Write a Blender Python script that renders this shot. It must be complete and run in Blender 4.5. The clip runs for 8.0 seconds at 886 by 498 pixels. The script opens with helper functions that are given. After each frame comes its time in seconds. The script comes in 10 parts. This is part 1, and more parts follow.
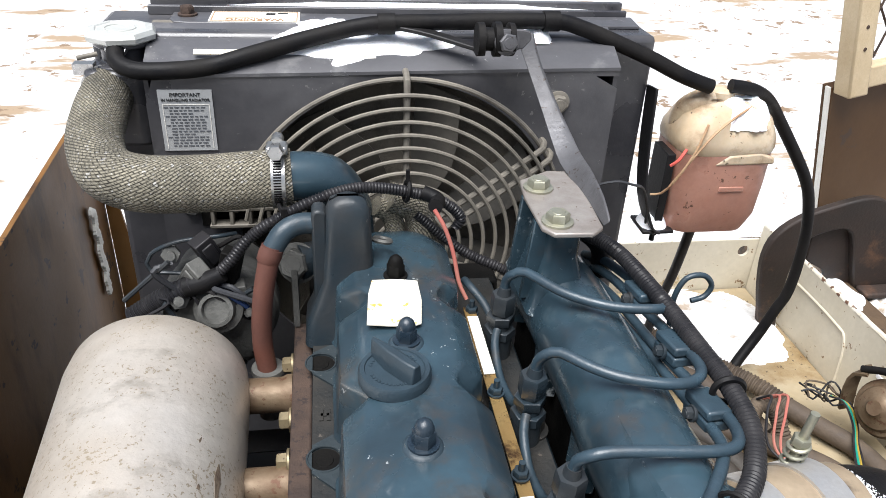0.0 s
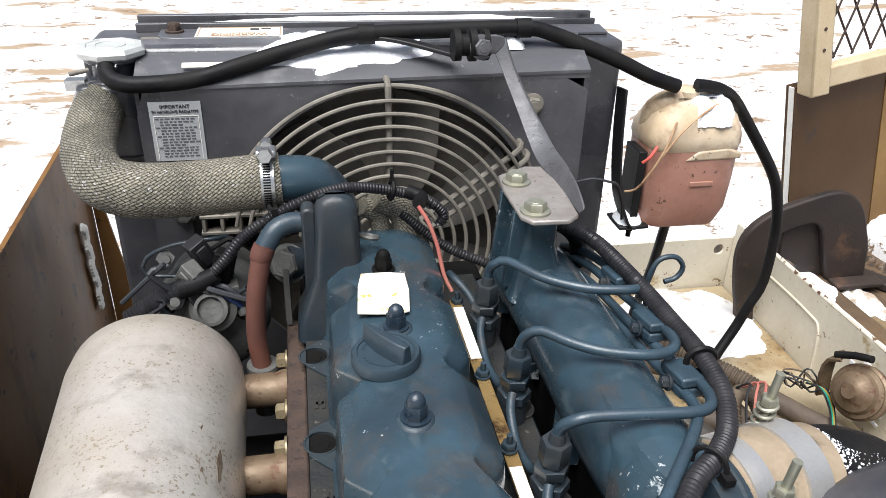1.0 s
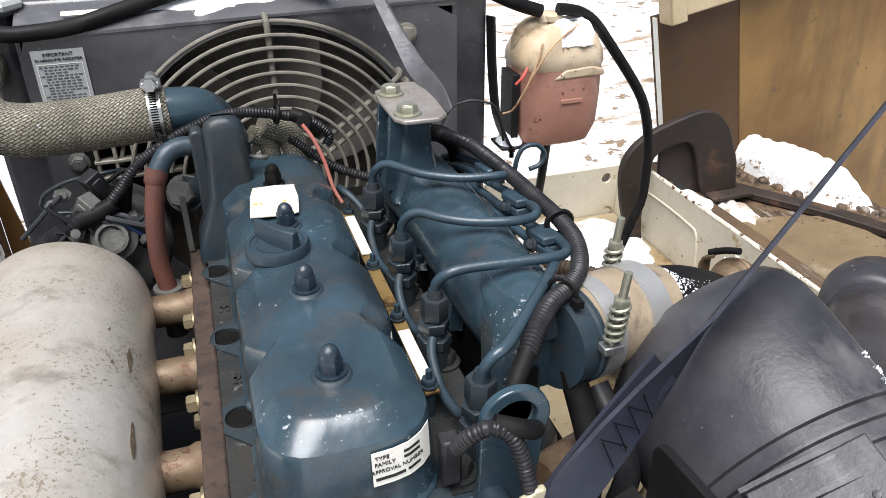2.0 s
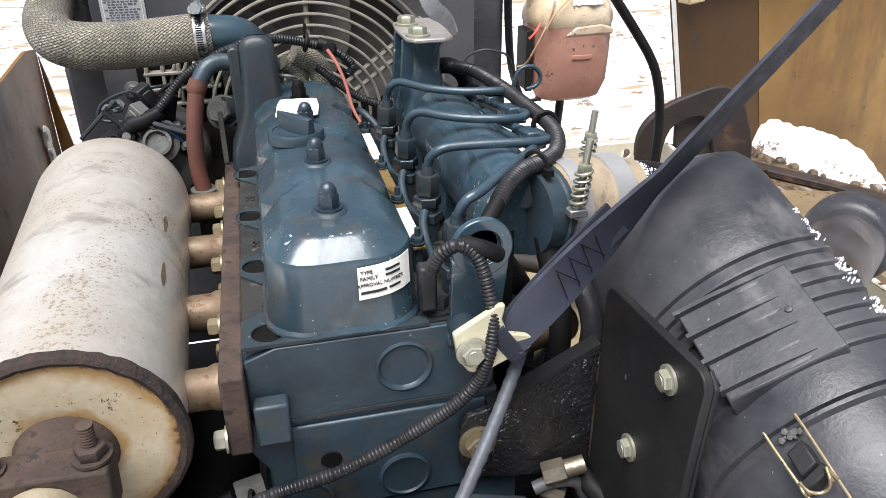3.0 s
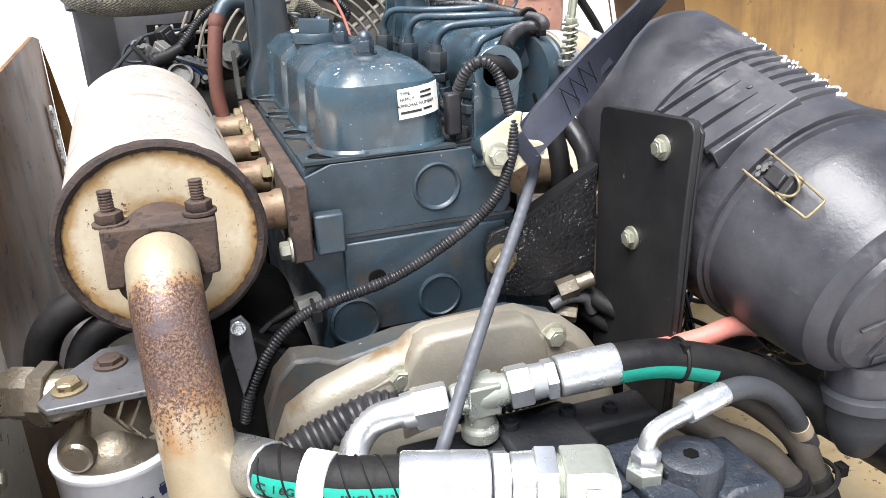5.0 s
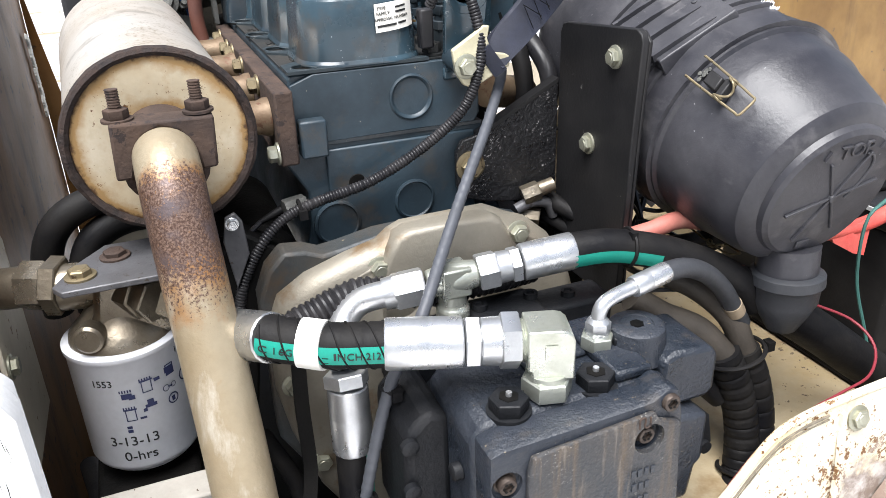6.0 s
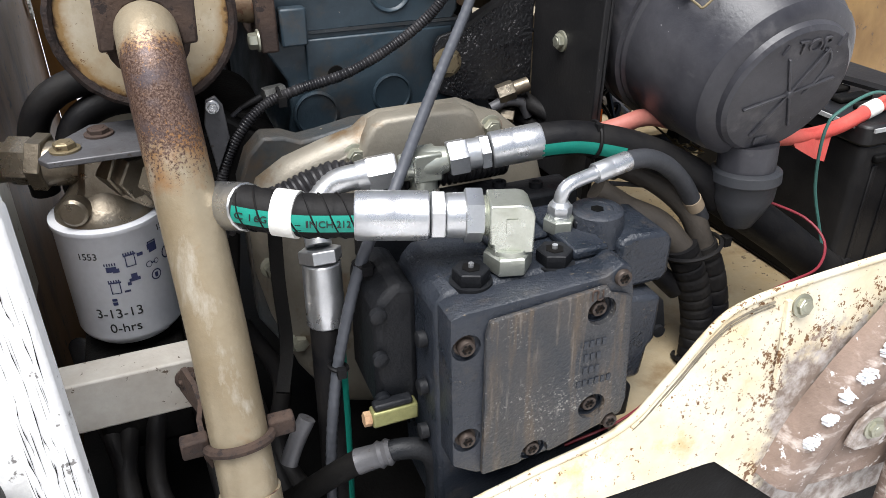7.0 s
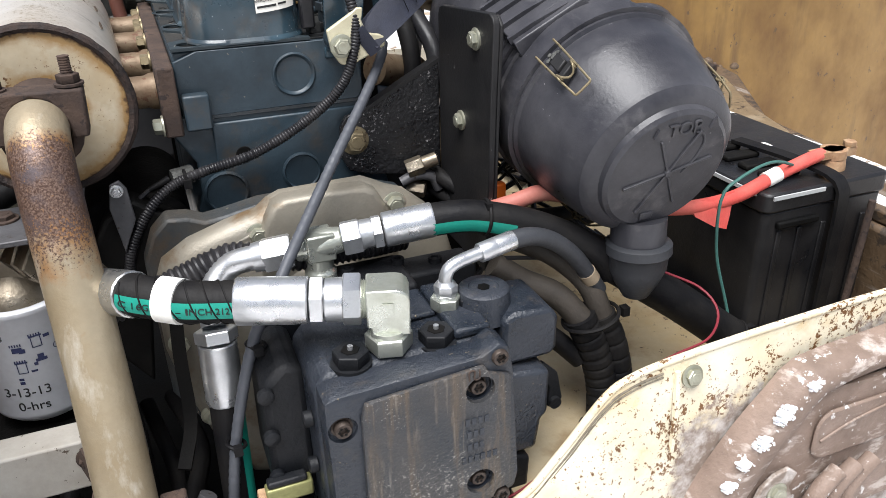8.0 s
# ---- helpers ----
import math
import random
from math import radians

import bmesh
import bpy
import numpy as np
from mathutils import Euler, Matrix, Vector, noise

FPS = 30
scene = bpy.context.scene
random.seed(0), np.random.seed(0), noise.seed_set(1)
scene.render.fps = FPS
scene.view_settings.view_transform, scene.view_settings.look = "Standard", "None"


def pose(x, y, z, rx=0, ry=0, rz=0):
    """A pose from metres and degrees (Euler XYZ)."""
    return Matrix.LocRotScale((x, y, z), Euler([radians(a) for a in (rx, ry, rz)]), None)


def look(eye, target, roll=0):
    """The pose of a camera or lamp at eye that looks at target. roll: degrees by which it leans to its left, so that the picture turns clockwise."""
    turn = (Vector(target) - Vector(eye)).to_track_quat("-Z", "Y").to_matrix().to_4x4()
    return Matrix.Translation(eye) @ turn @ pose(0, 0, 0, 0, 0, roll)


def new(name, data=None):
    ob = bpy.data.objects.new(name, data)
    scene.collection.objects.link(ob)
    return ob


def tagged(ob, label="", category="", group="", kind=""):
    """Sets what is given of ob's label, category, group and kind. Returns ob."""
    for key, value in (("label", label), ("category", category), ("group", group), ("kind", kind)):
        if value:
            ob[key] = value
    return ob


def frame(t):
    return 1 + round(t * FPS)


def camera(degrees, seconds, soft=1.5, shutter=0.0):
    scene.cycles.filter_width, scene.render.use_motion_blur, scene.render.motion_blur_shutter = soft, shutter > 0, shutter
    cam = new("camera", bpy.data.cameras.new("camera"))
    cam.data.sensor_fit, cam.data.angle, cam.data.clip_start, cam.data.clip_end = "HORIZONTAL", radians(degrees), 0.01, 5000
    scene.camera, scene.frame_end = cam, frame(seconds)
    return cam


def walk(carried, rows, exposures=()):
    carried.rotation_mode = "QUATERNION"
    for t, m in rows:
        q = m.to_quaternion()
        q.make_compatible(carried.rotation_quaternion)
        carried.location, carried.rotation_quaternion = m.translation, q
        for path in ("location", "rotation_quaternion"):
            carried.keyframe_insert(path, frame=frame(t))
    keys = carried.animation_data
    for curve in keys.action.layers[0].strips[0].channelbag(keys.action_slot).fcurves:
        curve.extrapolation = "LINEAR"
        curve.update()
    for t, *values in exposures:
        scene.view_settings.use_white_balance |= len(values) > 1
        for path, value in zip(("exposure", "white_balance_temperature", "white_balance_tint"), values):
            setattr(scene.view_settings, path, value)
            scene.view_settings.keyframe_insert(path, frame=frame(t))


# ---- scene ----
cam = camera(60.7, 8.0, soft=0.25)
PATH = [
    (0, (0.0120, 0.0670, 1.5920), (0.2298, 1.3426, 0.8334), 3.04),
    (0.5, (0.0097, 0.0621, 1.5917), (0.2293, 1.3408, 0.8389), 2.72),
    (1, (0.0063, 0.0314, 1.5853), (0.2570, 1.3241, 0.8670), 1.69),
    (1.2, (0.0060, 0.0130, 1.5770), (0.3710, 1.7390, 0.6350), 1.0),
    (1.5, (0.0113, -0.0169, 1.5648), (0.3505, 1.2515, 0.8395), 0.43),
    (1.7, (0.0170, -0.0370, 1.5610), (0.5090, 1.6380, 0.5830), 0.0),
    (2, (0.0197, -0.0565, 1.5466), (0.4107, 1.1914, 0.8117), -0.71),
    (2.2, (0.0175, -0.0732, 1.5292), (0.3953, 1.1773, 0.7920), -1.78),
    (3.3, (0.0281, -0.2118, 1.4661), (0.3288, 1.1114, 0.8266), -0.27),
    (3.5, (0.0230, -0.2254, 1.4494), (0.3527, 1.1127, 0.8570), -0.01),
    (4, (-0.0161, -0.2544, 1.4027), (0.3849, 1.0901, 0.8721), -0.81),
    (4.5, (-0.0514, -0.2818, 1.3685), (0.3849, 1.0495, 0.8327), -1.85),
    (4.7, (-0.0630, -0.2970, 1.3551), (0.3627, 1.0391, 0.8225), -2.54),
    (5.8, (-0.1109, -0.3608, 1.3467), (0.3677, 0.9097, 0.7089), -2.21),
    (6, (-0.1111, -0.3787, 1.3376), (0.3699, 0.8885, 0.6952), -2.10),
    (6.5, (-0.1086, -0.4079, 1.3248), (0.3753, 0.8419, 0.6512), -1.43),
    (6.7, (-0.1120, -0.4170, 1.3160), (0.5160, 1.2280, 0.3680), -1.2),
    (7, (-0.1122, -0.4266, 1.3093), (0.3614, 0.7865, 0.5649), -0.42),
    (7.5, (-0.1112, -0.4357, 1.3215), (0.3800, 0.7772, 0.5883), 0.12),
    (7.7, (-0.0930, -0.4430, 1.3310), (0.4950, 1.2070, 0.3640), -1.6),
    (7.8, (-0.0780, -0.4490, 1.3310), (0.5260, 1.2070, 0.3850), -1.7),
    (7.9, (-0.0550, -0.4550, 1.3400), (0.5740, 1.1990, 0.4070), -1.4),
    (8, (-0.0308, -0.4595, 1.3457), (0.4565, 0.7864, 0.6671), -1.22),
]
walk(cam, [(t, look(eye, target, roll)) for t, eye, target, roll in PATH], [(0, 2.09), (2.2, 1.96), (3.3, 2.45), (4.6, 3.03), (5.9, 2.56), (6.5, 2.50), (7.0, 2.06), (7.5, 1.92), (8, 2.11)])

# ---- light ----
world = bpy.data.worlds.new("winter_sky")
scene.world = world
world.use_nodes = True
wn, wl = world.node_tree.nodes, world.node_tree.links
sky = wn.new("ShaderNodeTexSky")
sky.sky_type, sky.sun_disc = "NISHITA", False
sky.sun_elevation, sky.sun_rotation = radians(72), radians(218)
sky.air_density, sky.dust_density = 1.0, 4.0
grey = wn.new("ShaderNodeHueSaturation")
grey.inputs["Saturation"].default_value = 0.75
wl.new(sky.outputs[0], grey.inputs["Color"])
wl.new(grey.outputs[0], wn["Background"].inputs["Color"])
wn["Background"].inputs["Strength"].default_value = 0.030
sun_data = bpy.data.lights.new("sun", "SUN")
sun_data.energy, sun_data.angle, sun_data.color = 1.7, radians(44), (0.968, 0.978, 1.0)
sun = new("sun", sun_data)
sun.matrix_world = look((-0.75, -0.75, 4.0), (0, 0.2, 1.2))
scene.view_settings.exposure = 2.0


# ---- materials ----
def mat(name, base, rough=0.5, metal=0.0, var=None, scale=25.0, amount=0.6, speck=None, speck_scale=120.0, speck_at=0.66,
        bump=0.15, bump_scale=250.0, patch=None, patch_scale=12.0, patch_at=0.6, spec=0.35, uv=False, transmit=0.0, sub=0.0, stretch=None, patch_soft=0.05, cluster=None, edge=None, grime=None):
    """A worn surface: two tones in soft clouds, a fine grain, small specks and larger patches of their own colours, and relief."""
    m = bpy.data.materials.new(name)
    m.use_nodes = True
    nt = m.node_tree
    n, l = nt.nodes, nt.links
    bsdf = n["Principled BSDF"]
    tc = n.new("ShaderNodeTexCoord")
    out = tc.outputs["UV" if uv else "Object"]

    speck_at, patch_at = 0.5 + (speck_at - 0.5) * 0.62, 0.5 + (patch_at - 0.5) * 0.62
    long = out
    if stretch:
        mp = n.new("ShaderNodeMapping")
        mp.inputs["Scale"].default_value = stretch
        l.new(out, mp.inputs["Vector"])
        long = mp.outputs[0]

    def noise_tex(s, detail=6.0, rough_=0.6, out=out):
        t = n.new("ShaderNodeTexNoise")
        t.inputs["Scale"].default_value, t.inputs["Detail"].default_value, t.inputs["Roughness"].default_value = s, detail, rough_
        l.new(out, t.inputs["Vector"])
        return t.outputs["Fac"]

    def ramp(fac, lo, hi):
        r = n.new("ShaderNodeMapRange")
        r.inputs["From Min"].default_value, r.inputs["From Max"].default_value = lo, hi
        l.new(fac, r.inputs["Value"])
        return r.outputs["Result"]

    def mix(fac, a, b):
        x = n.new("ShaderNodeMix")
        x.data_type = "RGBA"
        if isinstance(fac, float):
            x.inputs["Factor"].default_value = fac
        else:
            l.new(fac, x.inputs["Factor"])
        for k, v in ((6, a), (7, b)):
            if isinstance(v, tuple):
                x.inputs[k].default_value = (*v, 1)
            else:
                l.new(v, x.inputs[k])
        return x.outputs[2]

    def times(a, k):
        x = n.new("ShaderNodeMath")
        x.operation = "MULTIPLY"
        l.new(a, x.inputs[0])
        x.inputs[1].default_value = k
        return x.outputs[0]

    var = var or tuple(min(1, c * 0.7) for c in base)
    cloud = noise_tex(scale)
    colour = mix(times(ramp(cloud, 0.35, 0.68), amount), base, var)
    grain = noise_tex(scale * 14, 3.0)
    colour = mix(times(ramp(grain, 0.3, 0.75), 0.22), colour, tuple(min(1, c * 0.55) for c in base))
    r = times(ramp(cloud, 0.3, 0.7), 0.25)
    add = n.new("ShaderNodeMath")
    add.operation = "ADD"
    l.new(r, add.inputs[0])
    add.inputs[1].default_value = rough - 0.1
    rr = add.outputs[0]
    if patch:
        f = ramp(noise_tex(patch_scale, 8.0, 0.65, long), patch_at, patch_at + patch_soft)
        colour = mix(f, colour, patch)
    if speck:
        g = noise_tex(speck_scale, 4.0, 0.7)
        if cluster:
            big = n.new("ShaderNodeMath")
            big.operation = "MULTIPLY_ADD"
            l.new(noise_tex(cluster[0], 3.0), big.inputs[0])
            big.inputs[1].default_value = cluster[1]
            l.new(g, big.inputs[2])
            f = ramp(big.outputs[0], speck_at + cluster[1] / 2, speck_at + cluster[1] / 2 + 0.03)
        else:
            f = ramp(g, speck_at, speck_at + 0.03)
        colour = mix(f, colour, speck)
    if grime:
        f = times(ramp(noise_tex(grime[1], 7.0, 0.7, long), grime[2], grime[2] + 0.16), grime[3])
        colour = mix(f, colour, grime[0])
    if edge:
        geo = n.new("ShaderNodeNewGeometry")
        wear = n.new("ShaderNodeMath")
        wear.operation = "MULTIPLY_ADD"
        l.new(noise_tex(95.0, 5.0, 0.7), wear.inputs[0])
        wear.inputs[1].default_value = 0.42
        l.new(geo.outputs["Pointiness"], wear.inputs[2])
        colour = mix(ramp(wear.outputs[0], edge[1], edge[1] + 0.04), colour, edge[0])
    l.new(colour, bsdf.inputs["Base Color"])
    l.new(rr, bsdf.inputs["Roughness"])
    bsdf.inputs["Metallic"].default_value = metal
    bsdf.inputs["Specular IOR Level"].default_value = spec
    if transmit:
        bsdf.inputs["Transmission Weight"].default_value = transmit
    if sub:
        bsdf.inputs["Subsurface Weight"].default_value = sub
        bsdf.inputs["Subsurface Radius"].default_value = (0.02, 0.012, 0.008)
    if bump:
        b = n.new("ShaderNodeBump")
        b.inputs["Strength"].default_value, b.inputs["Distance"].default_value = bump, 0.002
        l.new(noise_tex(bump_scale, 5.0), b.inputs["Height"])
        l.new(b.outputs[0], bsdf.inputs["Normal"])
    return m


BLUE = mat("engine_blue_paint", (0.034, 0.064, 0.084), 0.24, 0, (0.013, 0.023, 0.031), 11, 1.0, speck=(0.34, 0.37, 0.38), speck_scale=190, speck_at=0.83, cluster=(14, 0.45), bump=0.10, bump_scale=120, patch=(0.055, 0.078, 0.090), patch_scale=26, patch_at=0.60, patch_soft=0.15, spec=0.5, grime=((0.060, 0.040, 0.024), 17, 0.53, 0.55), edge=((0.42, 0.46, 0.47), 0.83))
for name, value in (("Coat Weight", 0.3), ("Coat Roughness", 0.12)):
    BLUE.node_tree.nodes["Principled BSDF"].inputs[name].default_value = value
CASTDARK = mat("grimy_dark_casting", (0.020, 0.030, 0.038), 0.36, 0, (0.034, 0.034, 0.034), 22, 1.0, speck=(0.12, 0.11, 0.10), speck_scale=150, speck_at=0.84, bump=0.2, bump_scale=160)
CAST = mat("dark_cast_iron_paint", (0.028, 0.047, 0.062), 0.42, 0, (0.013, 0.022, 0.029), 20, 0.9, speck=(0.20, 0.18, 0.14), speck_scale=150, speck_at=0.86, cluster=(14, 0.45), bump=0.22, bump_scale=200, spec=0.45, grime=((0.060, 0.042, 0.026), 24, 0.55, 0.6))
DUSTY = mat("dusty_head_iron", (0.011, 0.013, 0.014), 0.7, 0, (0.030, 0.027, 0.023), 26, 0.9, speck=(0.08, 0.07, 0.06), speck_at=0.72, bump=0.4)
BLACK = mat("satin_black_paint", (0.010, 0.010, 0.011), 0.42, 0, (0.018, 0.017, 0.017), 9, 0.9, speck=(0.12, 0.115, 0.11), speck_scale=150, speck_at=0.86, cluster=(12, 0.4), bump=0.15, spec=0.28)
PLASTIC = mat("black_moulded_plastic", (0.022, 0.022, 0.027), 0.36, 0, (0.062, 0.061, 0.067), 12, 1.0, speck=(0.32, 0.32, 0.32), speck_scale=230, speck_at=0.86, cluster=(18, 0.5), bump=0.14, bump_scale=260, patch=(0.115, 0.110, 0.112), patch_scale=17, patch_at=0.57, patch_soft=0.18, stretch=(1.0, 0.45, 1.0))
RUBBER = mat("black_rubber", (0.005, 0.005, 0.006), 0.55, 0, (0.016, 0.0145, 0.013), 30, 0.8, bump=0.2, spec=0.16)
GREYHOSE = mat("grey_rubber_hose", (0.038, 0.040, 0.045), 0.48, 0, (0.022, 0.023, 0.026), 30, 0.8, bump=0.2)
CABLEGREY = mat("grey_cable_cover", (0.075, 0.080, 0.092), 0.45, 0, (0.048, 0.051, 0.059), 30, 0.8, bump=0.2)
LOOM = mat("split_loom_plastic", (0.013, 0.013, 0.015), 0.36, 0, (0.036, 0.034, 0.035), 40, 0.8, bump=0.05, spec=0.25)
ZINC = mat("bright_zinc_plate", (0.66, 0.67, 0.68), 0.3, 0.85, (0.46, 0.47, 0.48), 45, 0.8, bump=0.1)
OLIVEZINC = mat("dull_olive_zinc", (0.42, 0.42, 0.34), 0.4, 0.7, (0.26, 0.25, 0.18), 50, 0.8, bump=0.1)
GOLD = mat("yellow_zinc_plate", (0.24, 0.20, 0.125), 0.42, 0.6, (0.20, 0.155, 0.09), 70, 0.8, speck=(0.08, 0.055, 0.035), speck_at=0.66)
HOOKPAINT = mat("pale_yellow_zinc_plate", (0.60, 0.56, 0.40), 0.45, 0.35, (0.46, 0.41, 0.27), 40, 0.8, speck=(0.12, 0.09, 0.05), speck_at=0.72)
STEEL = mat("brushed_stainless", (0.55, 0.55, 0.54), 0.3, 0.9, (0.38, 0.38, 0.37), 60, 0.8)
MUFFLER = mat("aluminised_muffler_steel", (0.74, 0.69, 0.62), 0.40, 0.60, (0.46, 0.40, 0.33), 8, 1.0, speck=(0.36, 0.30, 0.22), speck_scale=330, speck_at=0.70, cluster=(16, 0.5), bump=0.30, bump_scale=110, patch=(0.36, 0.32, 0.27), patch_scale=30, patch_at=0.56, patch_soft=0.14, stretch=(0.6, 0.9, 0.6))
MUFFEND = mat("weathered_cream_muffler_end", (0.50, 0.43, 0.31), 0.5, 0.1, (0.40, 0.31, 0.19), 14, 1.0, speck=(0.11, 0.05, 0.022), speck_scale=360, speck_at=0.72, cluster=(30, 0.6), bump=0.15, patch=(0.60, 0.55, 0.45), patch_scale=16, patch_at=0.52, patch_soft=0.2)
BURNT = mat("burnt_black_weld", (0.018, 0.013, 0.012), 0.8, 0, (0.050, 0.032, 0.025), 110, 0.9, bump=0.9, bump_scale=300)
RUST = mat("brown_rusted_iron", (0.040, 0.027, 0.022), 0.82, 0.1, (0.085, 0.056, 0.042), 35, 0.9, speck=(0.03, 0.022, 0.02), speck_at=0.62, bump=0.5)
STUB = mat("heat_stained_pipe", (0.19, 0.14, 0.09), 0.5, 0.35, (0.11, 0.068, 0.040), 45, 1.0, speck=(0.10, 0.05, 0.03), speck_at=0.64, bump=0.2)
ALU = mat("cast_aluminium", (0.245, 0.228, 0.19), 0.44, 0.35, (0.19, 0.165, 0.125), 12, 0.9, bump=0.2, bump_scale=420, patch=(0.15, 0.10, 0.055), patch_scale=18, patch_at=0.60, patch_soft=0.12)
PUMP = mat("grey_pump_casting", (0.013, 0.017, 0.024), 0.30, 0, (0.032, 0.036, 0.045), 24, 0.9, speck=(0.15, 0.12, 0.08), speck_scale=260, speck_at=0.80, cluster=(25, 0.4), grime=((0.060, 0.052, 0.045), 40, 0.56, 0.6), bump=0.6, bump_scale=300)
PUMPFACE = mat("rust_streaked_pump_cover", (0.024, 0.028, 0.034), 0.36, 0, (0.054, 0.050, 0.048), 18, 1.0, speck=(0.26, 0.25, 0.23), speck_scale=520, speck_at=0.73, cluster=(20, 0.5), bump=1.0, bump_scale=280, patch=(0.090, 0.066, 0.044), patch_scale=105, patch_at=0.53, patch_soft=0.16, grime=((0.16, 0.155, 0.145), 210, 0.58, 0.7), stretch=(1.0, 1.0, 0.09))
SCREWM = mat("dull_rusty_screw", (0.075, 0.058, 0.048), 0.5, 0.5, (0.035, 0.025, 0.02), 160, 1.0, bump=0.3)
# Black plugs and lever; side and rear casting darkened in colour for shade.
PUMPDARK = mat("black_and_shaded_pump_casting", (0.006, 0.007, 0.009), 0.5, 0, (0.014, 0.014, 0.015), 20, 0.8, bump=0.4, spec=0.25)
TAN = mat("weathered_tan_plywood", (0.255, 0.145, 0.038), 0.42, 0, (0.13, 0.066, 0.022), 4, 1.0, speck=(0.10, 0.06, 0.03), speck_scale=25, speck_at=0.74, spec=0.22, bump=0.1, bump_scale=90, patch=(0.095, 0.050, 0.018), patch_scale=2.6, patch_at=0.53, patch_soft=0.14, stretch=(1.6, 1.6, 0.35))
BROWN = mat("brown_side_sheet", (0.165, 0.075, 0.020), 0.5, 0, (0.19, 0.105, 0.042), 7, 1.0, speck=(0.05, 0.03, 0.02), speck_scale=40, speck_at=0.70, spec=0.22, bump=0.1, patch=(0.070, 0.034, 0.013), patch_scale=7, patch_at=0.52, patch_soft=0.14, stretch=(1, 1.6, 0.45))
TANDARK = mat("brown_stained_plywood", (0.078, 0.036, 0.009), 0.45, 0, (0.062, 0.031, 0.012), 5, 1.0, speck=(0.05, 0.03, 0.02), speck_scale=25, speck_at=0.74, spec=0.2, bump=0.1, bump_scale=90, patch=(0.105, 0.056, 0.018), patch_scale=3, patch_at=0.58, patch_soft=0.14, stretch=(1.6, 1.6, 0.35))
CREAM = mat("cream_machine_paint", (0.62, 0.57, 0.46), 0.5, 0, (0.50, 0.44, 0.33), 8, 0.8, speck=(0.20, 0.13, 0.07), speck_scale=60, speck_at=0.72, bump=0.1, patch=(0.36, 0.27, 0.14), patch_scale=14, patch_at=0.68)
GRIMELINE = mat("dark_grimy_line", (0.10, 0.085, 0.065), 0.7, 0, (0.22, 0.19, 0.14), 120, 1.0)
DIRTY = mat("scuffed_brown_grey_steel", (0.24, 0.175, 0.14), 0.6, 0, (0.14, 0.10, 0.078), 22, 1.0, speck=(0.55, 0.52, 0.50), speck_scale=110, speck_at=0.72, cluster=(14, 0.5), bump=0.5, patch=(0.42, 0.36, 0.32), patch_scale=26, patch_at=0.57, patch_soft=0.10, stretch=(1, 1, 2.2))
MUD = mat("muddy_brown_plank", (0.120, 0.078, 0.044), 0.6, 0, (0.070, 0.046, 0.029), 10, 1.0, speck=(0.045, 0.032, 0.023), speck_scale=55, speck_at=0.62, cluster=(7, 0.6), bump=0.7, bump_scale=120, patch=(0.22, 0.185, 0.155), patch_scale=42, patch_at=0.57, patch_soft=0.08, stretch=(1.0, 0.12, 1.0))
WETMUD = mat("wet_tan_mud", (0.21, 0.155, 0.090), 0.30, 0, (0.135, 0.094, 0.055), 9, 1.0, speck=(0.05, 0.035, 0.025), speck_scale=60, speck_at=0.74, cluster=(12, 0.5), bump=0.35, bump_scale=90, spec=0.5, patch=(0.27, 0.215, 0.145), patch_scale=14, patch_at=0.58, patch_soft=0.14)
RAILM = mat("worn_grey_white_paint", (0.40, 0.385, 0.35), 0.5, 0, (0.26, 0.235, 0.20), 12, 1.0, speck=(0.07, 0.05, 0.035), speck_scale=130, speck_at=0.74, cluster=(12, 0.4), bump=0.2)
GRUBBY = mat("grubby_cream_paint", (0.36, 0.305, 0.21), 0.55, 0, (0.27, 0.19, 0.085), 9, 1.0, speck=(0.08, 0.055, 0.035), speck_scale=120, speck_at=0.72, cluster=(9, 0.4), bump=0.2, patch=(0.17, 0.105, 0.045), patch_scale=8, patch_at=0.57, patch_soft=0.14)
WOODWHITE = mat("white_painted_board", (0.82, 0.82, 0.81), 0.6, 0, (0.70, 0.70, 0.70), 30, 0.6, speck=(0.22, 0.21, 0.20), speck_scale=70, speck_at=0.72, bump=0.5, bump_scale=60)
FRAMEWOOD = mat("cream_painted_wood", (0.58, 0.47, 0.31), 0.6, 0, (0.45, 0.34, 0.2), 20, 0.8, bump=0.3)
DIRTYSNOW = mat("thin_dirty_snow", (0.80, 0.80, 0.80), 0.6, 0, (0.62, 0.60, 0.57), 30, 0.8, speck=(0.16, 0.11, 0.07), speck_scale=70, speck_at=0.70, cluster=(9, 0.8), bump=0.9, bump_scale=120, patch=(0.36, 0.29, 0.22), patch_scale=20, patch_at=0.54, patch_soft=0.10)
# Mud-patched snow, its white lowered for the shade on ledge and floor.
LEDGESNOW = mat("ledge_snow", (0.76, 0.76, 0.76), 0.6, 0, (0.60, 0.59, 0.57), 20, 0.8, speck=(0.20, 0.14, 0.09), speck_scale=60, speck_at=0.80, cluster=(9, 0.8), bump=0.9, bump_scale=120, patch=(0.40, 0.33, 0.26), patch_scale=22, patch_at=0.60, patch_soft=0.10)
SNOW = mat("snow", (0.88, 0.89, 0.91), 0.6, 0, (0.80, 0.82, 0.85), 40, 0.7, bump=0.9, bump_scale=180, sub=0.1)
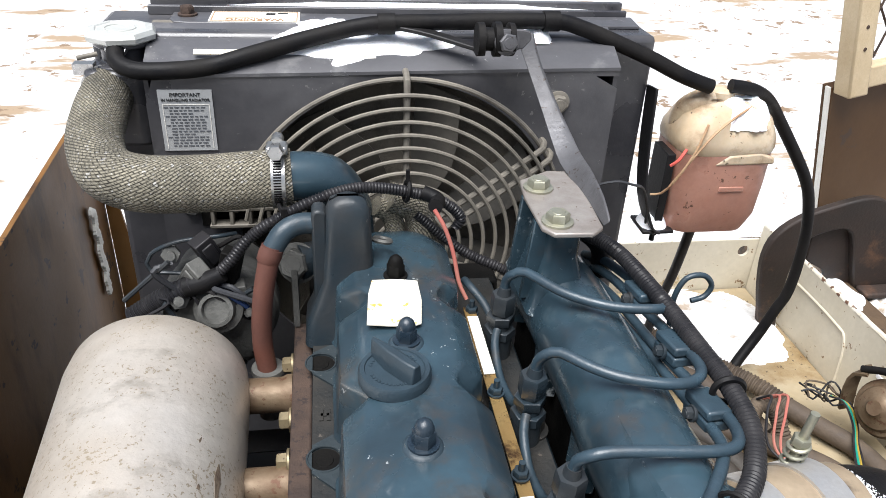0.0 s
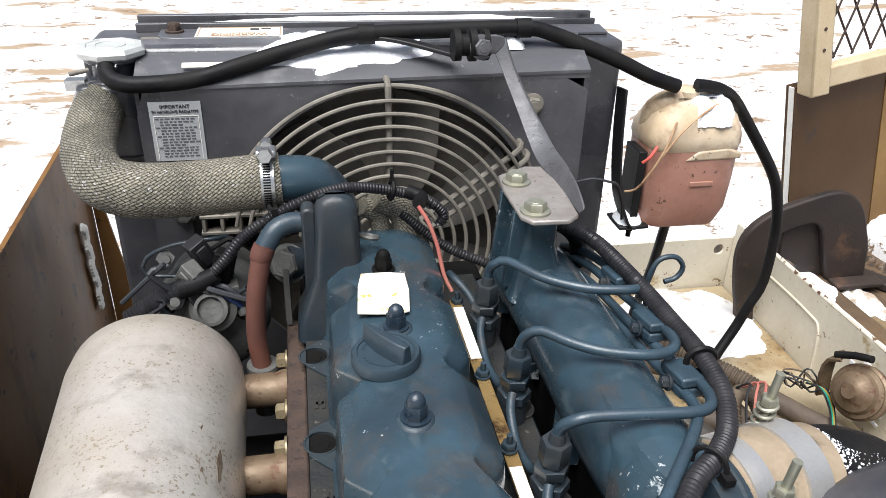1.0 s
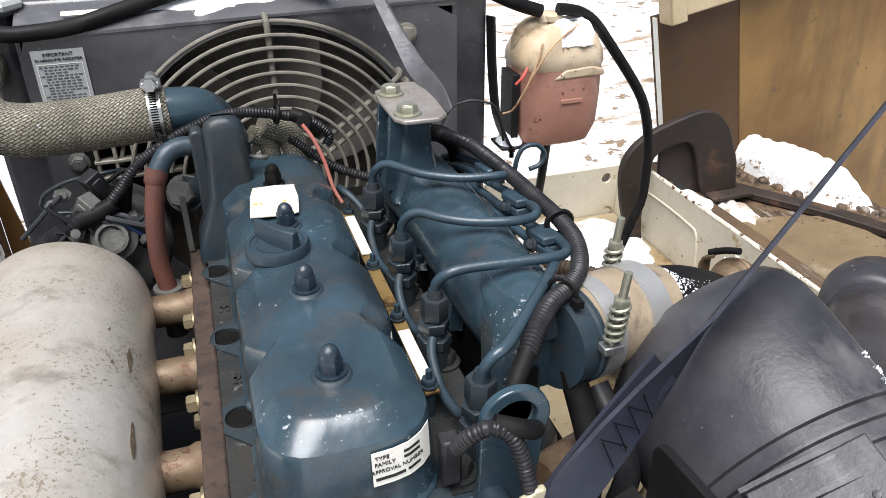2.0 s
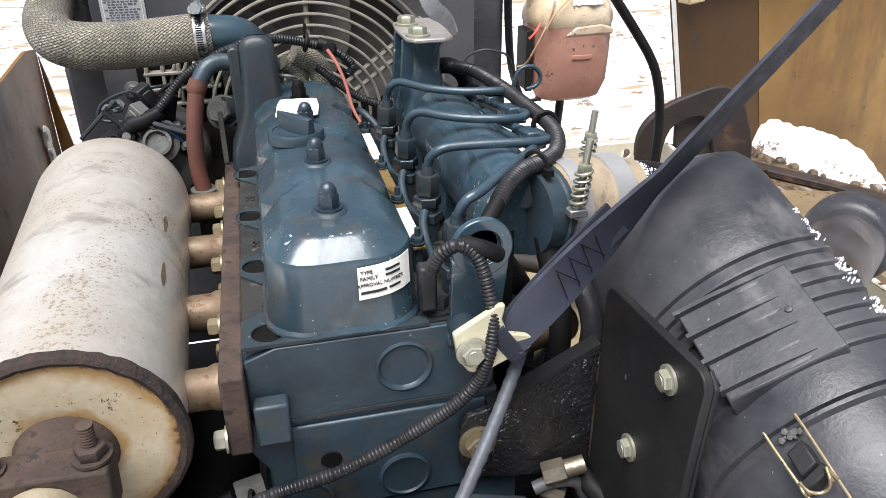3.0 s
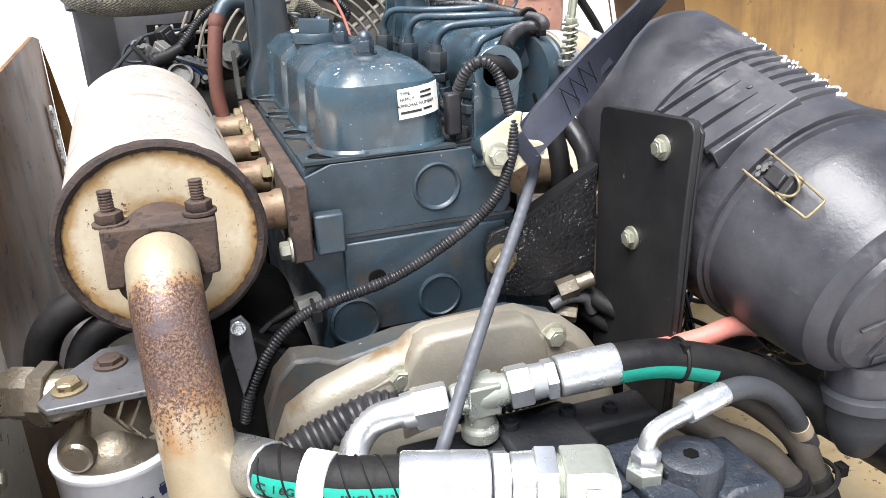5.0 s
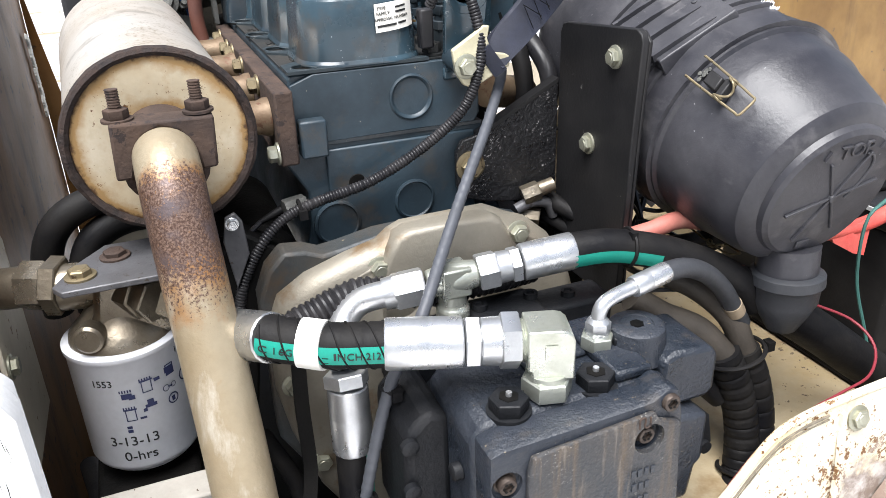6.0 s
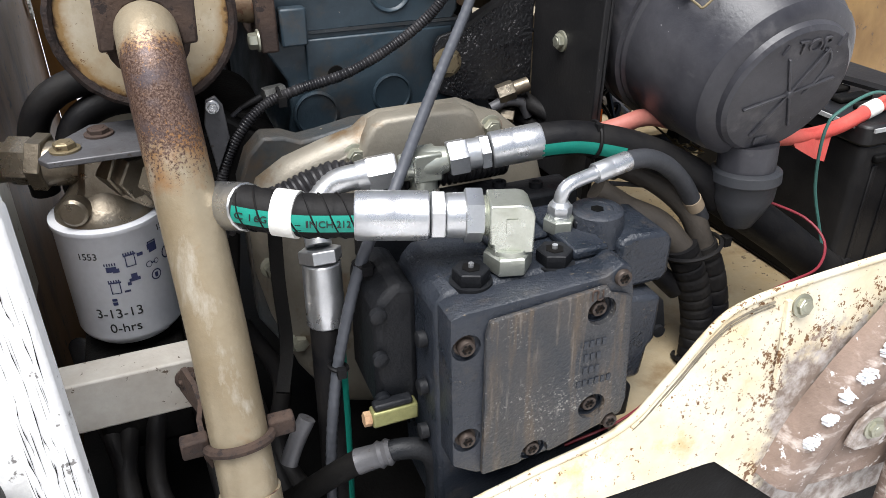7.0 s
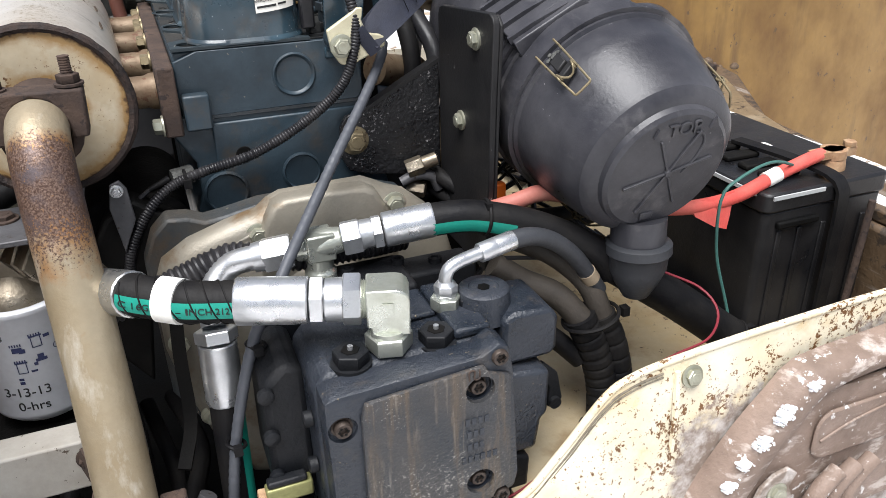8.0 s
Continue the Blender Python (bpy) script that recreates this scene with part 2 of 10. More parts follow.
BOTTLEM = mat("stained_translucent_bottle", (0.60, 0.50, 0.37), 0.36, 0, (0.44, 0.33, 0.21), 16, 1.0, speck=(0.10, 0.07, 0.045), speck_scale=70, speck_at=0.76, cluster=(14, 0.5), sub=0.3, bump=0.2, bump_scale=60, patch=(0.22, 0.14, 0.075), patch_scale=20, patch_at=0.545, patch_soft=0.16)
COOLANT = mat("pink_coolant_seen_through_plastic", (0.44, 0.235, 0.175), 0.34, 0, (0.33, 0.155, 0.11), 18, 1.0, speck=(0.13, 0.07, 0.05), speck_scale=80, speck_at=0.77, cluster=(14, 0.5), sub=0.3, bump=0.16, bump_scale=60, patch=(0.25, 0.12, 0.085), patch_scale=16, patch_at=0.545, patch_soft=0.18)
REDHOSE = mat("brick_red_silicone_hose", (0.115, 0.045, 0.032), 0.6, 0, (0.08, 0.034, 0.026), 35, 0.8)
REDCABLE = mat("faded_red_cable", (0.62, 0.085, 0.07), 0.45, 0, (0.55, 0.16, 0.12), 20, 0.8)
PINKCABLE = mat("dusty_pink_red_cable", (0.40, 0.11, 0.09), 0.55, 0, (0.34, 0.16, 0.12), 20, 0.8)
REDWIRE = mat("dark_red_wire", (0.20, 0.022, 0.032), 0.45)
FITGREEN = mat("yellow_green_zinc_plate", (0.26, 0.26, 0.11), 0.4, 0.5, (0.17, 0.16, 0.07), 60, 0.9, bump=0.2)
TEAL = mat("teal_hose_stripe", (0.010, 0.25, 0.185), 0.45, 0, (0.008, 0.19, 0.14), 40, 0.6, bump=0.1)
WHITE = mat("white_tape", (0.80, 0.79, 0.74), 0.55, 0, (0.70, 0.68, 0.60), 30, 0.6, bump=0.2)
CANWHITE = mat("white_filter_can", (0.62, 0.63, 0.66), 0.35, 0, (0.56, 0.57, 0.60), 12, 0.6, bump=0.03)
INK = mat("dark_blue_ink", (0.02, 0.025, 0.07), 0.5)
GREYINK = mat("faded_grey_ink", (0.11, 0.115, 0.125), 0.5)
BLACKINK = mat("black_ink", (0.02, 0.02, 0.02), 0.5)
PAPER = mat("paper_label", (0.76, 0.74, 0.68), 0.5, 0, (0.66, 0.63, 0.56), 40, 0.6)
GOLDPAPER = mat("yellowed_label", (0.70, 0.68, 0.61), 0.35, 0, (0.62, 0.55, 0.38), 30, 0.7, speck=(0.55, 0.36, 0.08), speck_scale=90, speck_at=0.68)
GREYLABEL = mat("faded_grey_label", (0.40, 0.41, 0.41), 0.5, 0, (0.29, 0.29, 0.29), 40, 0.6)
FOOTSTEEL = mat("worn_foot_plate_steel", (0.40, 0.37, 0.34), 0.42, 0.5, (0.23, 0.20, 0.18), 30, 1.0, speck=(0.12, 0.07, 0.05), speck_scale=140, speck_at=0.72, bump=0.2)
GUARD = mat("dusty_fan_guard_wire", (0.23, 0.21, 0.175), 0.55, 0.1, (0.11, 0.10, 0.085), 40, 0.8)
CORE = mat("dusty_radiator_core", (0.17, 0.15, 0.12), 0.8, 0, (0.09, 0.08, 0.065), 7, 1.0, bump=0.6, bump_scale=400, patch=(0.035, 0.032, 0.028), patch_scale=9, patch_at=0.60, patch_soft=0.2)
FANM = mat("dusty_black_fan", (0.115, 0.105, 0.088), 0.6, 0, (0.035, 0.033, 0.029), 14, 1.0)
BRASS = mat("brown_copper_bus_bar", (0.50, 0.34, 0.14), 0.3, 0.7, (0.40, 0.24, 0.09), 70, 0.8, patch=(0.10, 0.055, 0.028), patch_scale=55, patch_at=0.55, patch_soft=0.12)
CAPM = mat("dull_grey_cap_metal", (0.62, 0.63, 0.60), 0.38, 0.35, (0.46, 0.47, 0.44), 40, 0.8)
FOAM = mat("brown_silicone_hose", (0.20, 0.155, 0.105), 0.4, 0, (0.34, 0.27, 0.19), 22, 1.0, bump=0.1, patch=(0.11, 0.085, 0.06), patch_scale=30, patch_at=0.58, patch_soft=0.12)
BRIGHTSTEEL = mat("bright_brushed_band", (0.66, 0.655, 0.64), 0.36, 0.75, (0.50, 0.48, 0.45), 40, 0.8, bump=0.12, bump_scale=300)
STRAPM = mat("black_webbing", (0.018, 0.021, 0.036), 0.7, 0, (0.018, 0.019, 0.025), 60, 0.8, bump=0.25, bump_scale=900)
LABELTAN = mat("faded_brown_print", (0.40, 0.24, 0.13), 0.5)
ORANGE = mat("orange_plastic", (0.80, 0.16, 0.02), 0.4)
GREENW = mat("green_wire", (0.05, 0.14, 0.12), 0.5)
YELLOWW = mat("yellow_wire", (0.34, 0.24, 0.04), 0.5)
BLUEW = mat("blue_wire", (0.03, 0.06, 0.16), 0.5)
CORRODED = mat("corroded_brass_terminal", (0.36, 0.20, 0.11), 0.6, 0.4, (0.50, 0.36, 0.22), 60, 0.9, bump=0.4)
PALEZINC = mat("pale_green_zinc_plate", (0.55, 0.57, 0.51), 0.30, 0.75, (0.40, 0.41, 0.34), 50, 0.9, bump=0.12)
GALV = mat("scuffed_grey_steel", (0.115, 0.115, 0.122), 0.45, 0.3, (0.070, 0.068, 0.070), 30, 0.9, speck=(0.05, 0.04, 0.035), speck_scale=140, speck_at=0.7, bump=0.2)
ARMM = mat("dark_rusty_arm", (0.018, 0.014, 0.012), 0.6, 0, (0.040, 0.026, 0.020), 14, 1.0, patch=(0.13, 0.065, 0.035), patch_scale=9, patch_at=0.57, patch_soft=0.15, bump=0.4)
RADBLACK = mat("dusty_black_radiator_paint", (0.040, 0.040, 0.045), 0.32, 0, (0.105, 0.103, 0.108), 7, 1.0, speck=(0.16, 0.155, 0.15), speck_scale=140, speck_at=0.80, cluster=(9, 0.4), bump=0.2, bump_scale=60, spec=0.65, patch=(0.085, 0.082, 0.080), patch_scale=10, patch_at=0.60, patch_soft=0.15)
# Lighter copy of the radiator black: sky sheen on dusty tops put into colour.
RADTOP = mat("sheen_greyed_black_paint", (0.105, 0.105, 0.112), 0.34, 0, (0.055, 0.055, 0.060), 9, 1.0, speck=(0.30, 0.30, 0.30), speck_scale=160, speck_at=0.80, cluster=(12, 0.5), bump=0.15, bump_scale=60, spec=0.6, patch=(0.17, 0.168, 0.168), patch_scale=14, patch_at=0.58, patch_soft=0.16)
BROWNRIB = mat("dusty_brown_ribbed_hose", (0.060, 0.045, 0.034), 0.7, 0, (0.115, 0.086, 0.060), 26, 1.0, bump=0.4, bump_scale=200)
FILTERHEAD = mat("tarnished_bronze_casting", (0.27, 0.235, 0.18), 0.32, 0.75, (0.15, 0.12, 0.085), 30, 0.9, bump=0.25, bump_scale=200)
BROWNHOSE = mat("dusty_brown_hose", (0.032, 0.027, 0.022), 0.6, 0, (0.055, 0.045, 0.035), 25, 0.9, bump=0.3)
LINEM = mat("blue_painted_steel_tube", (0.034, 0.060, 0.080), 0.34, 0, (0.020, 0.034, 0.046), 50, 0.9, speck=(0.30, 0.33, 0.35), speck_scale=260, speck_at=0.84, bump=0.15, bump_scale=300, spec=0.6)
NUTM = mat("dark_blue_nut_paint", (0.012, 0.022, 0.034), 0.3, 0, (0.022, 0.034, 0.046), 60, 0.9, speck=(0.25, 0.27, 0.28), speck_scale=300, speck_at=0.82, bump=0.25, spec=0.6)
HEADPAD = mat("worn_blue_grey_pad", (0.024, 0.033, 0.038), 0.5, 0, (0.018, 0.026, 0.031), 40, 1.0, speck=(0.22, 0.22, 0.20), speck_scale=200, speck_at=0.76, bump=0.3, bump_scale=240)
ALTM = mat("dull_alternator_casting", (0.15, 0.15, 0.14), 0.6, 0.4, (0.07, 0.07, 0.065), 40, 0.9, bump=0.4)
WELDSTAIN = mat("brown_weld_stain", (0.15, 0.115, 0.08), 0.7, 0.1, (0.08, 0.055, 0.04), 200, 0.9, bump=0.5, bump_scale=400)
BACKPLATE = mat("rust_stained_blue_plate", (0.019, 0.032, 0.042), 0.45, 0, (0.060, 0.052, 0.042), 12, 1.0, speck=(0.20, 0.17, 0.12), speck_scale=160, speck_at=0.82, cluster=(14, 0.4), bump=0.4, bump_scale=160, patch=(0.062, 0.042, 0.025), patch_scale=16, patch_at=0.54, patch_soft=0.14)
FROSTBLACK = mat("wet_speckled_black_paint", (0.006, 0.006, 0.007), 0.25, 0, (0.014, 0.014, 0.015), 20, 0.9, speck=(0.26, 0.25, 0.25), speck_scale=330, speck_at=0.72, cluster=(22, 0.5), bump=0.9, bump_scale=260, spec=0.5)
BATT = mat("black_battery_plastic", (0.008, 0.008, 0.009), 0.35, 0, (0.022, 0.021, 0.021), 14, 1.0, speck=(0.14, 0.13, 0.12), speck_scale=200, speck_at=0.82, bump=0.15)
CHIPPED = mat("chipped_white_edge", (0.72, 0.69, 0.60), 0.5, 0, (0.55, 0.48, 0.36), 40, 0.9, speck=(0.10, 0.05, 0.03), speck_scale=90, speck_at=0.62, bump=0.4)
# Near-black for dark parts; in holes, slots and gaps it stands for shade.
VOID = mat("near_black_steel_and_shade", (0.004, 0.004, 0.004), 0.6, 0, (0.011, 0.010, 0.009), 20, 0.8, bump=0.3, spec=0.08)


def braid_material():
    """Woven hose cover: short strands crossing slantwise in the hose's own length and girth."""
    m = mat("grey_braided_hose_cover", (0.33, 0.30, 0.225), 0.7, 0, (0.12, 0.112, 0.09), 22, 1.0, bump=0, speck=(0.45, 0.44, 0.42), speck_scale=260, speck_at=0.66)
    n, l = m.node_tree.nodes, m.node_tree.links
    bsdf = n["Principled BSDF"]
    uvn = n.new("ShaderNodeUVMap")
    strands = []
    for turn, wide, high in ((34, 0.0062, 0.0024), (-34, 0.0085, 0.0034)):
        mp = n.new("ShaderNodeMapping")
        mp.inputs["Rotation"].default_value = (0, 0, radians(turn))
        l.new(uvn.outputs[0], mp.inputs["Vector"])
        w = n.new("ShaderNodeTexBrick")
        for key, v in (("Scale", 1.0), ("Mortar Size", 0.0007), ("Mortar Smooth", 0.9), ("Brick Width", wide), ("Row Height", high)):
            w.inputs[key].default_value = v
        w.inputs["Color1"].default_value, w.inputs["Color2"].default_value, w.inputs["Mortar"].default_value = (1, 1, 1, 1), (0.62, 0.62, 0.62, 1), (0, 0, 0, 1)
        l.new(mp.outputs[0], w.inputs["Vector"])
        strands.append(w.outputs["Color"])
    mx = n.new("ShaderNodeMath")
    mx.operation = "MULTIPLY_ADD"
    l.new(strands[1], mx.inputs[0])
    mx.inputs[1].default_value = 0.35
    soft = n.new("ShaderNodeMath")
    soft.operation = "MULTIPLY"
    soft.inputs[1].default_value = 0.7
    l.new(strands[0], soft.inputs[0])
    l.new(soft.outputs[0], mx.inputs[2])
    b = n.new("ShaderNodeBump")
    b.inputs["Strength"].default_value, b.inputs["Distance"].default_value = 0.9, 0.0015
    l.new(mx.outputs[0], b.inputs["Height"])
    l.new(b.outputs[0], bsdf.inputs["Normal"])
    old = bsdf.inputs["Base Color"].links[0].from_socket
    x = n.new("ShaderNodeMix")
    x.data_type = "RGBA"
    x.inputs[6].default_value = (0.022, 0.020, 0.016, 1)
    l.new(mx.outputs[0], x.inputs["Factor"])
    l.new(old, x.inputs[7])
    l.new(x.outputs[2], bsdf.inputs["Base Color"])
    return m


BRAID = braid_material()


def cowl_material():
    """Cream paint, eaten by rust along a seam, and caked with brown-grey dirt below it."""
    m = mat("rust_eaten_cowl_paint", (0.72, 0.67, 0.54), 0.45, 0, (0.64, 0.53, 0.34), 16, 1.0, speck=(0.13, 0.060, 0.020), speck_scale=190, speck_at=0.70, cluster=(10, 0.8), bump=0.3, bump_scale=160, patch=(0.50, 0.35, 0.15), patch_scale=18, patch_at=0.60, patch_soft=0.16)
    n, l = m.node_tree.nodes, m.node_tree.links
    bsdf = n["Principled BSDF"]
    old = bsdf.inputs["Base Color"].links[0].from_socket
    tc = n.new("ShaderNodeTexCoord")
    sep = n.new("ShaderNodeSeparateXYZ")
    l.new(tc.outputs["Object"], sep.inputs[0])

    def calc(op, a, b, c=0.0):
        x = n.new("ShaderNodeMath")
        x.operation = op
        for k, v in enumerate((a, b, c)):
            if isinstance(v, float):
                x.inputs[k].default_value = v
            else:
                l.new(v, x.inputs[k])
        return x.outputs[0]

    def cloud(scale, detail, rough):
        t = n.new("ShaderNodeTexNoise")
        t.inputs["Scale"].default_value, t.inputs["Detail"].default_value, t.inputs["Roughness"].default_value = scale, detail, rough
        l.new(tc.outputs["Object"], t.inputs["Vector"])
        return t.outputs["Fac"]

    def ramp(v, lo, hi):
        r = n.new("ShaderNodeMapRange")
        r.inputs["From Min"].default_value, r.inputs["From Max"].default_value = lo, hi
        l.new(v, r.inputs["Value"])
        return r.outputs[0]

    def mix(fac, a, b):
        x = n.new("ShaderNodeMix")
        x.data_type = "RGBA"
        l.new(fac, x.inputs["Factor"])
        for k, v in ((6, a), (7, b)):
            if isinstance(v, tuple):
                x.inputs[k].default_value = (*v, 1)
            else:
                l.new(v, x.inputs[k])
        return x.outputs[2]

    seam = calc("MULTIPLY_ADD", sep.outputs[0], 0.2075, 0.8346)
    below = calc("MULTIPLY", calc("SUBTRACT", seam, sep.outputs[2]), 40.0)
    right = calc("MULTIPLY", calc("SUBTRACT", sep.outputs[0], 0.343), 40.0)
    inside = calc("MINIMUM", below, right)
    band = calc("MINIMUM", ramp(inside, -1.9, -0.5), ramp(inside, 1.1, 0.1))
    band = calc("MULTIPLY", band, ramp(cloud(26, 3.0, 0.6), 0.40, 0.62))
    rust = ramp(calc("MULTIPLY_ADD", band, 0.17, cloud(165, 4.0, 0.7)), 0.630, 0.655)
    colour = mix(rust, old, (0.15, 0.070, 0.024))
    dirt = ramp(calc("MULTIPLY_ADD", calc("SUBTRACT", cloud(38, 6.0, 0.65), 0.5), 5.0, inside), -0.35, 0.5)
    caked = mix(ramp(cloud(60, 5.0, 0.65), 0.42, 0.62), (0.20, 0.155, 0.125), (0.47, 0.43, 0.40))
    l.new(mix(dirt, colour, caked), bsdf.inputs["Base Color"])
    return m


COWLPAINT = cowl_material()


def pipe_material():
    """Exhaust pipe: scorched purple-brown rust below its upper bend, breaking up into spots, over bare cream aluminised steel."""
    m = mat("exhaust_pipe_steel", (0.36, 0.305, 0.215), 0.40, 0.35, (0.25, 0.195, 0.12), 12, 1.0, bump=0.25, patch=(0.42, 0.38, 0.31), patch_scale=40, patch_at=0.56, patch_soft=0.12, stretch=(1, 1, 0.15))
    n, l = m.node_tree.nodes, m.node_tree.links
    bsdf = n["Principled BSDF"]
    old = bsdf.inputs["Base Color"].links[0].from_socket
    uvn = n.new("ShaderNodeUVMap")
    sep = n.new("ShaderNodeSeparateXYZ")
    l.new(uvn.outputs[0], sep.inputs[0])
    curve = n.new("ShaderNodeValToRGB")
    els = curve.color_ramp.elements
    els[0].position, els[0].color = 0.070, (0.0, 0.0, 0.0, 1)
    els[1].position, els[1].color = 0.190, (0.0, 0.0, 0.0, 1)
    for pos, v in ((0.078, 0.24), (0.089, 0.46), (0.118, 0.52), (0.136, 0.42), (0.156, 0.30), (0.174, 0.20)):
        e = els.new(pos)
        e.color = (v, v, v, 1)
    l.new(sep.outputs[0], curve.inputs[0])
    tc = n.new("ShaderNodeTexCoord")

    def cloud(scale, detail, rough):
        t = n.new("ShaderNodeTexNoise")
        t.inputs["Scale"].default_value, t.inputs["Detail"].default_value, t.inputs["Roughness"].default_value = scale, detail, rough
        l.new(tc.outputs["Object"], t.inputs["Vector"])
        return t.outputs["Fac"]

    def ramp(a, b, lo, hi):
        add = n.new("ShaderNodeMath")
        add.operation = "ADD"
        l.new(a, add.inputs[0]), l.new(b, add.inputs[1])
        r = n.new("ShaderNodeMapRange")
        r.inputs["From Min"].default_value, r.inputs["From Max"].default_value = lo, hi
        l.new(add.outputs[0], r.inputs["Value"])
        return r.outputs[0]

    def mix(fac, a, b):
        x = n.new("ShaderNodeMix")
        x.data_type = "RGBA"
        l.new(fac, x.inputs["Factor"])
        for k, v in ((6, a), (7, b)):
            if isinstance(v, tuple):
                x.inputs[k].default_value = (*v, 1)
            else:
                l.new(v, x.inputs[k])
        return x.outputs[2]

    fine = cloud(430, 5, 0.72)
    soft = cloud(45, 4, 0.6)
    stain = mix(ramp(soft, curve.outputs[0], 0.62, 0.92), old, (0.27, 0.135, 0.050))
    flecks = n.new("ShaderNodeMapRange")
    flecks.inputs["From Min"].default_value, flecks.inputs["From Max"].default_value = 0.42, 0.66
    l.new(cloud(700, 3, 0.7), flecks.inputs["Value"])
    rust = mix(flecks.outputs[0], (0.062, 0.034, 0.024), (0.20, 0.135, 0.105))
    rust = mix(ramp(cloud(60, 4, 0.6), curve.outputs[0], 0.94, 1.12), rust, (0.085, 0.066, 0.068))
    l.new(mix(ramp(fine, curve.outputs[0], 0.80, 0.88), stain, rust), bsdf.inputs["Base Color"])
    return m


PIPE = pipe_material()


def rim_stain_material():
    """The muffler's end: cream in the middle, scorched ochre and brown towards its rim and round its pipe."""
    m = MUFFEND
    n, l = m.node_tree.nodes, m.node_tree.links
    bsdf = n["Principled BSDF"]
    old = bsdf.inputs["Base Color"].links[0].from_socket
    uvn = n.new("ShaderNodeUVMap")
    sep = n.new("ShaderNodeSeparateXYZ")
    l.new(uvn.outputs[0], sep.inputs[0])
    scale = n.new("ShaderNodeMath")
    scale.operation = "MULTIPLY"
    scale.inputs[1].default_value = 10.0
    l.new(sep.outputs[0], scale.inputs[0])
    curve = n.new("ShaderNodeValToRGB")
    els = curve.color_ramp.elements
    els[0].position, els[0].color = 0.26, (0.34, 0.34, 0.34, 1)
    els[1].position, els[1].color = 0.64, (0.62, 0.62, 0.62, 1)
    for pos, v in ((0.36, 0.0), (0.50, 0.0), (0.57, 0.18), (0.615, 0.42)):
        e = els.new(pos)
        e.color = (v, v, v, 1)
    l.new(scale.outputs[0], curve.inputs[0])
    tc = n.new("ShaderNodeTexCoord")
    for s, lo, hi, colour in ((32, 0.55, 0.80, (0.30, 0.185, 0.075)), (70, 0.88, 1.02, (0.075, 0.038, 0.018))):
        t = n.new("ShaderNodeTexNoise")
        t.inputs["Scale"].default_value, t.inputs["Detail"].default_value, t.inputs["Roughness"].default_value = s, 6.0, 0.65
        l.new(tc.outputs["Object"], t.inputs["Vector"])
        add = n.new("ShaderNodeMath")
        add.operation = "ADD"
        l.new(t.outputs["Fac"], add.inputs[0]), l.new(curve.outputs[0], add.inputs[1])
        r = n.new("ShaderNodeMapRange")
        r.inputs["From Min"].default_value, r.inputs["From Max"].default_value = lo, hi
        l.new(add.outputs[0], r.inputs["Value"])
        x = n.new("ShaderNodeMix")
        x.data_type = "RGBA"
        l.new(r.outputs[0], x.inputs["Factor"])
        l.new(old, x.inputs[6])
        x.inputs[7].default_value = (*colour, 1)
        old = x.outputs[2]
    l.new(old, bsdf.inputs["Base Color"])
    return m


RIMSTAIN = rim_stain_material()


def ground_material():
    m = mat("trampled_snow", (0.64, 0.64, 0.65), 0.7, 0, (0.56, 0.55, 0.54), 1.2, 0.8, bump=0.5, bump_scale=14,
            patch=(0.30, 0.225, 0.15), patch_scale=1.5, patch_at=0.575, speck=(0.20, 0.14, 0.09), speck_scale=5.0, speck_at=0.66, stretch=(0.55, 1.5, 1))
    return m


GROUND = ground_material()


# ---- mesh tools ----
def spline(points, step=0.008):
    """Evenly dense Catmull-Rom points through the given ones."""
    p = [Vector(q) for q in points]
    if len(p) == 2:
        k = max(1, int((p[1] - p[0]).length / step))
        return [p[0].lerp(p[1], i / k) for i in range(k + 1)]
    p = [p[0] * 2 - p[1]] + p + [p[-1] * 2 - p[-2]]
    out = []
    for a, b, c, d in zip(p, p[1:], p[2:], p[3:]):
        k = max(2, int((c - b).length / step))
        for i in range(k):
            t = i / k
            out.append(0.5 * (2 * b + (c - a) * t + (2 * a - 5 * b + 4 * c - d) * t * t + (3 * b - a - 3 * c + d) * t ** 3))
    out.append(p[-2])
    return out


def side_axes(d):
    d = Vector(d).normalized()
    a = d.cross(Vector((0, 0, 1)) if abs(d.z) < 0.9 else Vector((0, 1, 0))).normalized()
    return d, a, a.cross(d).normalized()


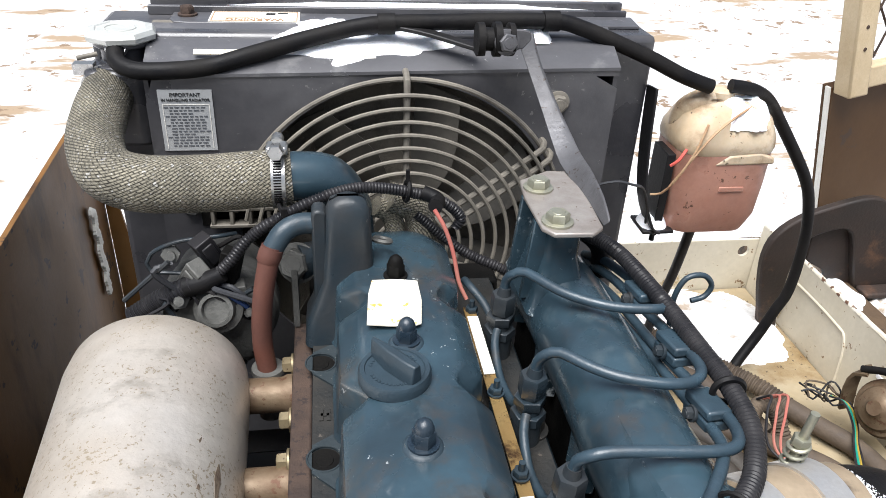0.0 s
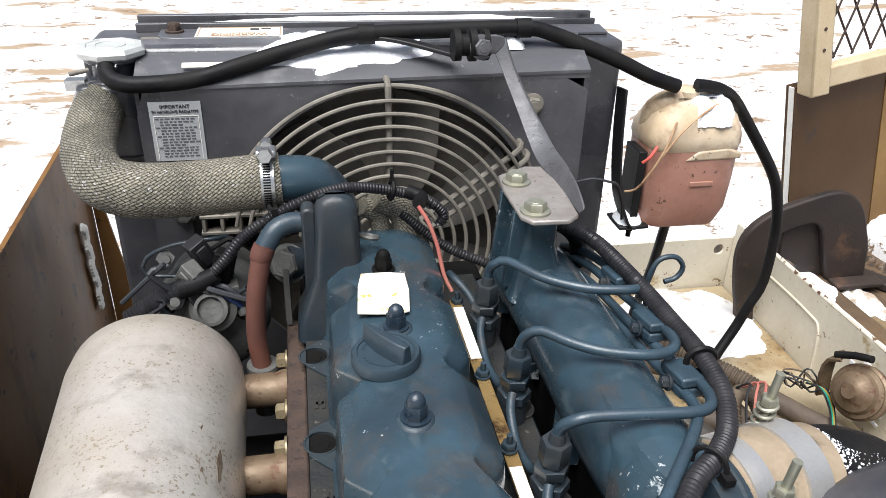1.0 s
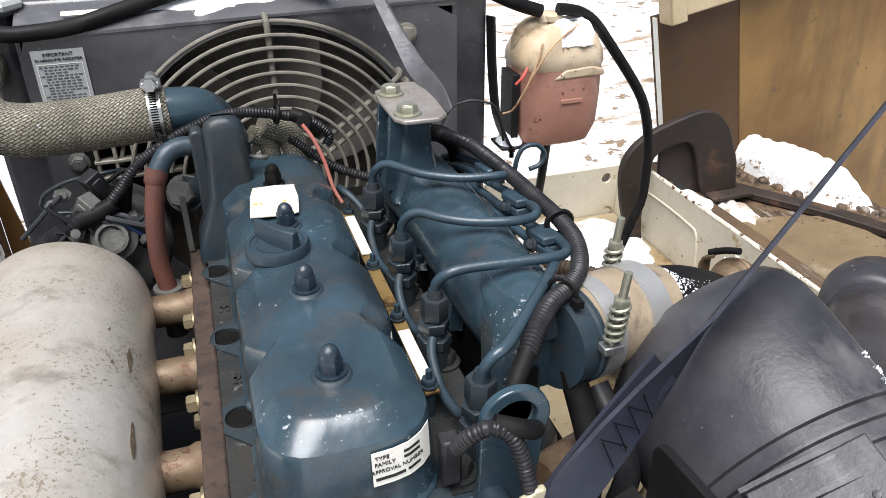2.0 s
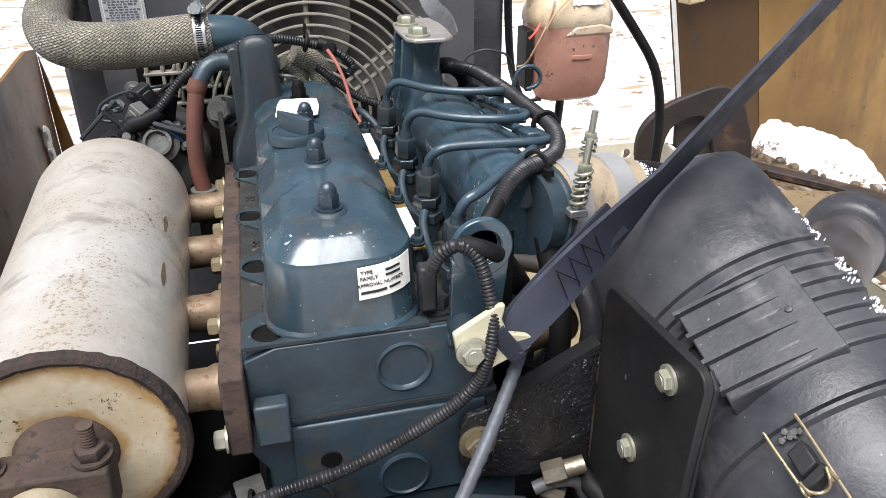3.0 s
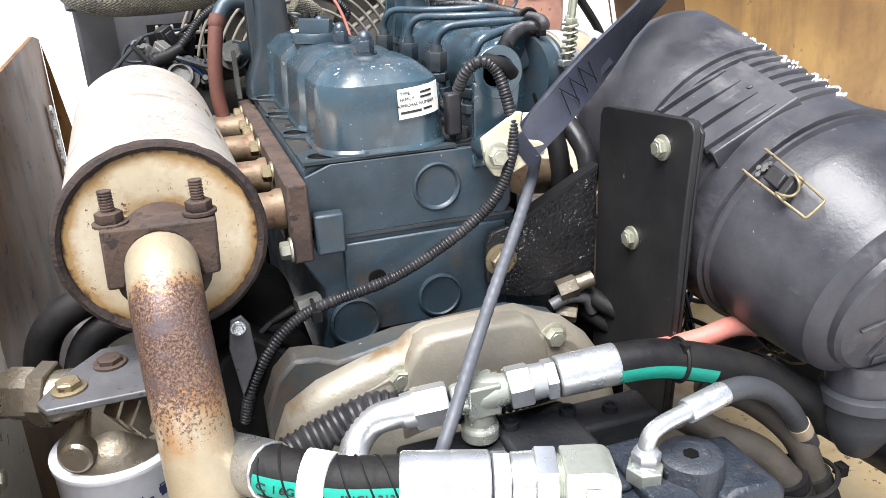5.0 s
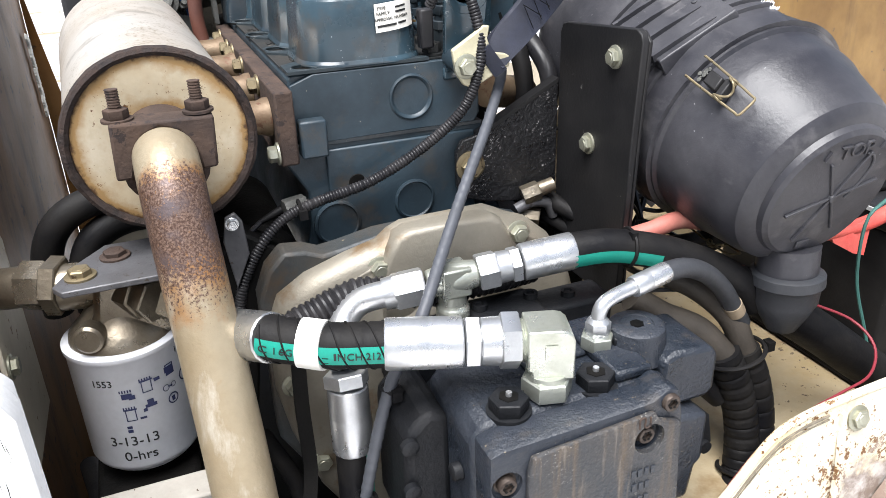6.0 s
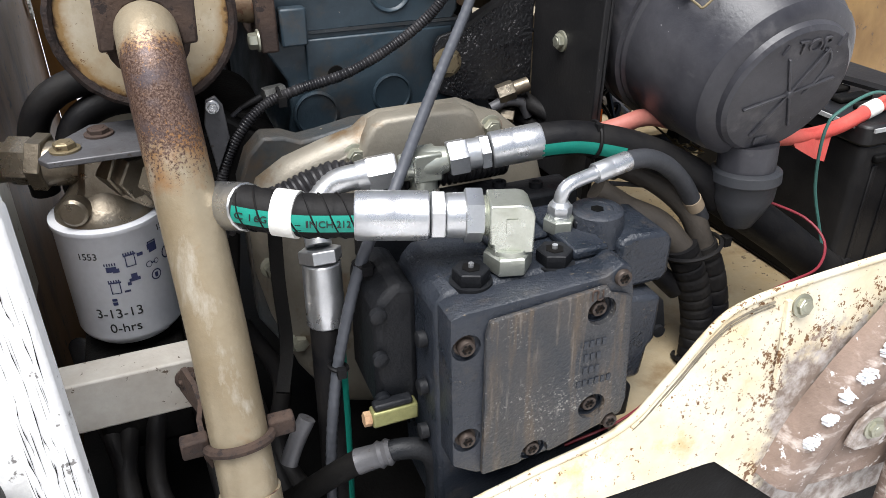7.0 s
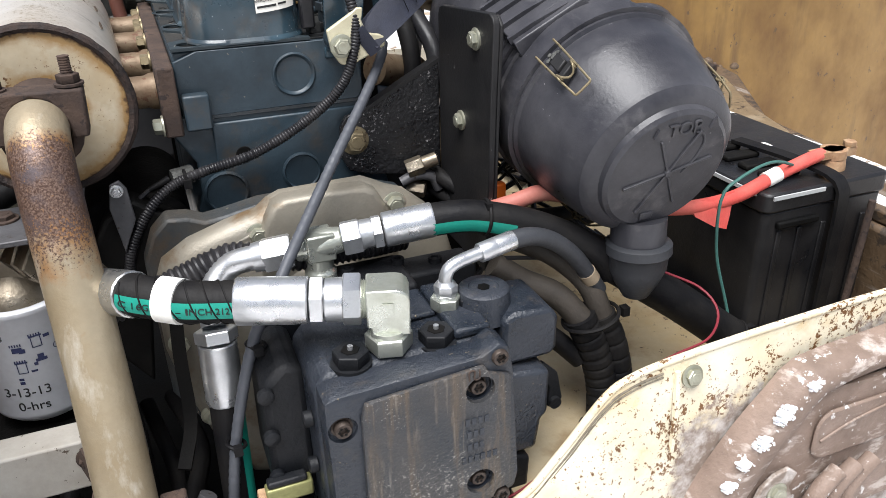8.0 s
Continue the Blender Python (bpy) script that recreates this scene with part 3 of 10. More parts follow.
class Shape:
    """Vertices and faces gathered from simple solids in world metres."""

    def __init__(self):
        self.v, self.f, self.uv = [], [], {}

    def add(self, verts, faces):
        o = len(self.v)
        self.v += [tuple(q) for q in verts]
        self.f += [tuple(i + o for i in face) for face in faces]
        return self

    def box(self, x0, x1, y0, y1, z0, z1, m=None):
        q = [Vector((x, y, z)) for z in (z0, z1) for y in (y0, y1) for x in (x0, x1)]
        if m:
            q = [m @ w for w in q]
        return self.add(q, [(0, 2, 3, 1), (4, 5, 7, 6), (0, 1, 5, 4), (2, 6, 7, 3), (0, 4, 6, 2), (1, 3, 7, 5)])

    def rings(self, rings, close=True, uv=None):
        """Skin over rings of equal length, capped at both ends."""
        o, k = len(self.v), len(rings[0])
        for r in rings:
            self.v += [tuple(q) for q in r]
        for i in range(len(rings) - 1):
            for j in range(k):
                a, b = o + i * k + j, o + i * k + (j + 1) % k
                if uv:
                    self.uv[len(self.f)] = [(uv[i], j / k), (uv[i], (j + 1) / k), (uv[i + 1], (j + 1) / k), (uv[i + 1], j / k)]
                self.f.append((a, b, b + k, a + k))
        if close:
            self.f.append(tuple(o + j for j in range(k))[::-1])
            self.f.append(tuple(o + (len(rings) - 1) * k + j for j in range(k)))
        return self

    def lathe(self, origin, direction, profile, n=28, turn=0.0):
        """A solid of revolution: profile rows are (distance along the axis, radius)."""
        d, a, b = side_axes(direction)
        o = Vector(origin)
        return self.rings([[o + d * s + (a * math.cos(2 * math.pi * j / n + turn) + b * math.sin(2 * math.pi * j / n + turn)) * max(r, 1e-5)
                            for j in range(n)] for s, r in profile])

    def cyl(self, p0, p1, r0, r1=None, n=20):
        p0, p1 = Vector(p0), Vector(p1)
        return self.lathe(p0, p1 - p0, [(0, r0), ((p1 - p0).length, r0 if r1 is None else r1)], n)

    def hexa(self, p0, p1, r, turn=0.0):
        p0, p1 = Vector(p0), Vector(p1)
        h = (p1 - p0).length
        return self.lathe(p0, p1 - p0, [(0, r * 0.95), (h * 0.08, r), (h * 0.92, r), (h, r * 0.93)], 6, turn)

    def tube(self, points, r, n=12, step=0.008, girth=1.0):
        """A round tube along a smooth line; r may be a function of the distance along it."""
        p = spline(points, step)
        dist, rings, uvs = 0.0, [], []
        d, a, b = side_axes(p[1] - p[0])
        for i, q in enumerate(p):
            t = (p[min(i + 1, len(p) - 1)] - p[max(i - 1, 0)]).normalized()
            a = (a - t * a.dot(t)).normalized()
            b = t.cross(a)
            if i:
                dist += (q - p[i - 1]).length
            rad = r(dist) if callable(r) else r
            rings.append([q + (a * math.cos(2 * math.pi * j / n) + b * math.sin(2 * math.pi * j / n)) * rad for j in range(n)])
            uvs.append(dist)
        o = len(self.f)
        self.rings(rings, True, uvs)
        for k in range(o, len(self.f)):
            if k in self.uv:
                rad = r(0) if callable(r) else r
                self.uv[k] = [(u, w * 2 * math.pi * rad) for u, w in self.uv[k]]
        return self

    def loom(self, points, r, pitch=0.0052, n=12):
        """Corrugated split loom: real ridges all along."""
        return self.tube(points, lambda s: r * (1.0 if (s / pitch) % 1 < 0.55 else 0.84), n, pitch / 3)

    def prism(self, poly, axis, a0, a1):
        """A polygon pushed along an axis. For 'y' its points are (x, z), for 'x' (y, z), for 'z' (x, y)."""
        def at(u, w, a):
            return {"x": (a, u, w), "y": (u, a, w), "z": (u, w, a)}[axis]
        return self.rings([[at(u, w, a) for u, w in poly] for a in (a0, a1)])

    def torus(self, centre, axis, R, r, n=40, m=8, a0=0.0, a1=360.0):
        d, a, b = side_axes(axis)
        c = Vector(centre)
        full = a1 - a0 >= 360
        rings = []
        for i in range(n + 1):
            t = radians(a0 + (a1 - a0) * i / n)
            e = a * math.cos(t) + b * math.sin(t)
            rings.append([c + e * (R + r * math.cos(2 * math.pi * j / m)) + d * r * math.sin(2 * math.pi * j / m) for j in range(m)])
        return self.rings(rings, not full)

    def strip(self, points, width, thick, side):
        """A flat bar or strap along a smooth line; side: the direction of its width."""
        p = spline(points, 0.012)
        rings = []
        for i, q in enumerate(p):
            t = (p[min(i + 1, len(p) - 1)] - p[max(i - 1, 0)]).normalized()
            s = Vector(side)
            s = (s - t * s.dot(t)).normalized() * width / 2
            k = t.cross(s).normalized() * thick / 2
            rings.append([q - s - k, q + s - k, q + s + k, q - s + k])
        return self.rings(rings)

    def mesh(self, name, smooth=40):
        me = bpy.data.meshes.new(name)
        me.from_pydata(self.v, [], self.f)
        if self.uv:
            layer = me.uv_layers.new(name="UVMap")
            for k, corners in self.uv.items():
                for i, c in zip(me.polygons[k].loop_indices, corners):
                    layer.data[i].uv = c
        bm = bmesh.new()
        bm.from_mesh(me)
        bmesh.ops.recalc_face_normals(bm, faces=bm.faces)
        bm.to_mesh(me)
        bm.free()
        me.shade_smooth()
        me.set_sharp_from_angle(angle=radians(smooth))
        return me


def thing(name, label, category, base, group="", kind=""):
    ob = new(name)
    ob.empty_display_size = 0.02
    ob.location = base
    return tagged(ob, label, category, group, kind)


def part(name, shape, material, parent, label="", bevel=0.0, smooth=40):
    """One mesh under a thing or under a part."""
    ob = new(name, shape.mesh(name, smooth))
    ob.data.materials.append(material)
    ob.parent = parent
    if parent.type == "EMPTY":
        ob.matrix_parent_inverse = Matrix.Translation(-parent.location)
    if bevel:
        add_bevel(ob, bevel)
    return tagged(ob, label) if label else ob


def add_bevel(ob, width):
    b = ob.modifiers.new("bevel", "BEVEL")
    b.width, b.segments, b.limit_method, b.angle_limit = width, 2, "ANGLE", radians(38)
    return ob


def solo(name, shape, material, label, category, kind="", group="", bevel=0.0, smooth=40):
    ob = new(name, shape.mesh(name, smooth))
    ob.data.materials.append(material)
    if bevel:
        add_bevel(ob, bevel)
    return tagged(ob, label, category, group, kind)


def bolt(parent, c, d, r=0.008, h=0.006, material=None, washer=True, name="bolt", turn=0.2):
    """A hexagon bolt head on its washer, standing on c along d."""
    c, d = Vector(c), Vector(d).normalized()
    s = Shape()
    if washer:
        s.lathe(c, d, [(0, r * 1.35), (0.0016, r * 1.35), (0.002, r * 1.25)], 18)
    s.lathe(c, d, [(0.0015, r * 1.0), (h * 0.85, r), (h, r * 0.86)], 6, turn)
    s.lathe(c + d * (h - 0.0002), d, [(0, r * 0.6), (0.0006, r * 0.55)], 14)
    return part(name, s, material or GOLD, parent)


def writing(text, size, m, material, name, parent, depth=0.0004, bend=None):
    """Raised or printed characters in the built-in font; m places the text's plane, bend wraps its points."""
    cu = bpy.data.curves.new(name, "FONT")
    cu.body, cu.size, cu.extrude, cu.align_x, cu.align_y = text, size, depth, "CENTER", "CENTER"
    tmp = bpy.data.objects.new(name, cu)
    scene.collection.objects.link(tmp)
    me = bpy.data.meshes.new_from_object(tmp.evaluated_get(bpy.context.evaluated_depsgraph_get()))
    bpy.data.objects.remove(tmp)
    for vert in me.vertices:
        vert.co = bend(vert.co) if bend else m @ vert.co
    me.name = name
    ob = new(name, me)
    me.materials.clear()
    me.materials.append(material)
    ob.parent = parent
    if parent.type == "EMPTY":
        ob.matrix_parent_inverse = Matrix.Translation(-parent.location)
    return ob


def rounded(x0, x1, z0, z1, r, k=5):
    """A rectangle's outline with round corners."""
    pts = []
    for cx, cz, a in ((x1 - r, z1 - r, 0), (x0 + r, z1 - r, 90), (x0 + r, z0 + r, 180), (x1 - r, z0 + r, 270)):
        for i in range(k + 1):
            t = radians(a + 90 * i / k)
            pts.append((cx + r * math.cos(t), cz + r * math.sin(t)))
    return pts


def sheet(rows, offset):
    """A bent plate: rows of points, thickened by an offset vector."""
    o = Vector(offset)
    s = Shape()
    k = len(rows[0])
    n = len(rows) * k
    verts = [Vector(q) for r in rows for q in r]
    faces = []
    for i in range(len(rows) - 1):
        for j in range(k - 1):
            a = i * k + j
            faces += [(a, a + 1, a + k + 1, a + k), (n + a, n + a + k, n + a + k + 1, n + a + 1)]
    rim = [j for j in range(k)] + [i * k + k - 1 for i in range(1, len(rows))] + [n - 1 - j for j in range(1, k)] + [i * k for i in range(len(rows) - 2, 0, -1)]
    for a, b in zip(rim, rim[1:] + rim[:1]):
        faces.append((a, n + a, n + b, b))
    return s.add(verts + [q + o for q in verts], faces)


def holed_poly(poly, cx, cy, r, z0, z1, n=36):
    """A flat plate of the given (x, y) outline with a round hole through it."""
    angles = sorted([2 * math.pi * i / n - math.pi for i in range(n)] + [math.atan2(y - cy, x - cx) for x, y in poly])
    inner, outer = [], []
    for t in angles:
        c, w = math.cos(t), math.sin(t)
        far = 1e9
        for (x0, y0), (x1, y1) in zip(poly, poly[1:] + poly[:1]):
            ex, ey = x1 - x0, y1 - y0
            det = ex * w - ey * c
            if abs(det) < 1e-12:
                continue
            k = (ex * (y0 - cy) - ey * (x0 - cx)) / det
            u = (c * (y0 - cy) - w * (x0 - cx)) / det
            if k > 0 and -1e-6 <= u <= 1 + 1e-6:
                far = min(far, k)
        inner.append((cx + r * c, cy + r * w))
        outer.append((cx + far * c, cy + far * w))
    m = len(angles)
    s = Shape()
    s.v = [(x, y, z) for z in (z0, z1) for ring in (inner, outer) for x, y in ring]
    for j in range(m):
        i = (j + 1) % m
        s.f += [(j, i, m + i, m + j), (2 * m + j, 3 * m + j, 3 * m + i, 2 * m + i), (j, 2 * m + j, 2 * m + i, i), (m + j, m + i, 3 * m + i, 3 * m + j)]
    return s


def holed_plate(x0, x1, z0, z1, cx, cz, r, y0, y1, n=48):
    """A plate across y with a round hole through it."""
    s = Shape()
    rings = []
    for y in (y0, y1):
        inner, outer = [], []
        for j in range(n):
            t = 2 * math.pi * (j + 0.5) / n
            c, w = math.cos(t), math.sin(t)
            k = min((x1 - cx) / c if c > 0 else (x0 - cx) / c, (z1 - cz) / w if w > 0 else (z0 - cz) / w)
            inner.append((cx + r * c, y, cz + r * w))
            outer.append((cx + k * c, y, cz + k * w))
        rings += [inner, outer]
    for ring in rings:
        s.v += ring
    for j in range(n):
        i = (j + 1) % n
        s.f += [(j, i, n + i, n + j), (2 * n + j, 3 * n + j, 3 * n + i, 2 * n + i), (j, 2 * n + j, 2 * n + i, i), (n + j, n + i, 3 * n + i, 3 * n + j)]
    return s


# ---- setting ----
def ground():
    c = [-400, -150, -60, -25, -12] + [-8 + 0.5 * i for i in range(41)] + [16, 25, 60, 150, 400]
    rows = [[(x, y, 0.05 * noise.noise((x * 0.7, y * 0.7, 0)) - 0.05) for x in c] for y in c]
    s = Shape()
    k = len(c)
    s.add([q for r in rows for q in r], [(i * k + j, i * k + j + 1, (i + 1) * k + j + 1, (i + 1) * k + j) for i in range(k - 1) for j in range(k - 1)])
    solo("ground", s, GROUND, "trampled snow with bare patches of dry earth", "ground", "structure")


ground()

solo("bay_floor", Shape().box(0.20, 0.70, -0.04, 1.045, 0.845, 0.86), GRUBBY, "cream painted floor of the engine bay, stained and snowy", "floor", "structure")
solo("raised_floor", Shape().box(0.33, 0.6965, 0.42, 1.0435, 0.8605, 0.918), GRUBBY, "cream painted raised floor stained rusty yellow", "floor", "structure", bevel=0.004)
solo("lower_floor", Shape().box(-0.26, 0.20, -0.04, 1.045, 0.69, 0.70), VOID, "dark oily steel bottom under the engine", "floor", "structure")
# Black sheet added over the floor's pale front, for shade under the cowl.
solo("floor_shade_sheet", Shape().box(0.0, 0.70, -0.047, -0.0412, 0.69, 0.842), VOID, "dark steel edge below the bay floor", "floor", "structure")
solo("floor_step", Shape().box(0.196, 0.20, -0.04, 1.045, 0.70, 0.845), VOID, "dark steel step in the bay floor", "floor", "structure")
# Plain closing body, coloured near-black for the shade in the cowl's gap.
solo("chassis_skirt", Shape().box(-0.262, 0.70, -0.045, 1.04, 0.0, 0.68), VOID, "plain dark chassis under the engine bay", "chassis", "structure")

wall = solo("wall_front", holed_plate(0.36, 0.70, 0.86, 1.009, 0.675, 0.988, 0.0095, 1.045, 1.050), CREAM, "cream steel cross plate with a round hole", "plate", "structure")
side = solo("wall_right", Shape().box(0.697, 0.703, 0.10, 1.044, 0.86, 1.036), CREAM, "cream steel side plate with a rust-edged top", "plate", "structure", bevel=0.0015)
part("pressed_outline", Shape().tube([(0.6965, 0.985, 0.90), (0.6965, 0.975, 0.985), (0.6965, 0.955, 1.0), (0.6965, 0.83, 1.0), (0.6965, 0.80, 0.985), (0.6965, 0.79, 0.90)], 0.002, 6), CREAM, side)
part("rusty_edge", Shape().tube([(0.70, 0.10, 1.0365), (0.70, 0.55, 1.037), (0.70, 1.04, 1.0365)], lambda d: 0.0035 + 0.0008 * noise.noise((d * 60, 0, 0)), 8, 0.006), CHIPPED, side, "bright worn edge with rust chips")


def left_wall():
    rows = []
    for y in [0.0 + 0.0485 * i for i in range(21)]:
        top = 1.2535 + 0.065 * (y - 0.77) - 1.2 * max(0, y - 0.935) ** 1.4
        rows.append([(-0.27 - 0.01 * max(0, 0.3 - y), y, z) for z in (0.45, 0.75, 0.95, 1.1, top - 0.004, top)])
    w = solo("wall_left", sheet(rows, (-0.005, 0, 0)), BROWN, "brown weathered side sheet with a folded end", "side panel", "structure")
    part("end_flange", Shape().prism([(-0.269, 0.6), (-0.24, 0.6), (-0.238, 1.02), (-0.254, 1.14), (-0.2635, 1.215), (-0.269, 1.248)], "y", 0.968, 0.972), BROWN, w, "brown folded flange")
    s = Shape()
    random.seed(4)
    for i in range(26):
        z = 1.05 + i * 0.0045
        s.lathe((-0.266, 0.90 + 0.05 * (1.2 - z) + random.uniform(-0.004, 0.004), z), (1, 0, 0), [(0, 0.007), (0.003, 0.006), (0.005, 0.001)], 7)
    part("peeling_edge", s, WHITE, w, "flaking pale sealant")


left_wall()

# rail beyond the right side plate, with its snow
rail = solo("side_rail", Shape().prism([(0.706, -0.30), (0.845, -0.30), (0.868, 0.25), (0.895, 0.45), (1.045, 0.69), (1.085, 0.85), (1.10, 1.12), (0.706, 1.12)], "z", 0.80, 0.972), MUD, "scuffed muddy steel ledge dusted with snow", "ledge", "structure", bevel=0.006)
part("flat_bar", Shape().box(0.714, 0.797, -0.30, 1.0, 0.9725, 0.988), MUD, rail, "muddy brown flat bar", bevel=0.003)
part("wet_pan", Shape().prism([(0.812, 0.36), (0.862, 0.37), (0.905, 0.50), (0.990, 0.66), (0.978, 0.77), (0.948, 0.818), (0.860, 0.845), (0.812, 0.84)], "z", 0.9722, 0.9765), WETMUD, rail, "wet tan mud", bevel=0.002)
part("diagonal_bar", Shape().strip([(0.838, 1.005, 0.980), (0.895, 0.915, 0.980), (0.962, 0.815, 0.980), (1.010, 0.72, 0.980)], 0.030, 0.013, (0.87, 0.5, 0)), ARMM, rail, "dark rusty bar", bevel=0.002)
random.seed(31)
clods = Shape()
for i in range(46):
    y = random.uniform(0.74, 1.04)
    x = 0.975 + (0.93 - y) * 0.5 + random.gauss(0, 0.017)
    w = random.uniform(0.004, 0.011)
    clods.lathe((x, y, 0.970), (random.uniform(-0.3, 0.3), random.uniform(-0.3, 0.3), 1), [(0, w), (w * 0.5, w * 0.95), (w * 0.9, w * 0.6), (w * 1.05, 0)], 7, random.random())
tagged(part("clods", clods, MUD, rail, "lumps of frozen mud"), kind="stuff")


def drift(name, x0, x1, y0, y1, z, h, seed, label, edge=0.5, n=26, m=26, material=None, slope=0.0, skew=0.0):
    """A low heap of snow with an uneven rim."""
    rows, lies = [], []
    for i in range(n + 1):
        row = []
        for j in range(m + 1):
            u, w = i / n * 2 - 1, j / m * 2 - 1
            k = max(0.0, 1 - (abs(u) ** 2.6 + abs(w) ** 2.6) - edge * (0.5 + 0.9 * noise.noise((u * 3.1 + seed, w * 3.1, seed))))
            x, y = x0 + (x1 - x0) * i / n + skew * (y1 - y0) * (1 - j / m), y0 + (y1 - y0) * j / m
            row.append((x, y, z + slope * (y - y0) - 0.004 + h * min(1, k * 1.3) ** 0.6 + 0.12 * h * noise.noise((x * 60, y * 60, seed)) * (k > 0)))
            lies.append(k > 0)
        rows.append(row)
    s = Shape()
    kk = m + 1
    s.add([q for r in rows for q in r], [(i * kk + j, i * kk + j + 1, (i + 1) * kk + j + 1, (i + 1) * kk + j) for i in range(n) for j in range(m) if lies[i * kk + j] or lies[i * kk + j + 1] or lies[(i + 1) * kk + j] or lies[(i + 1) * kk + j + 1]])
    return solo(name, s, material or SNOW, label, "snow", "stuff", smooth=80)


drift("snow_heap", 0.925, 1.055, 0.78, 1.20, 0.972, 0.050, 3.3, "soft heap of snow along the ledge with a dirty foot", 0.55, 50, 80, LEDGESNOW, skew=0.10)
for x0, x1, y1, seed in ((0.718, 0.762, 0.60, 1.7), (0.765, 0.800, 0.50, 2.9), (0.800, 0.842, 0.58, 4.3), (0.842, 0.880, 0.46, 6.1)):
    drift("snow_strip", x0, x1, -0.29, y1, 0.988 if x1 < 0.8 else 0.972, 0.007, seed, "thin ragged snow frozen in strips along the ledge", 0.75, 16, 170, DIRTYSNOW)
drift("snow_patch", 0.800, 0.862, 0.815, 0.985, 0.974, 0.014, 5.1, "thin snow on the ledge", 0.7, 30, 40, DIRTYSNOW)
drift("snow_patch", 0.715, 0.800, 0.86, 0.99, 0.985, 0.016, 7.7, "clean snow caught under the arm", 0.5, 26, 30)
drift("lip_snow", -0.10, 0.32, 0.866, 0.884, 1.410, 0.006, 2.2, "thin line of snow on the radiator lip", 0.75, 8, 140)
# Uses the greyed snow: shade from the bay's walls is in its colour.
drift("floor_snow", 0.46, 0.695, 0.825, 1.045, 0.921, 0.016, 9.7, "thin grey snow lying on the raised floor", 0.42, 40, 40, LEDGESNOW)


def door_panel():
    """An opened tan door, standing off at an angle, with a cream wooden frame round its mesh window."""
    p0, d = Vector((0.725, 1.022, 0)), Vector((0.97, 0.243, 0.10))
    q = Vector((-0.243, 0.97, 0))
    lean = -0.21
    m = Matrix(((d.x, q.x, lean, p0.x - lean * 1.27), (d.y, q.y, 0, p0.y), (d.z, 0, 1, 0), (0, 0, 0, 1)))
    t = thing("door_panel", "weathered tan plywood door with a cream framed mesh window", "door", p0)
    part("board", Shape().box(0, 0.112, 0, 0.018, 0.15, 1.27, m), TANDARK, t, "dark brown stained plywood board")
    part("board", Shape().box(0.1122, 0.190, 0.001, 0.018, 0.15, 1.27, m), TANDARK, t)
    part("board", Shape().box(0.1902, 2.4, 0, 0.018, 0.15, 1.27, m), TAN, t, "ochre plywood board")
    part("edge_strip", Shape().box(-0.003, 0, 0.002, 0.010, 0.15, 1.27, m), WHITE, t, "bright worn edge")
    part("stile", Shape().box(0.0, 0.036, -0.03, -0.001, 1.262, 1.95, m), FRAMEWOOD, t, "cream wooden stile", bevel=0.003)
    part("bottom_rail", Shape().box(0.036, 2.4, -0.022, -0.001, 1.268, 1.300, m), FRAMEWOOD, t, "cream wooden rail", bevel=0.003)
    part("top_rail", Shape().box(0.036, 2.4, -0.022, -0.001, 1.918, 1.95, m), FRAMEWOOD, t, bevel=0.003)
    part("far_stile", Shape().box(2.40, 2.44, -0.03, 0.018, 0.15, 1.95, m), FRAMEWOOD, t, bevel=0.003)
    s = Shape()
    for i in range(-16, 62):
        for sgn in (1, -1):
            a = Vector((0.036 + 0.038 * i, 0.004, 1.300)) if sgn > 0 else Vector((0.036 + 0.038 * i, 0.008, 1.918))
            b = a + Vector((0.35, 0, sgn * 0.618))
            if b.x < 0.05 or a.x > 2.38:
                continue
            if a.x < 0.036:
                a = a.lerp(b, (0.036 - a.x) / (b.x - a.x))
            if b.x > 2.4:
                b = a.lerp(b, (2.4 - a.x) / (b.x - a.x))
            s.cyl(m @ a, m @ b, 0.0018, n=5)
    mesh = part("mesh", s, RUST, t, "rusty expanded mesh")
    tagged(mesh, kind="stuff")
    s = Shape()
    for z in (1.33, 1.36, 1.45):
        s.lathe(m @ Vector((0.018, -0.03, z)), m.to_3x3() @ Vector((0, -1, 0)), [(0, 0.003), (0.001, 0.0025)], 8)
    part("nail_heads", s, RUST, t)


door_panel()


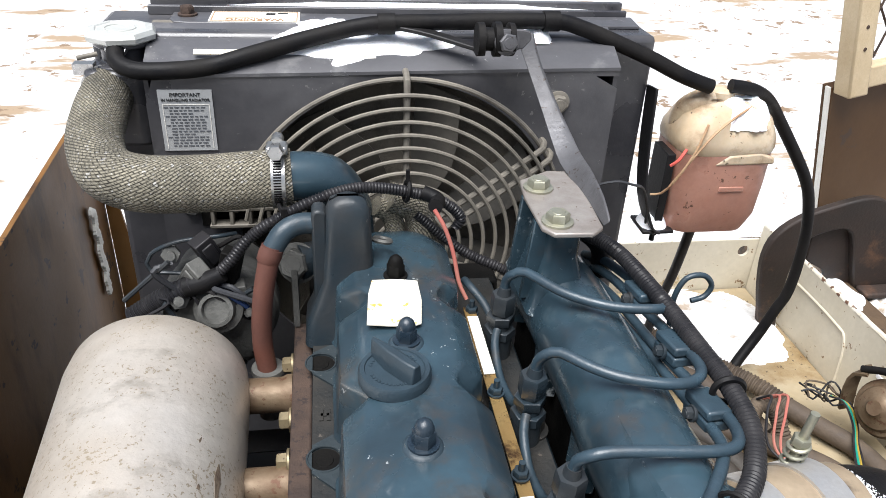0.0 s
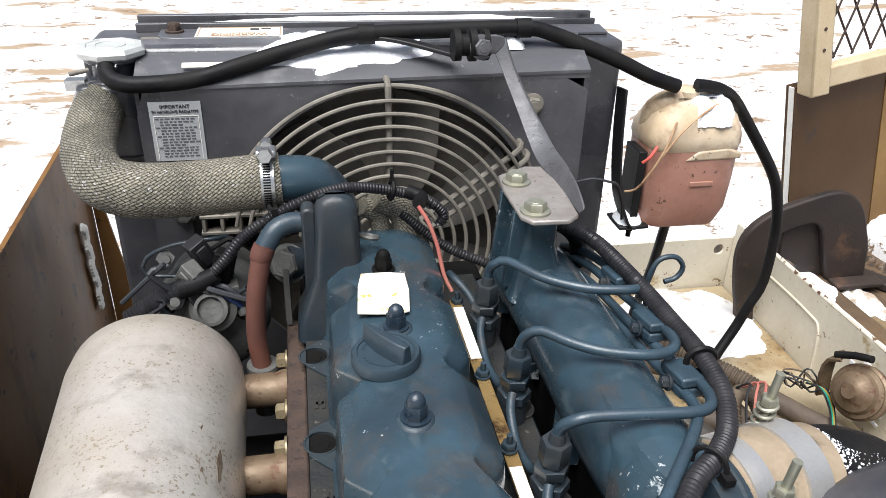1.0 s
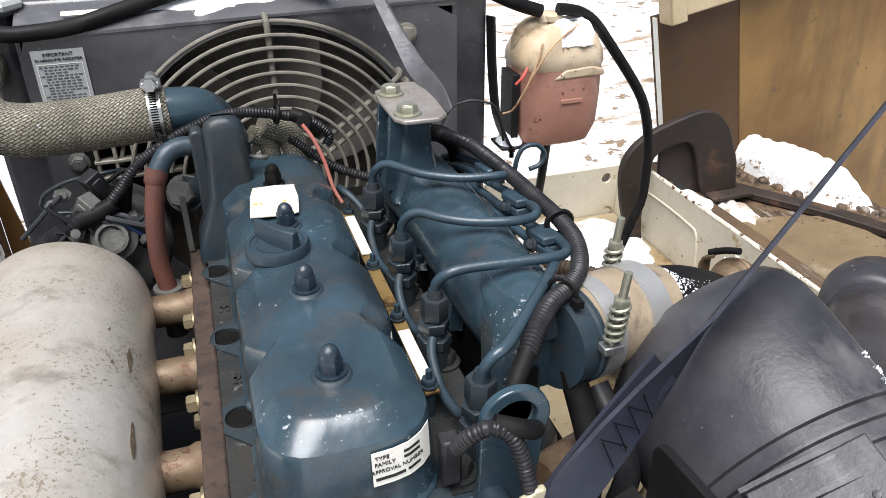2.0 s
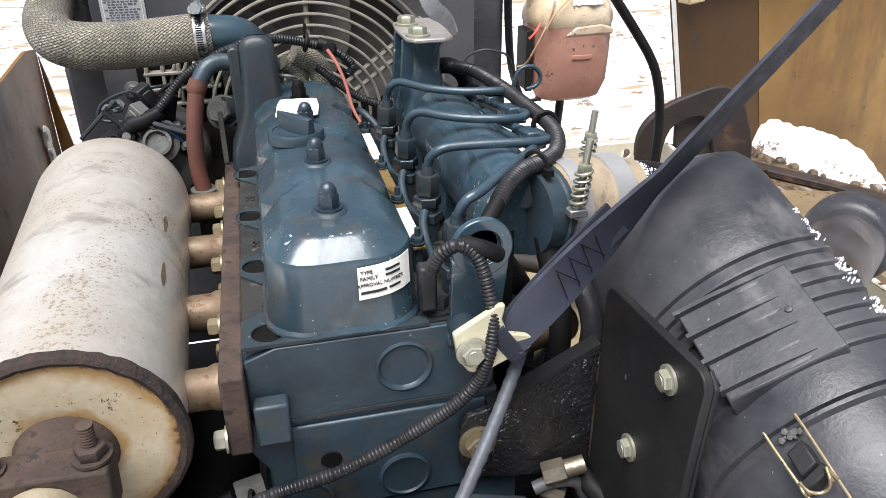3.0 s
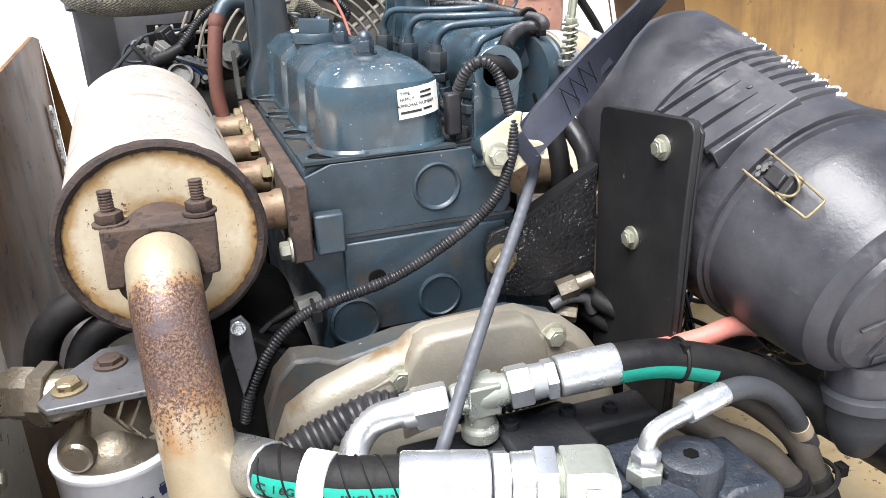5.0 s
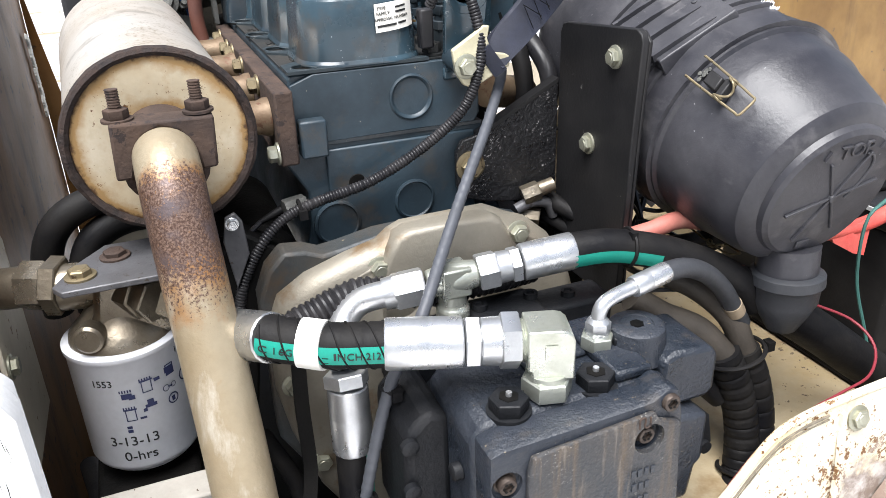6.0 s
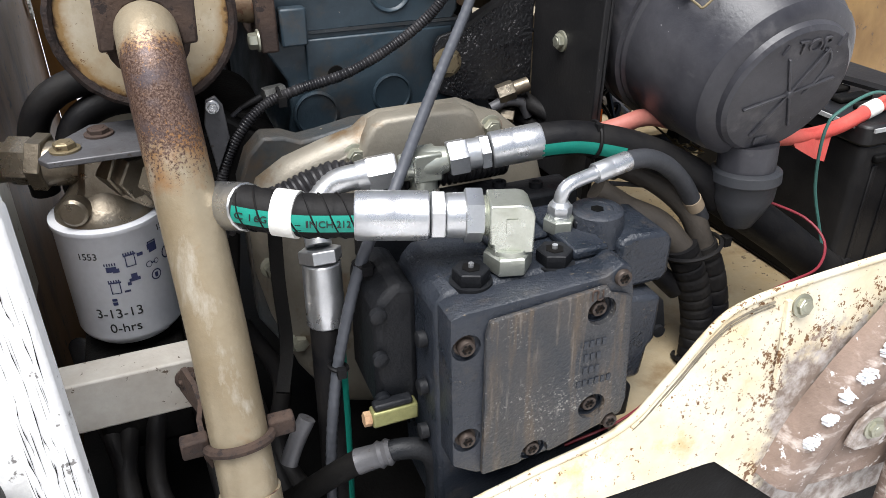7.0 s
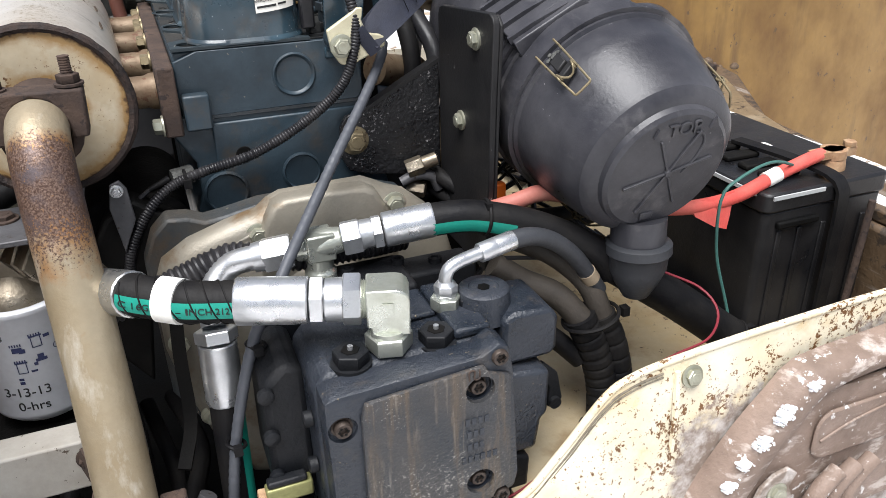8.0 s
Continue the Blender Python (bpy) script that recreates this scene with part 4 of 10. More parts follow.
# ---- engine ----
def engine():
    e = thing("engine", "dark blue four-cylinder diesel engine with dusty cast surfaces", "engine", (0.08, 0.44, 0.80))
    block = part("block", Shape().prism([(-0.006, 0.80), (0.183, 0.80), (0.183, 1.06), (0.165, 1.10), (0.165, 1.146), (-0.016, 1.146), (-0.016, 1.132), (0.0, 1.105), (0.0, 1.075), (-0.006, 1.055)], "y", 0.237, 0.665), CAST, e, bevel=0.002)
    part("end_cover", Shape().prism([(0.018, 1.062), (0.156, 1.062), (0.156, 1.141), (0.018, 1.141)], "y", 0.2335, 0.2368), CAST, block, bevel=0.002)
    for x, z, r in ((0.095, 1.084, 0.019), (0.022, 1.074, 0.021)):
        part("core_plug", Shape().lathe((x, 0.2333, z), (0, -1, 0), [(0, r), (0.002, r), (0.003, r * 0.9), (0.0015, r * 0.84), (0.001, 0.0)], 30), CAST, block)
    # Flat disc on the face; its black is the hole's shade.
    part("oil_hole", Shape().lathe((0.043, 0.2328, 1.109), (0, -1, 0), [(0, 0.0075), (0.0006, 0.007)], 18), VOID, block, "open dark hole")
    head = part("cylinder_head", Shape().prism([(-0.0062, 1.1475), (0.160, 1.1475), (0.162, 1.155), (0.162, 1.200), (0.158, 1.206), (-0.003, 1.206), (-0.0062, 1.203)], "y", 0.2402, 0.66), CAST, e, bevel=0.0018)
    part("head_end", holed_plate(-0.0062, 0.162, 1.1477, 1.2056, 0.098, 1.177, 0.0175, 0.236, 0.2400), CAST, head, bevel=0.0012)
    part("gasket", Shape().box(-0.008, 0.164, 0.2352, 0.664, 1.1452, 1.1480), CASTDARK, e, "thin dark gasket")
    part("corner_pad", Shape().box(-0.0038, 0.019, 0.222, 0.2358, 1.139, 1.171), CAST, head, bevel=0.002)
    part("rear_plug", Shape().lathe((0.098, 0.2358, 1.177), (0, -1, 0), [(-0.0040, 0.0), (-0.0040, 0.0135), (-0.0028, 0.0140), (-0.0010, 0.0160), (0.0010, 0.0172), (0.0016, 0.0186), (0.0008, 0.0200), (-0.001, 0.0204)], 40), CAST, head, "recessed round core plug")
    s = Shape()
    s.box(-0.0058, 0.158, 0.2405, 0.658, 1.2062, 1.2072)
    part("dusty_deck", s, DUSTY, head, "dusty grey top face")
    for k, (x, y) in enumerate(((0.0115, 0.2500), (0.0065, 0.3450), (0.0025, 0.4400), (0.0005, 0.5420))):
        poly = [(-0.0060, y - 0.012), (0.012, y - 0.030), (0.034, y - 0.030), (0.034, y + 0.022), (0.008, y + 0.022), (-0.0060, y + 0.013)]
        if k == 0:
            poly = [(-0.0060, 0.2362), (0.116, 0.2362), (0.116, 0.245), (0.036, 0.262), (0.036, 0.284), (0.018, 0.284), (-0.0060, 0.268)]
        p = part("port_boss", holed_poly(poly, x, y, 0.0112, 1.2066, 1.2092), HEADPAD, head, "worn blue-grey pad round a plug hole")
        part("port_rim", Shape().torus((x, y, 1.2092), (0, 0, 1), 0.0118, 0.0008, 30, 6), HEADPAD, p)
        # Shallow floor, its colour blackened to read as a deep, shaded hole.
        part("port_floor", Shape().lathe((x, y, 1.2071), (0, 0, 1), [(0, 0.0110), (0.0003, 0.0108), (0.0003, 0.0062), (0.0008, 0.0058), (0.0008, 0.0)], 26), VOID, p, "dusty sunk plug")
        for i, (u, w, a, b) in enumerate(((-0.004, 0.006, 0.0014, 0.006), (0.0012, 0.006, 0.0014, 0.006), (-0.0014, 0.006, 0.003, 0.0013), (0.006, 0.006, 0.0013, 0.006))):
            part("casting_mark", Shape().box(x + 0.002 + u - a, x + 0.002 + u + a, y + 0.038 + w - b, y + 0.038 + w + b, 1.2070, 1.2082), DUSTY, head)
    for x, y in ((0.126, 0.256), (0.150, 0.360), (0.150, 0.455)):
        bolt(head, (x, y, 1.2075), (0, 0, 1), 0.0088, 0.010, DUSTY, name="head_bolt")

    # valve cover: lobed rounded lid
    def outline(dip_left, dip_right):
        dense = []
        pts = [Vector((x, y, 0)) for x, y in rounded(0.0105, 0.1145, 0.2365, 0.655, 0.031, 5)]
        for a, b in zip(pts, pts[1:] + pts[:1]):
            k = max(1, int((b - a).length / 0.0042))
            dense += [a.lerp(b, i / k) for i in range(k)]
        res = []
        for q in dense:
            near = min(abs(q.y - w) for w in (0.334, 0.4385, 0.545))
            bend = max(0.0, 1 - near / 0.021)
            bend = bend * bend * (3 - 2 * bend)
            side = dip_left if q.x < 0.0625 else -dip_right
            res.append(Vector((q.x + side * bend * (0.018 < abs(q.x - 0.0625)), q.y, 0)))
        return res
    levels = ((-0.0010, 1.2075, 0.014, 0.006), (-0.0012, 1.2098, 0.014, 0.006), (0.0008, 1.2130, 0.015, 0.007), (0.0022, 1.2350, 0.017, 0.009),
              (0.0036, 1.2570, 0.019, 0.011), (0.0046, 1.2600, 0.020, 0.012), (0.0105, 1.2660, 0.020, 0.013), (0.0165, 1.2712, 0.018, 0.012),
              (0.0190, 1.2728, 0.016, 0.010), (0.0300, 1.2746, 0.006, 0.003), (0.0430, 1.2757, 0.0, 0.0))

    def cover_ring(inset, z, left, right):
        return [Vector((0.0625 + (q.x - 0.0625) * (1 - inset / 0.0515), 0.4455 + (q.y - 0.4455) * (1 - inset / 0.21), z + 0.0005 * noise.noise((q.x * 30, q.y * 30, z * 30)))) for q in outline(left, right)]
    cover = part("valve_cover", Shape().rings([cover_ring(*v) for v in levels]), BLUE, e, "blue painted lobed valve cover with chipped paint", smooth=25, bevel=0.0014)

    def on_rear(x, z):
        """A point just off the cover's rear wall."""
        ring = [q for q in cover_ring(0.0022 + (z - 1.235) * 0.068, z, 0, 0) if q.y < 0.30 and q.x > 0.055]
        ring = sorted((q for q in ring if q.y < 0.275), key=lambda q: q.x)
        a, b = next((a, b) for a, b in zip(ring, ring[1:]) if b.x >= x)
        k = (x - a.x) / max(1e-6, b.x - a.x)
        return Vector((x + 0.0006, a.y + (b.y - a.y) * k - 0.0022, z))
    for y, m, z in ((0.286, NUTM, 1.2765), (0.379, NUTM, 1.2765), (0.476, NUTM, 1.2765), (0.560, VOID, 1.275)):
        part("nut_pad", Shape().lathe((0.060, y, z - 0.004), (0, 0, 1), [(0, 0.0140), (0.0040, 0.0116), (0.0050, 0.0098)], 26), CAST, cover)
        part("cap_nut", Shape().lathe((0.060, y, z + 0.0015), (0, 0, 1), [(0, 0.0069), (0.001, 0.0071), (0.0100, 0.0071), (0.0105, 0.0067)], 6, 0.3)
             .lathe((0.060, y, z + 0.011), (0, 0, 1), [(0, 0.0061), (0.003, 0.0059), (0.0060, 0.0048), (0.008, 0.0028), (0.0088, 0.0)], 22)
             .lathe((0.060, y, z + 0.0008), (0, 0, 1), [(0, 0.0094), (0.0016, 0.0094)], 22), m, cover, "domed cap nut")
    cap = part("oil_cap", Shape().lathe((0.049, 0.441, 1.270), (0, 0, 1), [(0, 0.0205), (0.004, 0.0215), (0.005, 0.0235), (0.011, 0.0235), (0.0135, 0.0222), (0.0135, 0.0195), (0.0125, 0.019), (0.0125, 0.0)], 44), CAST, cover, "blue-grey oil filler cap with a wing grip")
    turn = Matrix.Translation((0.049, 0.441, 1.282)) @ Matrix.Rotation(radians(-52), 4, "Z")
    part("grip", Shape().rings([[turn @ Vector((x, w * k, z)) for x, w in ((-0.0210, -0.0018), (-0.0210, 0.0018), (-0.004, 0.0050), (0.012, 0.0048), (0.0200, 0.0036), (0.0200, -0.0036), (0.012, -0.0048), (-0.004, -0.0050))] for z, k in ((0, 1.15), (0.006, 1.0), (0.0125, 0.8), (0.014, 0.6))]), CAST, cap, bevel=0.0008)
    s = Shape()
    for i in range(16):
        a = radians(200 + i * 9)
        s.lathe((0.049 + 0.0158 * math.cos(a), 0.441 + 0.0158 * math.sin(a), 1.2824), (0, 0, 1), [(0, 0.0013), (0.0007, 0.001)], 5)
        s.lathe((0.049 + 0.0158 * math.cos(a + 3.3), 0.441 + 0.0158 * math.sin(a + 3.3), 1.2824), (0, 0, 1), [(0, 0.0013), (0.0007, 0.001)], 5)
    part("raised_letters", s, CAST, cap)
    tl = Matrix.Translation((0.055, 0.519, 1.2782)) @ Matrix.Rotation(radians(-4), 4, "Z") @ Matrix.Rotation(radians(-1.5), 4, "X")
    part("top_sticker", Shape().prism([(-0.019, -0.027), (-0.004, -0.0285), (0.013, -0.029), (0.019, -0.026), (0.0205, 0.004), (0.0185, 0.031), (0.004, 0.0335), (-0.016, 0.032), (-0.0185, 0.012)], "z", 0, 0.0008), GOLDPAPER, cover, "worn white label with yellowed edges").data.transform(tl)
    rear = part("rear_sticker", sheet([[on_rear(0.0700 + 0.0355 * i / 12, 1.2330 + 0.0225 * j / 3 + 0.0030 * i / 12) for i in range(13)] for j in range(4)], (0, 0.0005, 0)), PAPER, cover, "white printed label")

    def on_label(x0, z0):
        return lambda v: on_rear(x0 + v.x, z0 + v.y + v.x * 0.085) + Vector((0.0001, -0.0004 - v.z, 0))
    for text, x, z, size in (("TYPE", 0.0756, 1.2520, 0.0036), ("FAMILY", 0.0770, 1.2480, 0.0036), ("APPROVAL NUMBER", 0.0845, 1.2440, 0.0034)):
        writing(text, size, None, BLACKINK, "printed_word", rear, 0.0002, on_label(x, z))
    for x, z, w, h in ((0.0800, 1.2385, 0.0085, 0.0009), (0.0940, 1.2400, 0.0040, 0.0008), (0.0930, 1.2528, 0.0050, 0.0008), (0.0930, 1.2492, 0.0050, 0.0008)):
        part("printed_bar", sheet([[on_rear(x + w * k / 4, z + v + w * k * 0.02) + Vector((0, -0.0005, 0)) for k in range(-4, 5)] for v in (-h, h)], (0, 0.0003, 0)), BLACKINK, rear)

    # timing end housing with the thermostat elbow
    part("front_case", Shape().box(-0.01, 0.17, 0.665, 0.70, 0.85, 1.20), VOID, e, bevel=0.004)
    hs = part("thermostat_housing", Shape().rings([[(x, y, z) for x, y in rounded(x0, x1, y0, y1, 0.008, 4)] for z, x0, x1, y0, y1 in ((1.205, -0.012, 0.058, 0.566, 0.612), (1.225, -0.010, 0.056, 0.568, 0.610), (1.245, -0.002, 0.050, 0.572, 0.604), (1.262, 0.004, 0.045, 0.574, 0.600), (1.300, 0.007, 0.043, 0.574, 0.598), (1.322, 0.008, 0.042, 0.574, 0.598), (1.330, 0.011, 0.039, 0.576, 0.596), (1.334, 0.017, 0.033, 0.580, 0.592))]), CASTDARK, e, "grimy dark cast housing", smooth=60)
    part("boss", Shape().lathe((0.030, 0.572, 1.262), (0, -1, 0), [(0, 0.008), (0.004, 0.008), (0.007, 0.005), (0.008, 0)], 16), BLUE, hs)
    part("water_outlet", Shape().tube([(0.030, 0.655, 1.235), (0.028, 0.652, 1.285), (0.012, 0.645, 1.318), (-0.014, 0.640, 1.325), (-0.034, 0.638, 1.325)], 0.0205, 22, 0.005), BLUE, e, "smooth blue water outlet elbow")
    part("outlet_foot", Shape().prism(rounded(-0.005, 0.06, 0.625, 0.685, 0.012, 4), "z", 1.20, 1.232), CAST, e, bevel=0.003)
    bolt(e, (-0.017, 0.632, 1.247), (-0.35, -0.85, 0.35), 0.0135, 0.013, ALTM, name="drain_plug")
    part("housing_shoulder", Shape().prism(rounded(-0.003, 0.0085, 1.235, 1.324, 0.005, 3), "y", 0.579, 0.597), CASTDARK, hs, bevel=0.002)
    part("drain_boss", Shape().cyl((0.02, 0.650, 1.244), (-0.017, 0.6325, 1.247), 0.016), CAST, e)
    part("heater_pipe", Shape().tube([(0.000, 0.588, 1.309), (-0.012, 0.586, 1.310), (-0.024, 0.581, 1.306), (-0.0335, 0.5755, 1.293)], 0.0084, 16, 0.004), CAST, e, "grey-blue coolant pipe")
    part("cable_eye", Shape().torus((0.052, 0.592, 1.290), (0.2, 0.3, 1), 0.007, 0.002, 18, 6), ALTM, e)
    part("lifting_web", Shape().prism([(0.604, 1.20), (0.625, 1.21), (0.622, 1.24), (0.608, 1.255)], "x", -0.022, -0.017), ALTM, e)
    return e


ENGINE = engine()


def injection(e):
    """Injectors, steel fuel lines, return line and glow plug bar on the right of the valve cover."""
    ys = (0.545, 0.448, 0.360, 0.268)
    for y in ys:
        inj = part("injector", Shape().cyl((0.143, y, 1.205), (0.143, y, 1.228), 0.0105, n=18)
                   .hexa((0.143, y, 1.226), (0.143, y, 1.234), 0.0125, 0.3).cyl((0.143, y, 1.234), (0.143, y, 1.240), 0.0085)
                   .hexa((0.143, y, 1.239), (0.143, y, 1.247), 0.0112, 0.1), CASTDARK, e, "grimy blue-black fuel injector")
        part("union_nut", Shape().cyl((0.143, y, 1.246), (0.1432, y, 1.250), 0.0075).hexa((0.1432, y, 1.249), (0.1435, y - 0.001, 1.266), 0.0098, 0.5)
             .cyl((0.1435, y - 0.001, 1.265), (0.144, y - 0.001, 1.272), 0.0058, 0.0046), CASTDARK, inj)
    lines = (
        [(0.1435, 0.545, 1.266), (0.1445, 0.544, 1.279), (0.148, 0.537, 1.2885), (0.156, 0.532, 1.2925), (0.177, 0.503, 1.2925), (0.205, 0.484, 1.2925), (0.236, 0.478, 1.2925), (0.247, 0.486, 1.289), (0.249, 0.505, 1.283), (0.245, 0.545, 1.275), (0.238, 0.585, 1.268), (0.232, 0.615, 1.256)],
        [(0.1435, 0.447, 1.266), (0.1445, 0.446, 1.278), (0.148, 0.442, 1.2865), (0.156, 0.438, 1.2905), (0.172, 0.421, 1.291), (0.190, 0.409, 1.291), (0.216, 0.402, 1.2905), (0.233, 0.405, 1.289), (0.243, 0.415, 1.2875), (0.2465, 0.431, 1.285), (0.247, 0.454, 1.280), (0.243, 0.50, 1.273), (0.237, 0.56, 1.266), (0.231, 0.61, 1.252)],
        [(0.1435, 0.359, 1.266), (0.1445, 0.358, 1.277), (0.151, 0.353, 1.286), (0.164, 0.352, 1.2885), (0.192, 0.349, 1.289), (0.218, 0.347, 1.2885), (0.233, 0.350, 1.287), (0.242, 0.361, 1.284), (0.2465, 0.379, 1.280), (0.245, 0.405, 1.275), (0.239, 0.46, 1.267), (0.234, 0.54, 1.259), (0.229, 0.60, 1.247)],
        [(0.1435, 0.267, 1.266), (0.1440, 0.264, 1.275), (0.149, 0.263, 1.2835), (0.160, 0.268, 1.2865), (0.190, 0.302, 1.2865), (0.222, 0.341, 1.284), (0.235, 0.368, 1.276), (0.237, 0.42, 1.265), (0.233, 0.50, 1.256), (0.228, 0.59, 1.243)])
    for p in lines:
        part("fuel_line", Shape().tube(p, 0.0037, 14, 0.004), LINEM, e, "bent blue steel fuel line")
    for x, y, z in ((0.2405, 0.395, 1.2745), (0.2430, 0.452, 1.2785), (0.2425, 0.515, 1.2790)):
        tilt = Matrix.Translation((x, y, z)) @ Matrix.Rotation(radians(-7), 4, "X") @ Matrix.Rotation(radians(5), 4, "Z")
        cl = part("line_clamp", Shape().box(-0.0085, 0.0085, -0.014, 0.014, 0.0004, 0.0072, tilt).box(-0.0085, 0.0085, -0.014, 0.014, -0.0078, -0.0004, tilt), LINEM, e, "blue two-part line clamp", bevel=0.0016)
        bolt(cl, tilt @ Vector((-0.0085, 0.001, -0.003)), (-1, 0, 0.15), 0.0042, 0.006, CASTDARK, name="clamp_screw")
    for a, b in zip(ys, ys[1:]):
        part("return_line", Shape().tube([(0.139, a - 0.009, 1.237), (0.135, a - 0.020, 1.232), (0.134, (a + b) / 2, 1.222), (0.137, b + 0.018, 1.224), (0.140, b + 0.010, 1.234)], 0.0034, 10, 0.005), CAST, e, "thin return line")
    part("return_line", Shape().tube([(0.138, 0.552, 1.237), (0.132, 0.565, 1.245), (0.124, 0.575, 1.252), (0.121, 0.590, 1.25)], 0.0034, 10, 0.005), CAST, e)
    bar = part("glow_plug_bar", Shape().strip([(0.123, 0.575, 1.232), (0.124, 0.48, 1.230), (0.125, 0.40, 1.229), (0.125, 0.305, 1.229)], 0.0095, 0.0016, (1, 0, 0)), BRASS, e, "thin brass glow plug bar with a scratched white film")
    part("white_film", Shape().strip([(0.1235, 0.560, 1.2338), (0.124, 0.49, 1.232)], 0.0085, 0.0008, (1, 0, 0)), WHITE, bar)
    part("white_film", Shape().strip([(0.1245, 0.375, 1.2312), (0.125, 0.318, 1.2308)], 0.0085, 0.0008, (1, 0, 0)), WHITE, bar)
    for y in (0.570, 0.470, 0.392, 0.312):
        g = part("glow_plug", Shape().cyl((0.1245, y, 1.206), (0.1245, y, 1.229), 0.004).lathe((0.1245, y, 1.231), (0, 0, 1), [(0, 0.0062), (0.0012, 0.0062)], 14)
                 .hexa((0.1245, y, 1.2315), (0.1245, y, 1.2365), 0.0052).cyl((0.1245, y, 1.2365), (0.1245, y, 1.243), 0.0022, n=10), CAST, e)


injection(ENGINE)


def intake(e):
    """Cast intake manifold: one smooth trunk on four short runners, dark and open between them."""
    man = part("intake_manifold", Shape().tube([(0.184, 0.622, 1.246), (0.190, 0.600, 1.2475), (0.196, 0.55, 1.248), (0.1985, 0.46, 1.248), (0.200, 0.38, 1.2465), (0.205, 0.335, 1.246), (0.214, 0.312, 1.246)],
               lambda d: 0.020 + 0.014 * min(1, d / 0.03) ** 0.5 + 0.0012 * min(1, d / 0.25), 36, 0.005), BLUE, e, "smooth blue cast intake manifold", smooth=60)
    wall = [(0.181, 1.2765), (0.1745, 1.2685), (0.1705, 1.2580), (0.1682, 1.2460), (0.1672, 1.2320), (0.1667, 1.2180), (0.1662, 1.2078)]

    def down(z):
        for (xa, za), (xb, zb) in zip(wall, wall[1:]):
            if z >= zb - 1e-9:
                return xa + (xb - xa) * (za - z) / (za - zb)
        return wall[-1][0]
    arches = (0.553, 0.4570, 0.3620)
    ys = sorted({round(0.302 + 0.004 * i, 4) for i in range(80)} | {round(c + 0.0330 * math.sin(radians(a)), 5) for c in arches for a in range(-90, 91, 9)})
    rows = []
    for y in ys:
        if y > 0.612:
            continue
        near = min(abs(y - c) for c in arches) / 0.0330
        foot = 1.2078 + (0.0560 * (1 - near ** 2.6) ** (1 / 2.6) if near < 1 else 0.0)
        ends = 0.004 * max(0, 1 - (y - 0.302) / 0.012)
        rows.append([(down(z) + ends, y, z) for z in (1.2765 + (foot - 1.2765) * k / 9 for k in range(10))])
    part("skirt", sheet(rows, (0.010, 0, -0.002)), BLUE, man, "arched skirt between the intake ports", smooth=60)
    # Black block added behind the arches in place of the shade between the runners.
    part("port_shade_block", Shape().box(0.178, 0.196, 0.30, 0.615, 1.10, 1.236), VOID, man, "dark inside of the intake ports")
    part("end_boss", Shape().lathe((0.206, 0.318, 1.262), (-0.25, -0.9, 0.35), [(0, 0.0145), (0.007, 0.0145), (0.009, 0.012)], 24), CAST, man)
    part("outlet_neck", Shape().lathe((0.208, 0.312, 1.246), (0.93, 0.30, -0.05), [(0, 0.0335), (0.0150, 0.0335), (0.0165, 0.0352), (0.0200, 0.0352), (0.0210, 0.030)], 40), CAST, man, "dark blue round outlet neck")
    part("stand", Shape().rings([[(x, y, z) for x, y in rounded(0.163 + k, 0.206 - k * 1.1, 0.530 + k, 0.608 - k, 0.008, 4)] for z, k in ((1.255, -0.004), (1.280, 0.003), (1.300, 0.007), (1.320, 0.007), (1.3285, 0.003), (1.331, 0.003))]), BLUE, man, "stand for the strut", smooth=50)
    for y in (0.545, 0.585):
        part("stand_rib", Shape().prism([(0.156, 1.262), (0.172, 1.262), (0.174, 1.330), (0.161, 1.330)], "y", y - 0.003, y + 0.003), BLUE, man, bevel=0.001)
    return man


intake(ENGINE)


def lift_eyes(e):
    eye = part("lifting_eye", Shape().lathe((0.151, 0.238, 1.262), (0, -1, 0), [(0, 0.0125), (0, 0.0205), (0.006, 0.0205), (0.006, 0.0125), (0, 0.0125)], 34)
               .prism([(0.129, 1.195), (0.163, 1.195), (0.1695, 1.255), (0.166, 1.2565), (0.156, 1.2505), (0.146, 1.2505), (0.137, 1.256), (0.1305, 1.256)], "y", 0.2322, 0.2378), BLUE, e, "blue lifting eye plate with flaking paint", bevel=0.001)
    part("foot", Shape().box(0.128, 0.166, 0.233, 0.262, 1.188, 1.199), BLUE, eye, bevel=0.002)


lift_eyes(ENGINE)


